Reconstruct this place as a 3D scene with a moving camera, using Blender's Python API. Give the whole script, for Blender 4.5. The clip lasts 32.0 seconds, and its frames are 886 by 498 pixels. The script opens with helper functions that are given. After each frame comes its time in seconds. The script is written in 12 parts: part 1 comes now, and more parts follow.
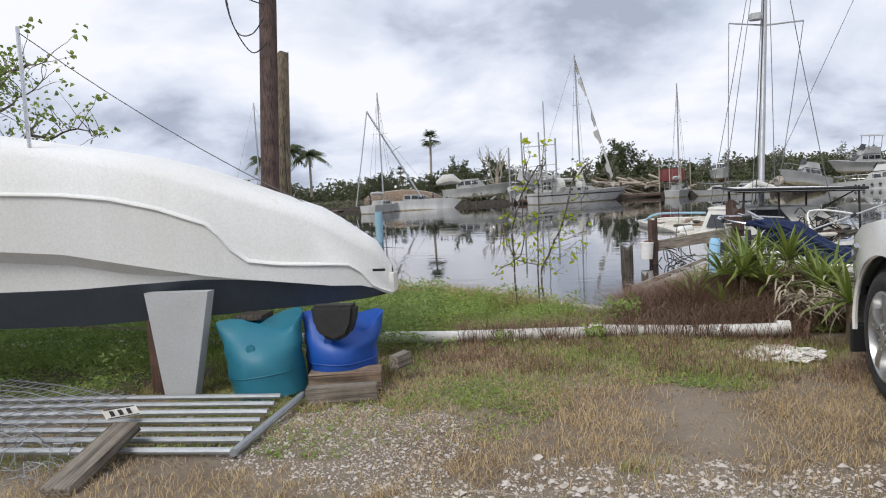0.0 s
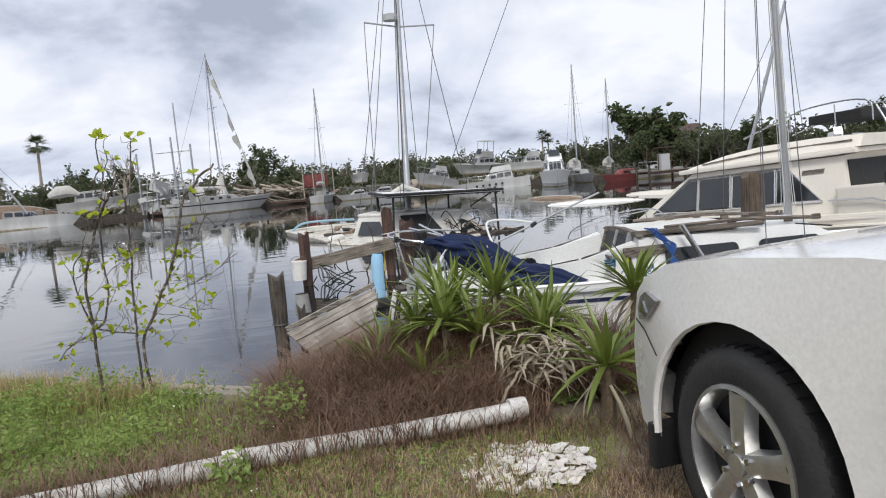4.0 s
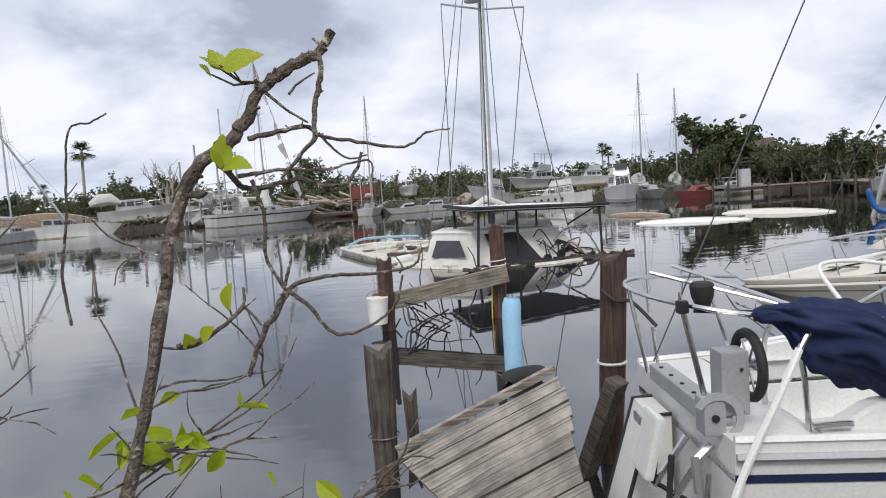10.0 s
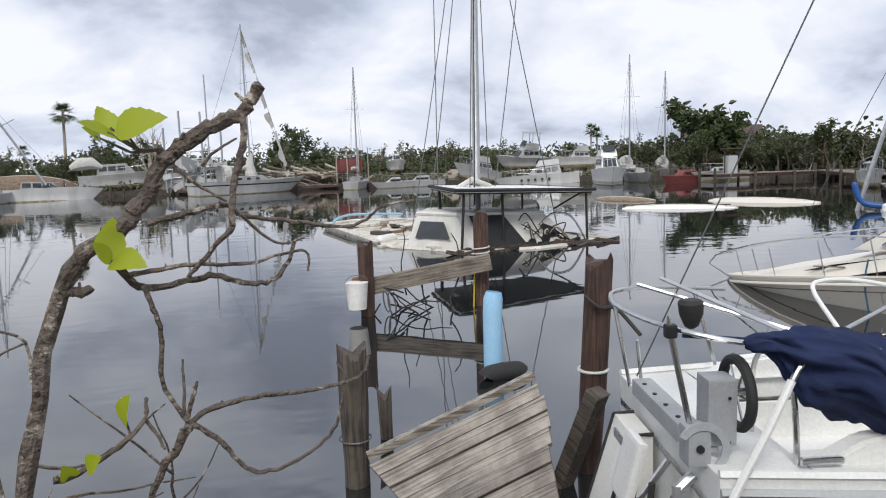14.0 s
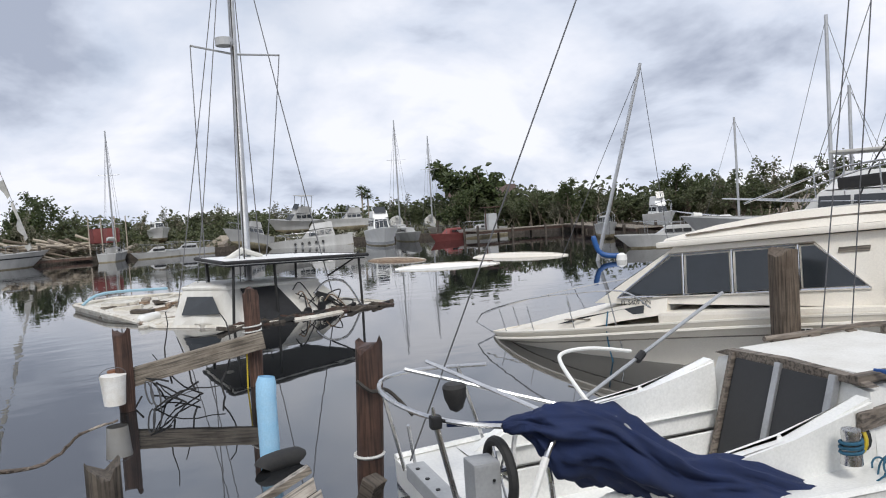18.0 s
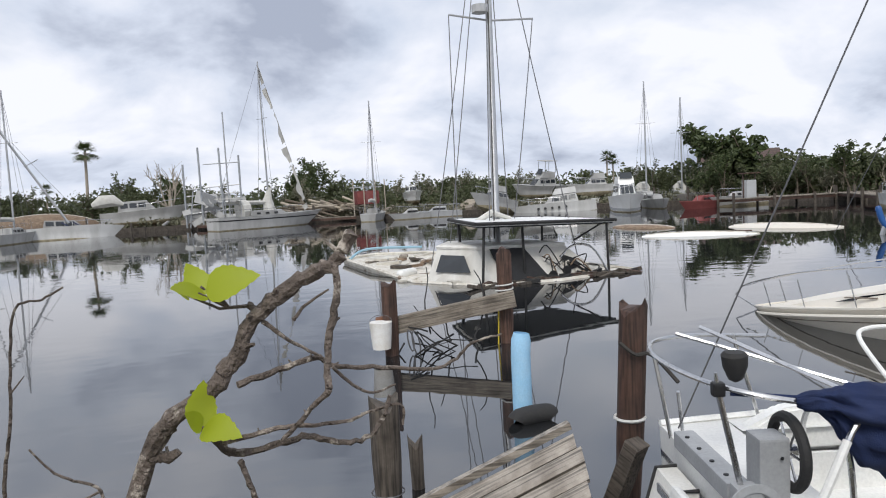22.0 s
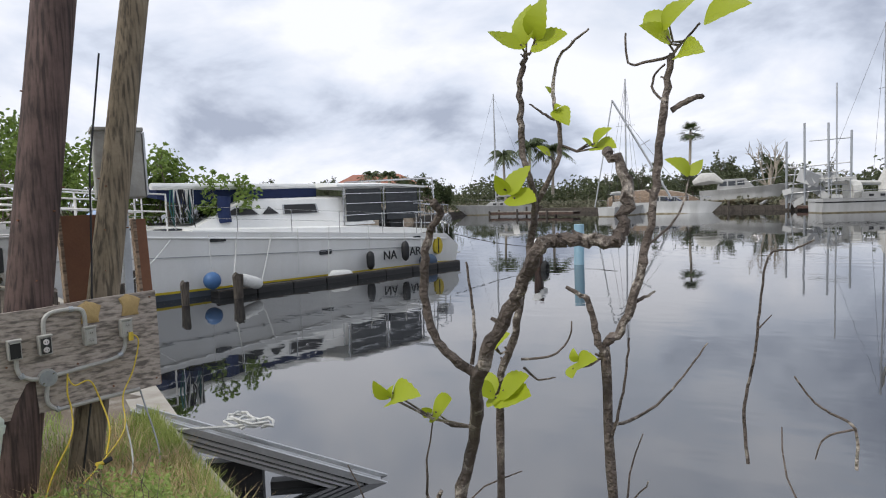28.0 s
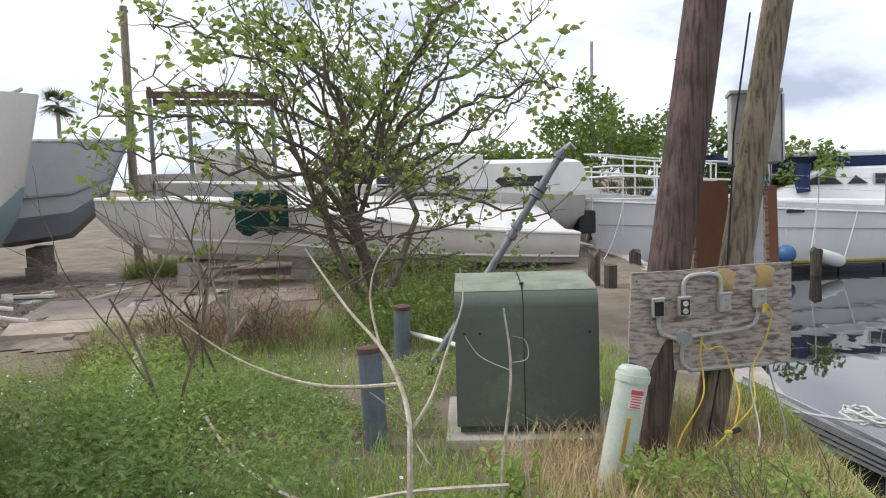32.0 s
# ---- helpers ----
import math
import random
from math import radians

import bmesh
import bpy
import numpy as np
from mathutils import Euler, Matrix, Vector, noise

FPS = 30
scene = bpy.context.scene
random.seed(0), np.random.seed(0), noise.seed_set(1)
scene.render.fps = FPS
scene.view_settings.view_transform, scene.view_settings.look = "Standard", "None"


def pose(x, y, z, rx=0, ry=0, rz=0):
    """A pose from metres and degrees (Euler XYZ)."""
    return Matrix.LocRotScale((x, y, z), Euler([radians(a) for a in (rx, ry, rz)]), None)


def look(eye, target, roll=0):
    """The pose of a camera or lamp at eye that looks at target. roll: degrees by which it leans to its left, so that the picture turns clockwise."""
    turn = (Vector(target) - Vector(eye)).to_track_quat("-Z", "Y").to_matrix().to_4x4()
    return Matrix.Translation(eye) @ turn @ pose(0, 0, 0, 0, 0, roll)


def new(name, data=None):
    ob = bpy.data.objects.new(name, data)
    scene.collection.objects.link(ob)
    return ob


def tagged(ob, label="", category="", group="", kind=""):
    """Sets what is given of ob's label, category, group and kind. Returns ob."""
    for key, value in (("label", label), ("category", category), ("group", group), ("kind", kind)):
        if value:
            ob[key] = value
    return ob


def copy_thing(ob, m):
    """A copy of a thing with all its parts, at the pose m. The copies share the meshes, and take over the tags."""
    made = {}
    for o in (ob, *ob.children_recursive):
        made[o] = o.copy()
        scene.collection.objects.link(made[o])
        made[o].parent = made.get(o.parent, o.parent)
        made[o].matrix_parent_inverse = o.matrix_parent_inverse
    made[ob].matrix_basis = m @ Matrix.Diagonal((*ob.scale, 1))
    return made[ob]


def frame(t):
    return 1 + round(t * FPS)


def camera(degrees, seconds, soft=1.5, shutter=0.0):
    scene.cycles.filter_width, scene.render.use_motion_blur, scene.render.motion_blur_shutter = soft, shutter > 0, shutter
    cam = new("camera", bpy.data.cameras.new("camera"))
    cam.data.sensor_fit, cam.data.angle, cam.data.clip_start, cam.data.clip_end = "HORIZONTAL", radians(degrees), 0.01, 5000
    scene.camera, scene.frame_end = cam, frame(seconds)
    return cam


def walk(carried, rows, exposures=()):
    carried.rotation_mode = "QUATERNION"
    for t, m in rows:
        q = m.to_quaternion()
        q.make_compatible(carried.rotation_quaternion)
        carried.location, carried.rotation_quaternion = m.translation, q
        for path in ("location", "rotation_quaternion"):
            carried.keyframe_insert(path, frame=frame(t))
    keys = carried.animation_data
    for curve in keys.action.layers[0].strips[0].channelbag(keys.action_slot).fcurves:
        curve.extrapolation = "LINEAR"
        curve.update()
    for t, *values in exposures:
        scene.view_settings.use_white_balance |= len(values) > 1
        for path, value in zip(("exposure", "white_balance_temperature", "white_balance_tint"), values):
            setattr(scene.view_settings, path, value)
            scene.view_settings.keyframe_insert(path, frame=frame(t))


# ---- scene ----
cam = camera(63.2, 32.0, 1.1)
PATH = [
    (0, (0.416, 1.014, 1.45), (0.044, 2.972, 1.282), -3.2),
    (0.5, (0.499, 1.426, 1.419), (0.371, 3.412, 1.218), -2.3),
    (1, (0.544, 1.758, 1.426), (0.581, 3.744, 1.191), -1.6),
    (1.5, (0.577, 2.092, 1.438), (0.76, 4.07, 1.206), -1.4),
    (2, (0.608, 2.454, 1.458), (0.789, 4.44, 1.307), -1.8),
    (2.5, (0.586, 2.819, 1.453), (0.914, 4.782, 1.248), -3.0),
    (3, (0.565, 3.155, 1.443), (0.706, 5.141, 1.249), -2.6),
    (3.5, (0.567, 3.505, 1.46), (0.734, 5.491, 1.287), -4.4),
    (4, (0.62, 3.808, 1.491), (1.192, 5.712, 1.274), -4.7),
    (4.5, (0.697, 4.145, 1.404), (1.16, 6.09, 1.382), -3.6),
    (6.5, (0.753, 5.865, 1.426), (1.265, 7.795, 1.3), -0.7),
    (7, (0.658, 6.219, 1.406), (0.967, 8.192, 1.298), -1.3),
    (7.5, (0.544, 6.587, 1.376), (0.662, 8.581, 1.28), -0.4),
    (8, (0.428, 6.857, 1.401), (0.52, 8.85, 1.267), -0.6),
    (8.5, (0.428, 7.241, 1.4), (0.558, 9.232, 1.271), -1.8),
    (9, (0.395, 7.534, 1.386), (0.66, 9.513, 1.261), -3.1),
    (9.5, (0.373, 7.815, 1.417), (0.782, 9.767, 1.265), -3.6),
    (10, (0.479, 8.11, 1.433), (0.953, 10.046, 1.264), -3.8),
    (10.5, (0.524, 8.22, 1.546), (1.007, 10.154, 1.378), -3.9),
    (11, (0.504, 8.263, 1.568), (0.973, 10.2, 1.396), -3.8),
    (11.5, (0.555, 8.323, 1.563), (1.013, 10.262, 1.382), -3.4),
    (12, (0.616, 8.326, 1.561), (1.067, 10.265, 1.363), -2.7),
    (12.5, (0.59, 8.318, 1.561), (1.039, 10.255, 1.341), -2.2),
    (13, (0.58, 8.312, 1.562), (1.034, 10.246, 1.33), -1.8),
    (13.5, (0.585, 8.31, 1.568), (1.06, 10.239, 1.328), -1.7),
    (14, (0.577, 8.323, 1.576), (1.086, 10.242, 1.335), -1.8),
    (14.5, (0.577, 8.314, 1.572), (1.129, 10.221, 1.335), -1.9),
    (16.5, (0.525, 8.325, 1.657), (1.164, 10.217, 1.543), -1.3),
    (17, (0.624, 8.325, 1.695), (1.396, 10.168, 1.597), -2.0),
    (17.5, (0.584, 8.36, 1.739), (1.51, 10.131, 1.642), -2.9),
    (18, (0.659, 8.314, 1.75), (1.738, 9.995, 1.646), -3.6),
    (18.5, (0.693, 8.329, 1.735), (1.912, 9.91, 1.623), -4.1),
    (19, (0.722, 8.361, 1.722), (2.058, 9.844, 1.599), -4.2),
    (19.5, (0.74, 8.342, 1.698), (2.135, 9.769, 1.559), -4.2),
    (20, (0.748, 8.362, 1.693), (2.13, 9.799, 1.542), -4.0),
    (20.5, (0.741, 8.365, 1.687), (1.998, 9.913, 1.531), -4.0),
    (21, (0.716, 8.406, 1.687), (1.746, 10.114, 1.534), -3.6),
    (21.5, (0.673, 8.375, 1.691), (1.429, 10.22, 1.535), -3.3),
    (22, (0.508, 8.399, 1.707), (0.977, 10.337, 1.547), -3.0),
    (22.5, (0.426, 8.376, 1.69), (0.62, 10.36, 1.527), -2.5),
    (23, (0.419, 8.373, 1.712), (0.375, 10.368, 1.566), -2.5),
    (23.5, (0.423, 8.378, 1.718), (0.23, 10.365, 1.597), -2.0),
    (24, (0.41, 8.356, 1.745), (0.145, 10.336, 1.647), -2.5),
    (24.5, (0.444, 8.347, 1.726), (0.157, 10.324, 1.634), -2.5),
    (26.5, (0.419, 8.345, 1.72), (-0.01, 10.296, 1.619), -2.3),
    (27, (0.408, 8.344, 1.711), (-0.174, 10.254, 1.597), -2.0),
    (28, (0.309, 8.265, 1.688), (-0.724, 9.971, 1.537), -1.8),
    (28.5, (0.193, 8.202, 1.694), (-1.081, 9.734, 1.516), -1.8),
    (29, (0.054, 8.108, 1.697), (-1.432, 9.432, 1.498), -2.0),
    (29.5, (-0.005, 8.019, 1.683), (-1.675, 9.096, 1.461), -2.6),
    (30, (-0.103, 8.038, 1.667), (-1.922, 8.848, 1.476), -4.3),
    (30.5, (-0.163, 8.067, 1.67), (-2.011, 8.812, 1.504), -4.0),
    (31, (-0.129, 8.062, 1.684), (-1.998, 8.749, 1.492), -3.7),
    (31.5, (-0.141, 8.027, 1.679), (-2.037, 8.63, 1.473), -2.9),
    (32, (-0.145, 8.0, 1.683), (-2.05, 8.578, 1.493), -1.7),
]
walk(cam, [(t, look(eye, target, roll)) for t, eye, target, roll in PATH], [(0, 0.0), (27, 0.0), (28, 0.04), (29, 0.13), (30, 0.34), (32, 0.4)])

# ---- light ----
W = -0.60          # water level
world = bpy.data.worlds.new("sky")
scene.world = world
world.use_nodes = True
SUN_EL, SUN_AZ = 48.0, 205.0      # degrees; azimuth from +y, clockwise


def build_world():
    nt = world.node_tree
    nt.nodes.clear()
    N, L = nt.nodes.new, nt.links.new
    out, bg = N("ShaderNodeOutputWorld"), N("ShaderNodeBackground")
    sky = N("ShaderNodeTexSky")
    sky.sky_type, sky.sun_disc = "NISHITA", False
    sky.sun_elevation, sky.sun_rotation = radians(SUN_EL), radians(SUN_AZ)
    sky_dim = N("ShaderNodeVectorMath")
    sky_dim.operation = "SCALE"
    sky_dim.inputs[3].default_value = 0.1
    L(sky.outputs[0], sky_dim.inputs[0])
    tc = N("ShaderNodeTexCoord")
    sep = N("ShaderNodeSeparateXYZ")
    L(tc.outputs["Generated"], sep.inputs[0])
    # flat cloud layer: direction projected on a plane overhead
    up = N("ShaderNodeMath"); up.operation = "ADD"; up.inputs[1].default_value = 0.42
    mx = N("ShaderNodeMath"); mx.operation = "MAXIMUM"; mx.inputs[1].default_value = 0.0
    L(sep.outputs[2], mx.inputs[0]); L(mx.outputs[0], up.inputs[0])
    div = N("ShaderNodeVectorMath"); div.operation = "DIVIDE"
    comb = N("ShaderNodeCombineXYZ")
    for k in range(3):
        L(up.outputs[0], comb.inputs[k])
    L(tc.outputs["Generated"], div.inputs[0]); L(comb.outputs[0], div.inputs[1])
    mapn = N("ShaderNodeMapping"); mapn.inputs["Scale"].default_value = (1.0, 1.0, 0.0); mapn.inputs["Location"].default_value = (0.7, 2.1, 0.0)
    L(div.outputs[0], mapn.inputs[0])
    n1 = N("ShaderNodeTexNoise"); n1.inputs["Scale"].default_value = 2.1; n1.inputs["Detail"].default_value = 6.0; n1.inputs["Roughness"].default_value = 0.54
    n1.inputs["Distortion"].default_value = 0.25
    L(mapn.outputs[0], n1.inputs[0])
    ramp = N("ShaderNodeValToRGB")
    e = ramp.color_ramp.elements
    e[0].position, e[0].color = 0.34, (0.42, 0.47, 0.59, 1)
    e[1].position, e[1].color = 0.60, (0.95, 0.97, 1.05, 1)
    m = e.new(0.45); m.color = (0.70, 0.76, 0.89, 1)
    L(n1.outputs[0], ramp.inputs[0])
    n2 = N("ShaderNodeTexNoise"); n2.inputs["Scale"].default_value = 0.9; n2.inputs["Detail"].default_value = 3.0
    L(div.outputs[0], n2.inputs[0])
    gap = N("ShaderNodeMapRange"); gap.inputs[1].default_value, gap.inputs[2].default_value = 0.60, 0.72
    gap.inputs[3].default_value, gap.inputs[4].default_value = 0.0, 0.45
    L(n2.outputs[0], gap.inputs[0])
    mix = N("ShaderNodeMix"); mix.data_type = "RGBA"
    L(gap.outputs[0], mix.inputs[0]); L(ramp.outputs[0], mix.inputs[6]); L(sky_dim.outputs[0], mix.inputs[7])
    L(mix.outputs[2], bg.inputs[0])
    bg.inputs[1].default_value = 1.0
    L(bg.outputs[0], out.inputs[0])


build_world()
sun = new("sun", bpy.data.lights.new("sun", "SUN"))
sun.data.energy, sun.data.angle, sun.data.color = 2.0, radians(16), (1.0, 0.97, 0.92)
sun.matrix_world = look((0, 0, 50), Vector((0, 0, 50)) - Vector((math.sin(radians(SUN_AZ)) * math.cos(radians(SUN_EL)), math.cos(radians(SUN_AZ)) * math.cos(radians(SUN_EL)), math.sin(radians(SUN_EL)))))

# ---- materials ----
def mat(name, col, rough=0.6, metal=0.0, col2=None, scale=3.0, amount=0.5, bump=0.15, bscale=60.0, streak=False, rnd=0.12, spec=0.5, coat=0.0, detail=6.0, patch=None, patch_at=0.62):
    """Node material: base and second colour mixed by coarse and fine noise, patches of a third colour, relief, and a random shade per object."""
    m = bpy.data.materials.new(name)
    m.use_nodes = True
    nt = m.node_tree
    N, L = nt.nodes.new, nt.links.new
    bs = nt.nodes["Principled BSDF"]
    bs.inputs["Roughness"].default_value, bs.inputs["Metallic"].default_value = rough, metal
    bs.inputs["Specular IOR Level"].default_value = spec
    bs.inputs["Coat Weight"].default_value = coat
    bs.inputs["Coat Roughness"].default_value = 0.08
    tc, mp = N("ShaderNodeTexCoord"), N("ShaderNodeMapping")
    L(tc.outputs["Object"], mp.inputs[0])
    if streak:
        mp.inputs["Scale"].default_value = (1.0, 1.0, 0.16)
    n1 = N("ShaderNodeTexNoise")
    n1.inputs["Scale"].default_value, n1.inputs["Detail"].default_value, n1.inputs["Roughness"].default_value = scale, detail, 0.62
    L(mp.outputs[0], n1.inputs[0])
    r1 = N("ShaderNodeMapRange")
    r1.inputs[1].default_value, r1.inputs[2].default_value = 0.38, 0.68
    r1.inputs[4].default_value = amount
    L(n1.outputs[0], r1.inputs[0])
    mix = N("ShaderNodeMix"); mix.data_type = "RGBA"
    c2 = col2 or tuple(c * 0.6 for c in col)
    mix.inputs[6].default_value, mix.inputs[7].default_value = (*col, 1), (*c2, 1)
    L(r1.outputs[0], mix.inputs[0])
    top = mix.outputs[2]
    n2 = N("ShaderNodeTexNoise")
    n2.inputs["Scale"].default_value, n2.inputs["Detail"].default_value = bscale, 3.0
    L(tc.outputs["Object"], n2.inputs[0])
    if patch:
        n3 = N("ShaderNodeTexNoise")
        n3.inputs["Scale"].default_value, n3.inputs["Detail"].default_value, n3.inputs["Roughness"].default_value = scale * 0.55, 8.0, 0.7
        mp3 = N("ShaderNodeMapping"); mp3.inputs["Location"].default_value = (7.3, 2.9, 4.1)
        L(mp.outputs[0], mp3.inputs[0]); L(mp3.outputs[0], n3.inputs[0])
        r3 = N("ShaderNodeMapRange"); r3.inputs[1].default_value, r3.inputs[2].default_value = patch_at, patch_at + 0.07
        L(n3.outputs[0], r3.inputs[0])
        m3 = N("ShaderNodeMix"); m3.data_type = "RGBA"
        m3.inputs[7].default_value = (*patch, 1)
        L(r3.outputs[0], m3.inputs[0]); L(top, m3.inputs[6])
        top = m3.outputs[2]
    hsv = N("ShaderNodeHueSaturation")
    oi = N("ShaderNodeObjectInfo")
    ad = N("ShaderNodeMath"); ad.operation = "MULTIPLY_ADD"; ad.inputs[1].default_value, ad.inputs[2].default_value = 2 * rnd, 1.0 - rnd
    fine = N("ShaderNodeMath"); fine.operation = "MULTIPLY_ADD"; fine.inputs[1].default_value, fine.inputs[2].default_value = 0.3, 0.85
    mul = N("ShaderNodeMath"); mul.operation = "MULTIPLY"
    L(oi.outputs["Random"], ad.inputs[0]); L(n2.outputs[0], fine.inputs[0]); L(ad.outputs[0], mul.inputs[0]); L(fine.outputs[0], mul.inputs[1])
    L(mul.outputs[0], hsv.inputs["Value"]); L(top, hsv.inputs["Color"])
    L(hsv.outputs[0], bs.inputs["Base Color"])
    if bump:
        bp = N("ShaderNodeBump"); bp.inputs["Strength"].default_value, bp.inputs["Distance"].default_value = bump, 0.01
        L(n2.outputs[0], bp.inputs["Height"]); L(bp.outputs[0], bs.inputs["Normal"])
    rr = N("ShaderNodeMath"); rr.operation = "MULTIPLY_ADD"; rr.inputs[1].default_value, rr.inputs[2].default_value = 0.25, rough - 0.1
    L(n1.outputs[0], rr.inputs[0]); L(rr.outputs[0], bs.inputs["Roughness"])
    return m


def wood_mat(name, col, col2, axis="Z", rough=0.8):
    """Weathered timber: dark cracks stretched along the grain."""
    m = mat(name, col, rough, col2=col2, scale=5.0, amount=0.8, bump=0.0, rnd=0.2)
    nt = m.node_tree
    N, L = nt.nodes.new, nt.links.new
    bs = nt.nodes["Principled BSDF"]
    tc, mp, nz = N("ShaderNodeTexCoord"), N("ShaderNodeMapping"), N("ShaderNodeTexNoise")
    s = [55.0, 55.0, 55.0]
    s["XYZ".index(axis)] = 2.2
    mp.inputs["Scale"].default_value = s
    nz.inputs["Scale"].default_value, nz.inputs["Detail"].default_value = 1.0, 4.0
    L(tc.outputs["Object"], mp.inputs[0]); L(mp.outputs[0], nz.inputs[0])
    rg = N("ShaderNodeMapRange"); rg.inputs[1].default_value, rg.inputs[2].default_value = 0.36, 0.56
    rg.inputs[3].default_value = 0.35
    L(nz.outputs[0], rg.inputs[0])
    mx = N("ShaderNodeMix"); mx.data_type = "RGBA"; mx.blend_type = "MULTIPLY"; mx.inputs[0].default_value = 1.0
    src = bs.inputs["Base Color"].links[0].from_socket
    L(src, mx.inputs[6]); L(rg.outputs[0], mx.inputs[7]); L(mx.outputs[2], bs.inputs["Base Color"])
    bp = N("ShaderNodeBump"); bp.inputs["Strength"].default_value, bp.inputs["Distance"].default_value = 0.6, 0.006
    L(nz.outputs[0], bp.inputs["Height"]); L(bp.outputs[0], bs.inputs["Normal"])
    return m


M = {}
M["gelcoat"] = mat("gelcoat", (0.80, 0.80, 0.78), 0.35, col2=(0.66, 0.65, 0.60), scale=1.2, amount=0.5, bump=0.02, streak=True, patch=(0.55, 0.50, 0.42), patch_at=0.66)
M["gelcoat_old"] = mat("gelcoat_old", (0.70, 0.69, 0.65), 0.5, col2=(0.45, 0.42, 0.36), scale=1.6, amount=0.6, bump=0.04, streak=True, patch=(0.30, 0.24, 0.17), patch_at=0.64)
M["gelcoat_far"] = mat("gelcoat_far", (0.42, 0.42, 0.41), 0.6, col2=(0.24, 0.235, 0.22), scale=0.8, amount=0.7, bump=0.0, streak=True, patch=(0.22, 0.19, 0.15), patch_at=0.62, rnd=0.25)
M["cream"] = mat("cream", (0.78, 0.735, 0.65), 0.4, col2=(0.68, 0.62, 0.52), scale=1.0, amount=0.5, bump=0.02, streak=True, patch=(0.42, 0.30, 0.18), patch_at=0.72)
M["bottom_grey"] = mat("bottom_grey", (0.075, 0.09, 0.11), 0.6, scale=2.0)
M["bottom_scum"] = mat("bottom_scum", (0.30, 0.26, 0.17), 0.7, col2=(0.12, 0.10, 0.06), scale=3.0, amount=0.8)
M["primer_grey"] = mat("primer_grey", (0.42, 0.43, 0.44), 0.65, col2=(0.34, 0.34, 0.33), scale=2.0)
M["grey_hull"] = mat("grey_hull", (0.22, 0.235, 0.25), 0.6, col2=(0.17, 0.18, 0.19), scale=1.0)
M["blue_hull"] = mat("blue_hull", (0.02, 0.10, 0.32), 0.4, col2=(0.015, 0.07, 0.22), scale=1.0)
M["navy"] = mat("navy", (0.008, 0.018, 0.065), 0.85, col2=(0.013, 0.028, 0.10), scale=9.0, bump=0.4, bscale=180)
M["red"] = mat("red", (0.20, 0.018, 0.028), 0.5, scale=2.0)
M["maroon"] = mat("maroon", (0.20, 0.05, 0.045), 0.7, scale=2.0)
M["black"] = mat("black", (0.012, 0.012, 0.013), 0.55, scale=10)
M["rubber"] = mat("rubber", (0.018, 0.018, 0.019), 0.75, col2=(0.04, 0.038, 0.034), scale=14, bump=0.3)
M["dark_glass"] = mat("dark_glass", (0.016, 0.019, 0.022), 0.12, scale=2, bump=0.0, spec=0.6)
M["tint"] = mat("tint", (0.025, 0.03, 0.035), 0.1, bump=0.0, spec=0.7)
M["steel"] = mat("steel", (0.62, 0.62, 0.62), 0.22, metal=1.0, scale=8, amount=0.25, bump=0.02)
M["alloy"] = mat("alloy", (0.50, 0.51, 0.52), 0.45, metal=0.8, col2=(0.36, 0.36, 0.36), scale=6, bump=0.05)
M["galv"] = mat("galv", (0.42, 0.44, 0.46), 0.5, metal=0.6, col2=(0.30, 0.31, 0.32), scale=12)
M["wire"] = mat("wire", (0.16, 0.16, 0.165), 0.5, metal=0.6, scale=20, bump=0.0)
M["car_white"] = mat("car_white", (0.80, 0.785, 0.75), 0.25, col2=(0.785, 0.77, 0.735), scale=0.8, amount=0.3, bump=0.0, coat=0.8, rnd=0.0)
M["chrome"] = mat("chrome", (0.75, 0.75, 0.76), 0.12, metal=1.0, bump=0.0)
M["wheel_alloy"] = mat("wheel_alloy", (0.55, 0.55, 0.54), 0.3, metal=0.85, scale=12, bump=0.0)
M["plastic_grey"] = mat("plastic_grey", (0.35, 0.36, 0.37), 0.6)
M["pvc"] = mat("pvc", (0.78, 0.77, 0.74), 0.5, col2=(0.55, 0.50, 0.42), scale=5, amount=0.6, patch=(0.35, 0.30, 0.22), patch_at=0.66)
M["teal"] = mat("teal", (0.015, 0.15, 0.22), 0.5, col2=(0.02, 0.19, 0.24), scale=3, bump=0.05)
M["blue_plastic"] = mat("blue_plastic", (0.012, 0.09, 0.42), 0.45, col2=(0.01, 0.06, 0.32), scale=3, bump=0.05)
M["sky_plastic"] = mat("sky_plastic", (0.30, 0.56, 0.78), 0.5, col2=(0.42, 0.62, 0.78), scale=5)
M["pole_blue"] = mat("pole_blue", (0.22, 0.38, 0.48), 0.6, col2=(0.32, 0.42, 0.46), scale=3)
M["wood_pole"] = wood_mat("wood_pole", (0.20, 0.155, 0.115), (0.12, 0.085, 0.06))
M["wood_light"] = wood_mat("wood_light", (0.30, 0.255, 0.185), (0.20, 0.165, 0.115))
M["wood_wet"] = wood_mat("wood_wet", (0.11, 0.058, 0.04), (0.045, 0.027, 0.021), rough=0.55)
M["piling"] = wood_mat("piling", (0.12, 0.10, 0.08), (0.045, 0.035, 0.028))
M["plank"] = wood_mat("plank", (0.36, 0.32, 0.27), (0.15, 0.125, 0.10), "X", rough=0.34)
M["timber"] = wood_mat("timber", (0.30, 0.26, 0.21), (0.17, 0.14, 0.11), "X")
M["teak"] = wood_mat("teak", (0.20, 0.17, 0.14), (0.13, 0.105, 0.085), "X")
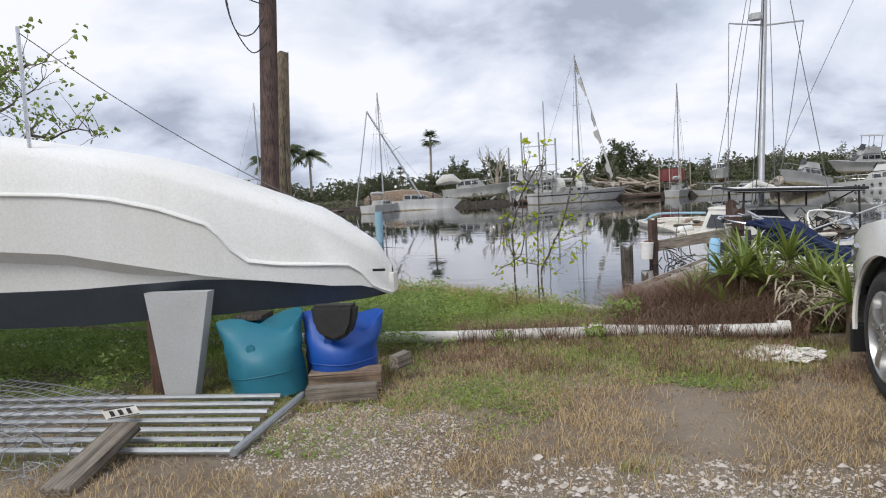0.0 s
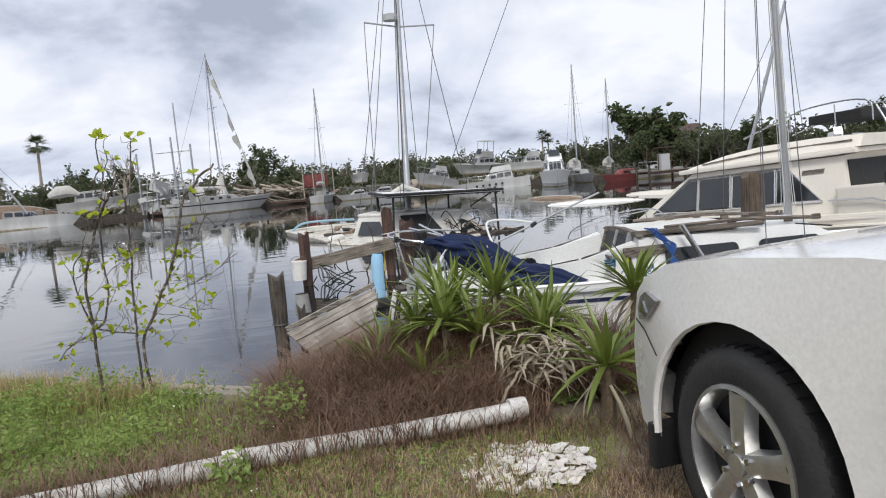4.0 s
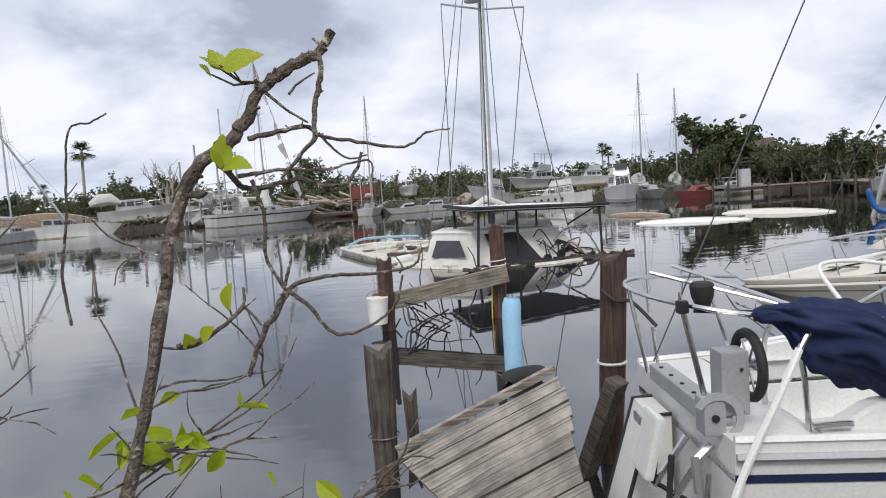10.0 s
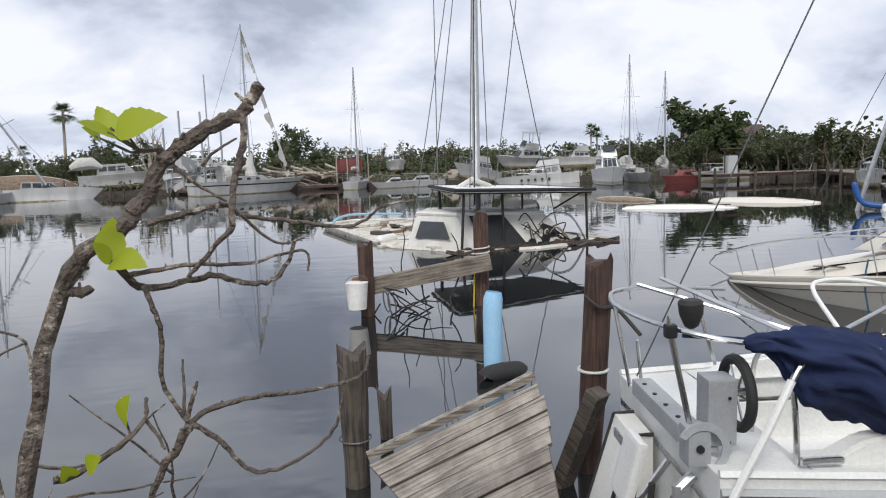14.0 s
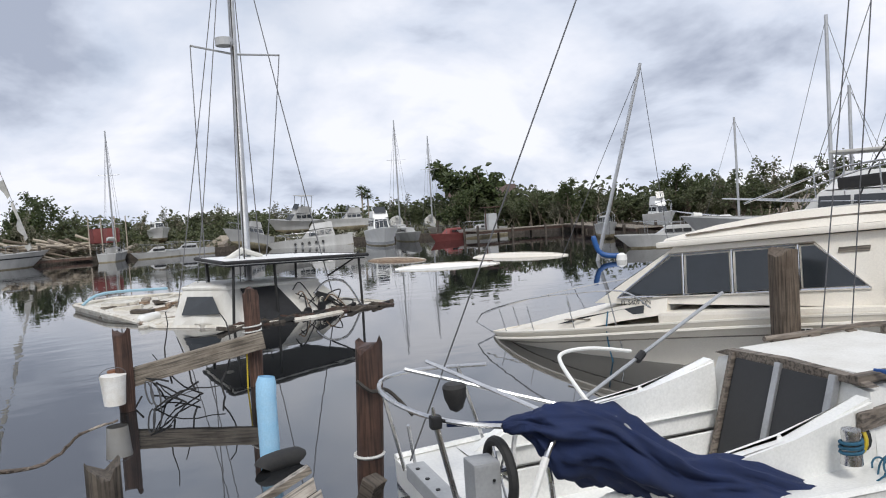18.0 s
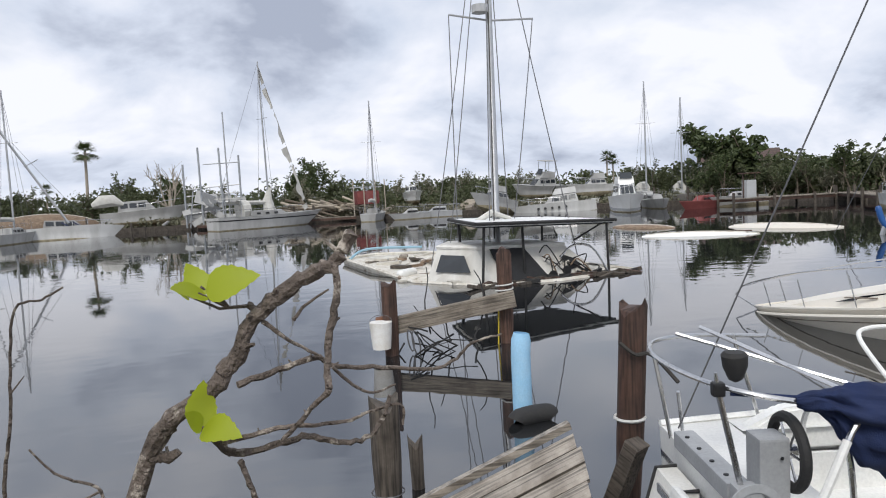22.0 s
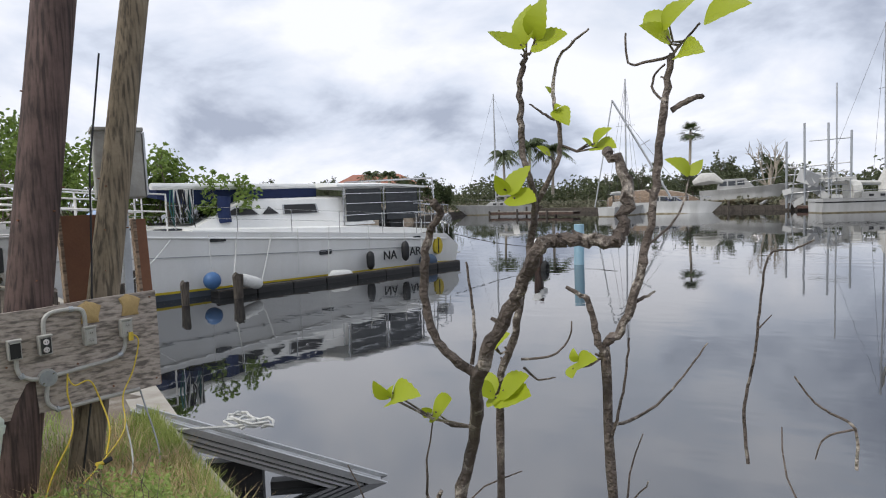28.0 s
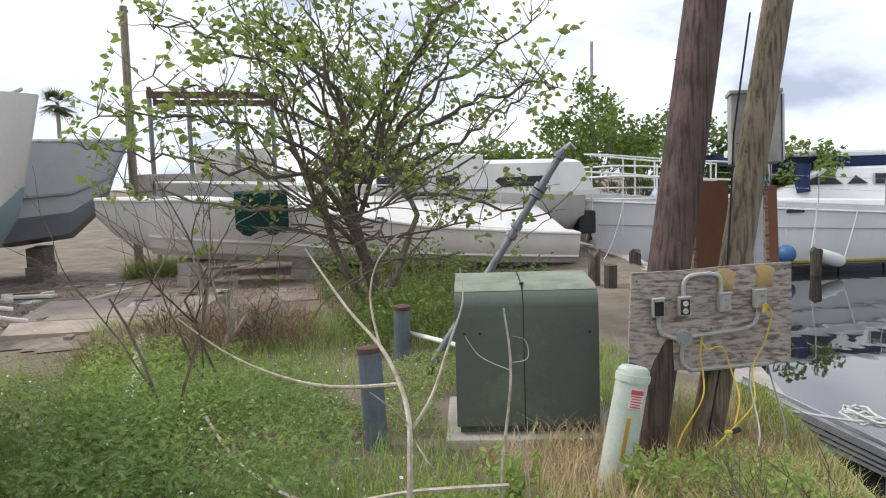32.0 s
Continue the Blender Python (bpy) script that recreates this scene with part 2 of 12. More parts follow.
M["plywood"] = wood_mat("plywood", (0.47, 0.40, 0.345), (0.38, 0.32, 0.27), "Y")
M["rust_panel"] = mat("rust_panel", (0.20, 0.085, 0.04), 0.7, col2=(0.12, 0.05, 0.03), scale=4)
M["box_green"] = mat("box_green", (0.075, 0.10, 0.075), 0.5, col2=(0.055, 0.08, 0.06), scale=2.5, amount=0.7, bump=0.05)
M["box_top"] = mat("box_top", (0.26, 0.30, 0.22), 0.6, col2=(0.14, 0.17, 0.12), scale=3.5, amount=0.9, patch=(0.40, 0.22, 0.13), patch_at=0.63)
M["marker"] = mat("marker", (0.55, 0.60, 0.52), 0.5, col2=(0.46, 0.51, 0.44), scale=5)
M["label_red"] = mat("label_red", (0.60, 0.10, 0.10), 0.6, bump=0.0)
M["paper"] = mat("paper", (0.75, 0.70, 0.68), 0.7, bump=0.0)
M["orange"] = mat("orange", (0.50, 0.30, 0.06), 0.7, bump=0.0)
M["yellow"] = mat("yellow", (0.62, 0.46, 0.03), 0.5, bump=0.0)
M["rope_white"] = mat("rope_white", (0.66, 0.66, 0.63), 0.85, scale=40, bump=0.4, bscale=300)
M["sheet_blue"] = mat("sheet_blue", (0.02, 0.075, 0.26), 0.85, scale=40, bump=0.4, bscale=300)
M["rope_blue"] = mat("rope_blue", (0.025, 0.11, 0.18), 0.85, scale=40, bump=0.4, bscale=300)
M["rope_dark"] = mat("rope_dark", (0.05, 0.045, 0.04), 0.85, scale=40, bump=0.4, bscale=300)
M["concrete"] = mat("concrete", (0.42, 0.39, 0.34), 0.85, col2=(0.27, 0.24, 0.20), scale=3, amount=0.8, bump=0.5, bscale=45, patch=(0.16, 0.14, 0.11), patch_at=0.66)
M["rubble"] = mat("rubble", (0.62, 0.57, 0.52), 0.9, col2=(0.42, 0.37, 0.33), scale=9, amount=0.7, bump=0.5)
M["canvas"] = mat("canvas", (0.60, 0.59, 0.55), 0.85, col2=(0.40, 0.38, 0.34), scale=4)
M["dirty_white"] = mat("dirty_white", (0.64, 0.62, 0.56), 0.7, col2=(0.40, 0.35, 0.28), scale=3, amount=0.8, patch=(0.18, 0.13, 0.09), patch_at=0.60)
M["debris_wood"] = wood_mat("debris_wood", (0.34, 0.25, 0.17), (0.16, 0.10, 0.07), "X")
M["roof_tile"] = mat("roof_tile", (0.34, 0.15, 0.10), 0.8, col2=(0.24, 0.10, 0.07), scale=2)
M["stucco"] = mat("stucco", (0.58, 0.50, 0.40), 0.8, scale=2)
M["green_cloth"] = mat("green_cloth", (0.01, 0.055, 0.045), 0.85, col2=(0.02, 0.08, 0.06), scale=6, bump=0.4)
M["bark"] = mat("bark", (0.19, 0.155, 0.115), 0.9, col2=(0.085, 0.068, 0.05), scale=22, amount=0.9, bump=0.8, bscale=90)
M["bark_pale"] = mat("bark_pale", (0.50, 0.44, 0.35), 0.9, col2=(0.24, 0.20, 0.15), scale=25, amount=0.8, bump=0.5, bscale=120)
M["deadwood"] = mat("deadwood", (0.42, 0.37, 0.30), 0.9, col2=(0.26, 0.22, 0.18), scale=10, amount=0.8)

M["pole_dark"] = wood_mat("pole_dark", (0.105, 0.066, 0.056), (0.05, 0.032, 0.028))
M["pole_tan"] = wood_mat("pole_tan", (0.27, 0.215, 0.145), (0.165, 0.125, 0.08))
M["amber_foam"] = mat("amber_foam", (0.40, 0.28, 0.12), 0.8, col2=(0.32, 0.22, 0.10), scale=12, bump=0.4)
M["box_grey"] = mat("box_grey", (0.42, 0.41, 0.38), 0.55, col2=(0.30, 0.285, 0.25), scale=14, amount=0.7, bump=0.05)
M["black_plate"] = mat("black_plate", (0.03, 0.03, 0.03), 0.5, bump=0.0)
M["yellow_cord"] = mat("yellow_cord", (0.60, 0.44, 0.04), 0.5, col2=(0.42, 0.30, 0.06), scale=20, bump=0.0)
M["transformer_green"] = mat("transformer_green", (0.105, 0.125, 0.100), 0.5, col2=(0.085, 0.105, 0.085), scale=2.2, amount=0.8, bump=0.05, patch=(0.13, 0.15, 0.10), patch_at=0.60)
M["cap_rust"] = mat("cap_rust", (0.13, 0.075, 0.05), 0.9, col2=(0.07, 0.045, 0.035), scale=20, amount=0.8, bump=0.3)
M["strut_grey"] = mat("strut_grey", (0.20, 0.21, 0.22), 0.6, metal=0.3, col2=(0.12, 0.125, 0.13), scale=14, amount=0.8)
M["bollard_grey"] = mat("bollard_grey", (0.15, 0.18, 0.21), 0.55, col2=(0.10, 0.12, 0.14), scale=9, amount=0.8, patch=(0.36, 0.36, 0.36), patch_at=0.66)
M["alloy_deck"] = mat("alloy_deck", (0.40, 0.41, 0.41), 0.5, metal=0.5, col2=(0.22, 0.22, 0.21), scale=7, amount=0.8, streak=True)
M["yellow_stripe"] = mat("yellow_stripe", (0.55, 0.42, 0.02), 0.45, bump=0.0)
M["bottom_blue"] = mat("bottom_blue", (0.03, 0.06, 0.11), 0.6, scale=5)
M["buoy_blue"] = mat("buoy_blue", (0.06, 0.16, 0.36), 0.5, scale=5)
M["line_teal"] = mat("line_teal", (0.05, 0.15, 0.14), 0.85, scale=20)
M["tarp_blue"] = mat("tarp_blue", (0.03, 0.22, 0.55), 0.6, col2=(0.6, 0.62, 0.65), scale=2.5, amount=1.0)
M["smoke"] = mat("smoke", (0.06, 0.065, 0.07), 0.15, bump=0.0)
M["land_white"] = mat("land_white", (0.66, 0.64, 0.60), 0.5, col2=(0.52, 0.495, 0.45), scale=1.5, amount=0.6, bump=0.04, streak=True, patch=(0.36, 0.32, 0.26), patch_at=0.68)
M["land_grey"] = mat("land_grey", (0.46, 0.45, 0.42), 0.6, col2=(0.34, 0.33, 0.30), scale=1.5, amount=0.6, bump=0.04)
M["teal_pale"] = mat("teal_pale", (0.20, 0.30, 0.32), 0.6, col2=(0.28, 0.36, 0.37), scale=2)
M["rubble_white"] = mat("rubble_white", (0.74, 0.71, 0.67), 0.9, col2=(0.55, 0.50, 0.46), scale=12, amount=0.7, bump=0.5)
M["grass_brown_bark"] = mat("grass_brown_bark", (0.14, 0.10, 0.065), 0.9, col2=(0.22, 0.17, 0.11), scale=30, amount=0.9, bump=0.8)
M["shrub_bark"] = mat("shrub_bark", (0.155, 0.125, 0.105), 0.9, col2=(0.055, 0.043, 0.034), scale=42, amount=0.9, bump=0.9, bscale=160, patch=(0.38, 0.335, 0.285), patch_at=0.55)
M["hatch_dark"] = mat("hatch_dark", (0.022, 0.023, 0.025), 0.6, col2=(0.03, 0.03, 0.032), scale=4, bump=0.05)
M["lamp_glass"] = mat("lamp_glass", (0.22, 0.21, 0.22), 0.08, col2=(0.10, 0.09, 0.10), scale=14, bump=0.0, coat=1.0)
M["mulch"] = mat("mulch", (0.15, 0.12, 0.095), 0.95, col2=(0.33, 0.28, 0.23), scale=5, amount=0.9, bump=0.8, bscale=35)
M["slab_pale"] = mat("slab_pale", (0.42, 0.345, 0.28), 0.9, col2=(0.27, 0.22, 0.175), scale=3, amount=0.8, bump=0.4, patch=(0.18, 0.15, 0.12), patch_at=0.64)


def leaf_mat(name, c1, c2, trans=0.35, rough=0.55):
    """Leaves: shade by island, a little light passes through."""
    m = bpy.data.materials.new(name)
    m.use_nodes = True
    nt = m.node_tree
    N, L = nt.nodes.new, nt.links.new
    bs = nt.nodes["Principled BSDF"]
    g = N("ShaderNodeNewGeometry")
    ramp = N("ShaderNodeMix"); ramp.data_type = "RGBA"
    ramp.inputs[6].default_value, ramp.inputs[7].default_value = (*c1, 1), (*c2, 1)
    tc, nz = N("ShaderNodeTexCoord"), N("ShaderNodeTexNoise")
    nz.inputs["Scale"].default_value = 1.3
    L(tc.outputs["Object"], nz.inputs[0])
    av = N("ShaderNodeMath"); av.operation = "MULTIPLY_ADD"; av.inputs[1].default_value = 0.6
    sc = N("ShaderNodeMath"); sc.operation = "MULTIPLY"; sc.inputs[1].default_value = 0.45
    L(nz.outputs[0], sc.inputs[0]); L(g.outputs["Random Per Island"], av.inputs[0]); L(sc.outputs[0], av.inputs[2])
    L(av.outputs[0], ramp.inputs[0]); L(ramp.outputs[2], bs.inputs["Base Color"])
    bs.inputs["Roughness"].default_value = rough
    tr = N("ShaderNodeBsdfTranslucent"); L(ramp.outputs[2], tr.inputs[0])
    ms = N("ShaderNodeMixShader"); ms.inputs[0].default_value = trans
    L(bs.outputs[0], ms.inputs[1]); L(tr.outputs[0], ms.inputs[2])
    L(ms.outputs[0], nt.nodes["Material Output"].inputs[0])
    return m


M["leaf_bright"] = leaf_mat("leaf_bright", (0.30, 0.38, 0.012), (0.47, 0.53, 0.035), 0.45)
M["leaf_yard"] = leaf_mat("leaf_yard", (0.11, 0.175, 0.03), (0.40, 0.48, 0.13), 0.5)
M["leaf_tree"] = leaf_mat("leaf_tree", (0.10, 0.17, 0.03), (0.22, 0.30, 0.06), 0.35)
M["leaf_far"] = leaf_mat("leaf_far", (0.042, 0.058, 0.026), (0.125, 0.14, 0.065), 0.2)
M["leaf_dark"] = leaf_mat("leaf_dark", (0.032, 0.052, 0.018), (0.10, 0.125, 0.045), 0.2)
M["leaf_grey"] = leaf_mat("leaf_grey", (0.10, 0.105, 0.065), (0.19, 0.185, 0.12), 0.15)
M["weed"] = leaf_mat("weed", (0.16, 0.25, 0.055), (0.46, 0.56, 0.18), 0.5)
M["grass_green"] = leaf_mat("grass_green", (0.20, 0.26, 0.05), (0.38, 0.42, 0.12), 0.35)
M["grass_lush"] = leaf_mat("grass_lush", (0.19, 0.29, 0.05), (0.40, 0.50, 0.14), 0.35)
M["grass_dry"] = leaf_mat("grass_dry", (0.42, 0.30, 0.16), (0.64, 0.49, 0.28), 0.3)
M["grass_brown"] = leaf_mat("grass_brown", (0.15, 0.09, 0.06), (0.30, 0.19, 0.125), 0.2)
M["weed_deep"] = leaf_mat("weed_deep", (0.12, 0.20, 0.05), (0.38, 0.49, 0.17), 0.42)
M["yucca"] = leaf_mat("yucca", (0.09, 0.14, 0.025), (0.28, 0.33, 0.07), 0.3, 0.4)
M["yucca_dry"] = leaf_mat("yucca_dry", (0.30, 0.25, 0.17), (0.48, 0.42, 0.31), 0.1)
M["flower"] = leaf_mat("flower", (0.75, 0.75, 0.72), (0.80, 0.80, 0.76), 0.2)


# ---- mesh tools ----
def part(name, bm, material, parent=None, label="", smooth=False):
    """Links a bmesh as one mesh object under a thing or a part."""
    me = bpy.data.meshes.new(name)
    bmesh.ops.recalc_face_normals(bm, faces=bm.faces[:])
    bm.to_mesh(me)
    bm.free()
    me.materials.append(M[material] if isinstance(material, str) else material)
    if smooth:
        me.shade_smooth()
        me.set_sharp_from_angle(angle=radians(38))
    ob = new(name, me)
    if parent:
        ob.parent = parent
    if label:
        ob["label"] = label
    return ob


def thing(name, m, label, category, group="", kind=""):
    ob = new(name)
    ob.empty_display_size = 0.2
    ob.matrix_world = m
    return tagged(ob, label, category, group, kind)


def raw(name, verts, faces, material, parent=None, smooth=False):
    me = bpy.data.meshes.new(name)
    me.from_pydata(verts, [], faces)
    me.materials.append(M[material] if isinstance(material, str) else material)
    if smooth:
        me.shade_smooth()
    ob = new(name, me)
    if parent:
        ob.parent = parent
    return ob


def box(sx, sy, sz, at=(0, 0, 0), bev=0.0, m=None, bm=None):
    bm = bm or bmesh.new()
    r = bmesh.ops.create_cube(bm, size=1.0)
    vs = r["verts"]
    for v in vs:
        v.co = Vector((v.co.x * sx, v.co.y * sy, v.co.z * sz))
    if bev:
        es = list({e for v in vs for e in v.link_edges})
        r2 = bmesh.ops.bevel(bm, geom=es, offset=bev, segments=2, affect="EDGES", profile=0.7)
        vs = list({v for f in r2["faces"] for v in f.verts} | {v for v in vs if v.is_valid})
    mm = Matrix.Translation(at) @ (m or Matrix())
    for v in vs:
        v.co = mm @ v.co
    return bm


def loft(rings, closed=True, cap=True, bm=None):
    """Skin over rings of equal count."""
    bm = bm or bmesh.new()
    vs = [[bm.verts.new(p) for p in ring] for ring in rings]
    n = len(rings[0])
    for a, b in zip(vs, vs[1:]):
        for i in range(n if closed else n - 1):
            j = (i + 1) % n
            try:
                bm.faces.new((a[i], a[j], b[j], b[i]))
            except ValueError:
                pass
    if cap:
        for ring in (vs[0], vs[-1]):
            try:
                bm.faces.new(ring)
            except ValueError:
                pass
    return bm


def tube(points, radius, seg=8, bm=None, cap=True):
    """A round bar along a polyline; radius one number or one per point."""
    pts = [Vector(p) for p in points]
    rad = radius if isinstance(radius, (list, tuple)) else [radius] * len(pts)
    rings, nrm = [], None
    for i, p in enumerate(pts):
        d = (pts[min(i + 1, len(pts) - 1)] - pts[max(i - 1, 0)])
        d = d.normalized() if d.length > 1e-9 else Vector((0, 0, 1))
        if nrm is None:
            nrm = d.orthogonal().normalized()
        else:
            nrm = (nrm - d * nrm.dot(d))
            nrm = nrm.normalized() if nrm.length > 1e-6 else d.orthogonal().normalized()
        b = d.cross(nrm)
        rings.append([p + (nrm * math.cos(2 * math.pi * k / seg) + b * math.sin(2 * math.pi * k / seg)) * rad[i] for k in range(seg)])
    return loft(rings, True, cap, bm)


def arc(points, n=6):
    """Catmull-Rom through points."""
    P = [Vector(p) for p in points]
    out = []
    for i in range(len(P) - 1):
        a, b, c, d = P[max(i - 1, 0)], P[i], P[i + 1], P[min(i + 2, len(P) - 1)]
        for k in range(n):
            t = k / n
            out.append(0.5 * (2 * b + (c - a) * t + (2 * a - 5 * b + 4 * c - d) * t * t + (3 * b - a - 3 * c + d) * t ** 3))
    out.append(P[-1])
    return out


def prism(poly, depth, m=None, bm=None):
    """A flat polygon (list of x, y) pulled along +z."""
    mm = m or Matrix()
    return loft([[mm @ Vector((x, y, 0)) for x, y in poly], [mm @ Vector((x, y, depth)) for x, y in poly]], True, True, bm)


def sag(a, b, drop, n=8):
    a, b = Vector(a), Vector(b)
    return [a.lerp(b, k / n) - Vector((0, 0, drop * 4 * (k / n) * (1 - k / n))) for k in range(n + 1)]


def lettering(name, text, size, m, material, parent=None, extrude=0.002):
    cu = bpy.data.curves.new(name, "FONT")
    cu.body, cu.size, cu.extrude = text, size, extrude
    tmp = bpy.data.objects.new(name, cu)
    scene.collection.objects.link(tmp)
    dg = bpy.context.evaluated_depsgraph_get()
    me = bpy.data.meshes.new_from_object(tmp.evaluated_get(dg))
    bpy.data.objects.remove(tmp)
    me.materials.clear()
    me.materials.append(M[material])
    me.transform(m)
    ob = new(name, me)
    if parent:
        ob.parent = parent
    return ob


def rnd(a, b):
    return random.uniform(a, b)


def rot(d):
    return math.cos(radians(d)), math.sin(radians(d))


def blades(spots, material, name, h, w, lean=0.4, parent=None, per=1):
    """Grass: spots is a list of (x, y, z); one bent blade of three points a side each."""
    V, Fc = [], []
    for (x, y, z) in spots:
        for _ in range(per):
            a = rnd(0, 2 * math.pi)
            hh, ww = h * rnd(0.5, 1.25), w * rnd(0.6, 1.3)
            l = lean * hh * rnd(0.2, 1.3)
            ca, sa = math.cos(a), math.sin(a)
            px, py = -sa * ww, ca * ww
            ox, oy = rnd(-0.03, 0.03), rnd(-0.03, 0.03)
            i = len(V)
            bx, by = x + ox, y + oy
            V += [(bx - px, by - py, z - 0.01), (bx + px, by + py, z - 0.01), (bx + ca * l * 0.4 - px * 0.7, by + sa * l * 0.4 - py * 0.7, z + hh * 0.6),
                  (bx + ca * l * 0.4 + px * 0.7, by + sa * l * 0.4 + py * 0.7, z + hh * 0.6), (bx + ca * l, by + sa * l, z + hh * 0.95)]
            Fc += [(i, i + 1, i + 3, i + 2), (i + 2, i + 3, i + 4)]
    return raw(name, V, Fc, material, parent)


def leaves(spots, size, material, name, parent=None, flat=0.5, fold=0.25, long=1.5):
    """Leaves of six points with a fold, at spots (x, y, z), turned at random."""
    V, Fc = [], []
    for p in spots:
        s = size * rnd(0.6, 1.35)
        q = Euler((rnd(-1, 1) * flat * 1.6, rnd(-1, 1) * flat * 1.6, rnd(0, 6.283))).to_matrix()
        L_ = s * long
        shape = [(0, 0, 0), (s * 0.42, L_ * 0.38, s * fold), (s * 0.28, L_ * 0.75, s * fold * 0.7), (0, L_, -s * 0.1), (-s * 0.28, L_ * 0.75, s * fold * 0.7), (-s * 0.42, L_ * 0.38, s * fold)]
        i = len(V)
        P = Vector(p)
        V += [tuple(P + q @ Vector(v)) for v in shape]
        Fc += [(i, i + 1, i + 2, i + 3), (i, i + 3, i + 4, i + 5)]
    return raw(name, V, Fc, material, parent)


def limb(p0, d, length, r0, r1, bm, wob=0.12, n=6, tips=None):
    """A crooked tapering branch; returns its points."""
    p, d = Vector(p0), Vector(d).normalized()
    pts = [p.copy()]
    for k in range(n):
        d = (d + Vector((rnd(-wob, wob), rnd(-wob, wob), rnd(-wob, wob)))).normalized()
        p = p + d * length / n
        pts.append(p.copy())
    tube(pts, [r0 + (r1 - r0) * k / n for k in range(n + 1)], 6 if r0 > 0.02 else 4, bm)
    return pts, d


def branching(bm, p, d, length, r, depth, tips, spread=0.7, up=0.15, count=(2, 4), wob=0.14):
    pts, dd = limb(p, d, length, r, r * 0.62, bm, wob, 5)
    if depth == 0:
        tips += [q for q in pts[1:]]
        return
    for k in range(random.randint(*count)):
        q = pts[random.randint(2, 5)]
        nd = (dd + Vector((rnd(-spread, spread), rnd(-spread, spread), rnd(-spread * 0.6, spread) + up))).normalized()
        branching(bm, q, nd, length * rnd(0.55, 0.8), r * rnd(0.45, 0.62), depth - 1, tips, spread, up, count, wob)

# ---- ground, water, seawall ----
BASIN = [(-3.55, 11.36), (-2.65, 10.92), (-1.65, 10.58), (-0.85, 10.18), (0.05, 9.62), (0.6, 9.2), (0.95, 8.95), (1.15, 8.95), (1.4, 9.3), (5.0, 8.75), (12.0, 6.3), (30.0, 0.0), (48.0, 0.0), (47.0, 40.0),
         (43.0, 60.0), (30.0, 68.0), (10.0, 76.0), (-40.0, 82.0), (-34.0, 60.0), (-24.0, 30.0), (-21.0, 17.5), (-13.0, 15.9), (-9.0, 14.3), (-4.5, 11.82)]


def basin_depth(X, Y):
    """Signed distance to the basin's edge: positive over water."""
    inside = np.zeros(X.shape, bool)
    dist = np.full(X.shape, 1e9)
    n = len(BASIN)
    for i in range(n):
        (x0, y0), (x1, y1) = BASIN[i], BASIN[(i + 1) % n]
        t = np.clip(((X - x0) * (x1 - x0) + (Y - y0) * (y1 - y0)) / ((x1 - x0) ** 2 + (y1 - y0) ** 2), 0, 1)
        dist = np.minimum(dist, np.hypot(X - x0 - t * (x1 - x0), Y - y0 - t * (y1 - y0)))
        with np.errstate(divide="ignore", invalid="ignore"):
            cross = ((y0 > Y) != (y1 > Y)) & (X < (x1 - x0) * (Y - y0) / (y1 - y0 + 1e-12) + x0)
        inside ^= cross
    return np.where(inside, dist, -dist)


def ground_z(X, Y):
    d = basin_depth(X, Y)
    land = 0.035 * np.sin(X * 1.3 + 0.7) * np.sin(Y * 1.1) + 0.015 * np.sin(X * 4.1) * np.cos(Y * 3.7)
    far = np.clip((Y - 20) / 30, 0, 1)
    land = land * (1 - far) - 0.25 * far
    mound = 0.30 * np.exp(-(((X - 2.3) / 0.9) ** 2 + ((Y - 8.75) / 0.6) ** 2))      # soil heaped under the yuccas
    hollow = -0.045 / (1 + np.exp(-(X - 1.35) * 5)) / (1 + np.exp((Y - 7.0) * 5)) * (Y > -8)      # ground sunk below the car to fit the camera's view
    land = land + mound + hollow
    bank = np.clip(d / 0.25, 0, 1)
    return np.where(d > 0, land * (1 - bank) + (-2.4) * bank, land)


def build_ground():
    xs = np.concatenate([[-2500, -900, -300, -120, -70, -45], np.arange(-34, -16, 1.0), np.arange(-16, 14, 0.2), np.arange(14, 50, 1.2), [60, 90, 150, 400, 1000, 2500]])
    ys = np.concatenate([[-2500, -900, -200, -60, -25, -12], np.arange(-6, 0, 0.5), np.arange(0, 18, 0.2), np.arange(18, 90, 1.2), [95, 105, 130, 200, 500, 1200, 2500]])
    X, Y = np.meshgrid(xs, ys)
    Z = ground_z(X, Y)
    nx, ny = len(xs), len(ys)
    V = np.stack([X, Y, Z], -1).reshape(-1, 3).tolist()
    Fc = [(j * nx + i, j * nx + i + 1, (j + 1) * nx + i + 1, (j + 1) * nx + i) for j in range(ny - 1) for i in range(nx - 1)]
    m = mat("soil", (0.215, 0.175, 0.13), 0.95, col2=(0.12, 0.09, 0.062), scale=1.4, amount=0.9, bump=0.9, bscale=55, rnd=0.0, patch=(0.30, 0.27, 0.23), patch_at=0.58)
    ob = raw("ground", V, Fc, m, smooth=True)
    return tagged(ob, "bare soil and gravel ground of the boatyard", "ground", kind="structure")


build_ground()


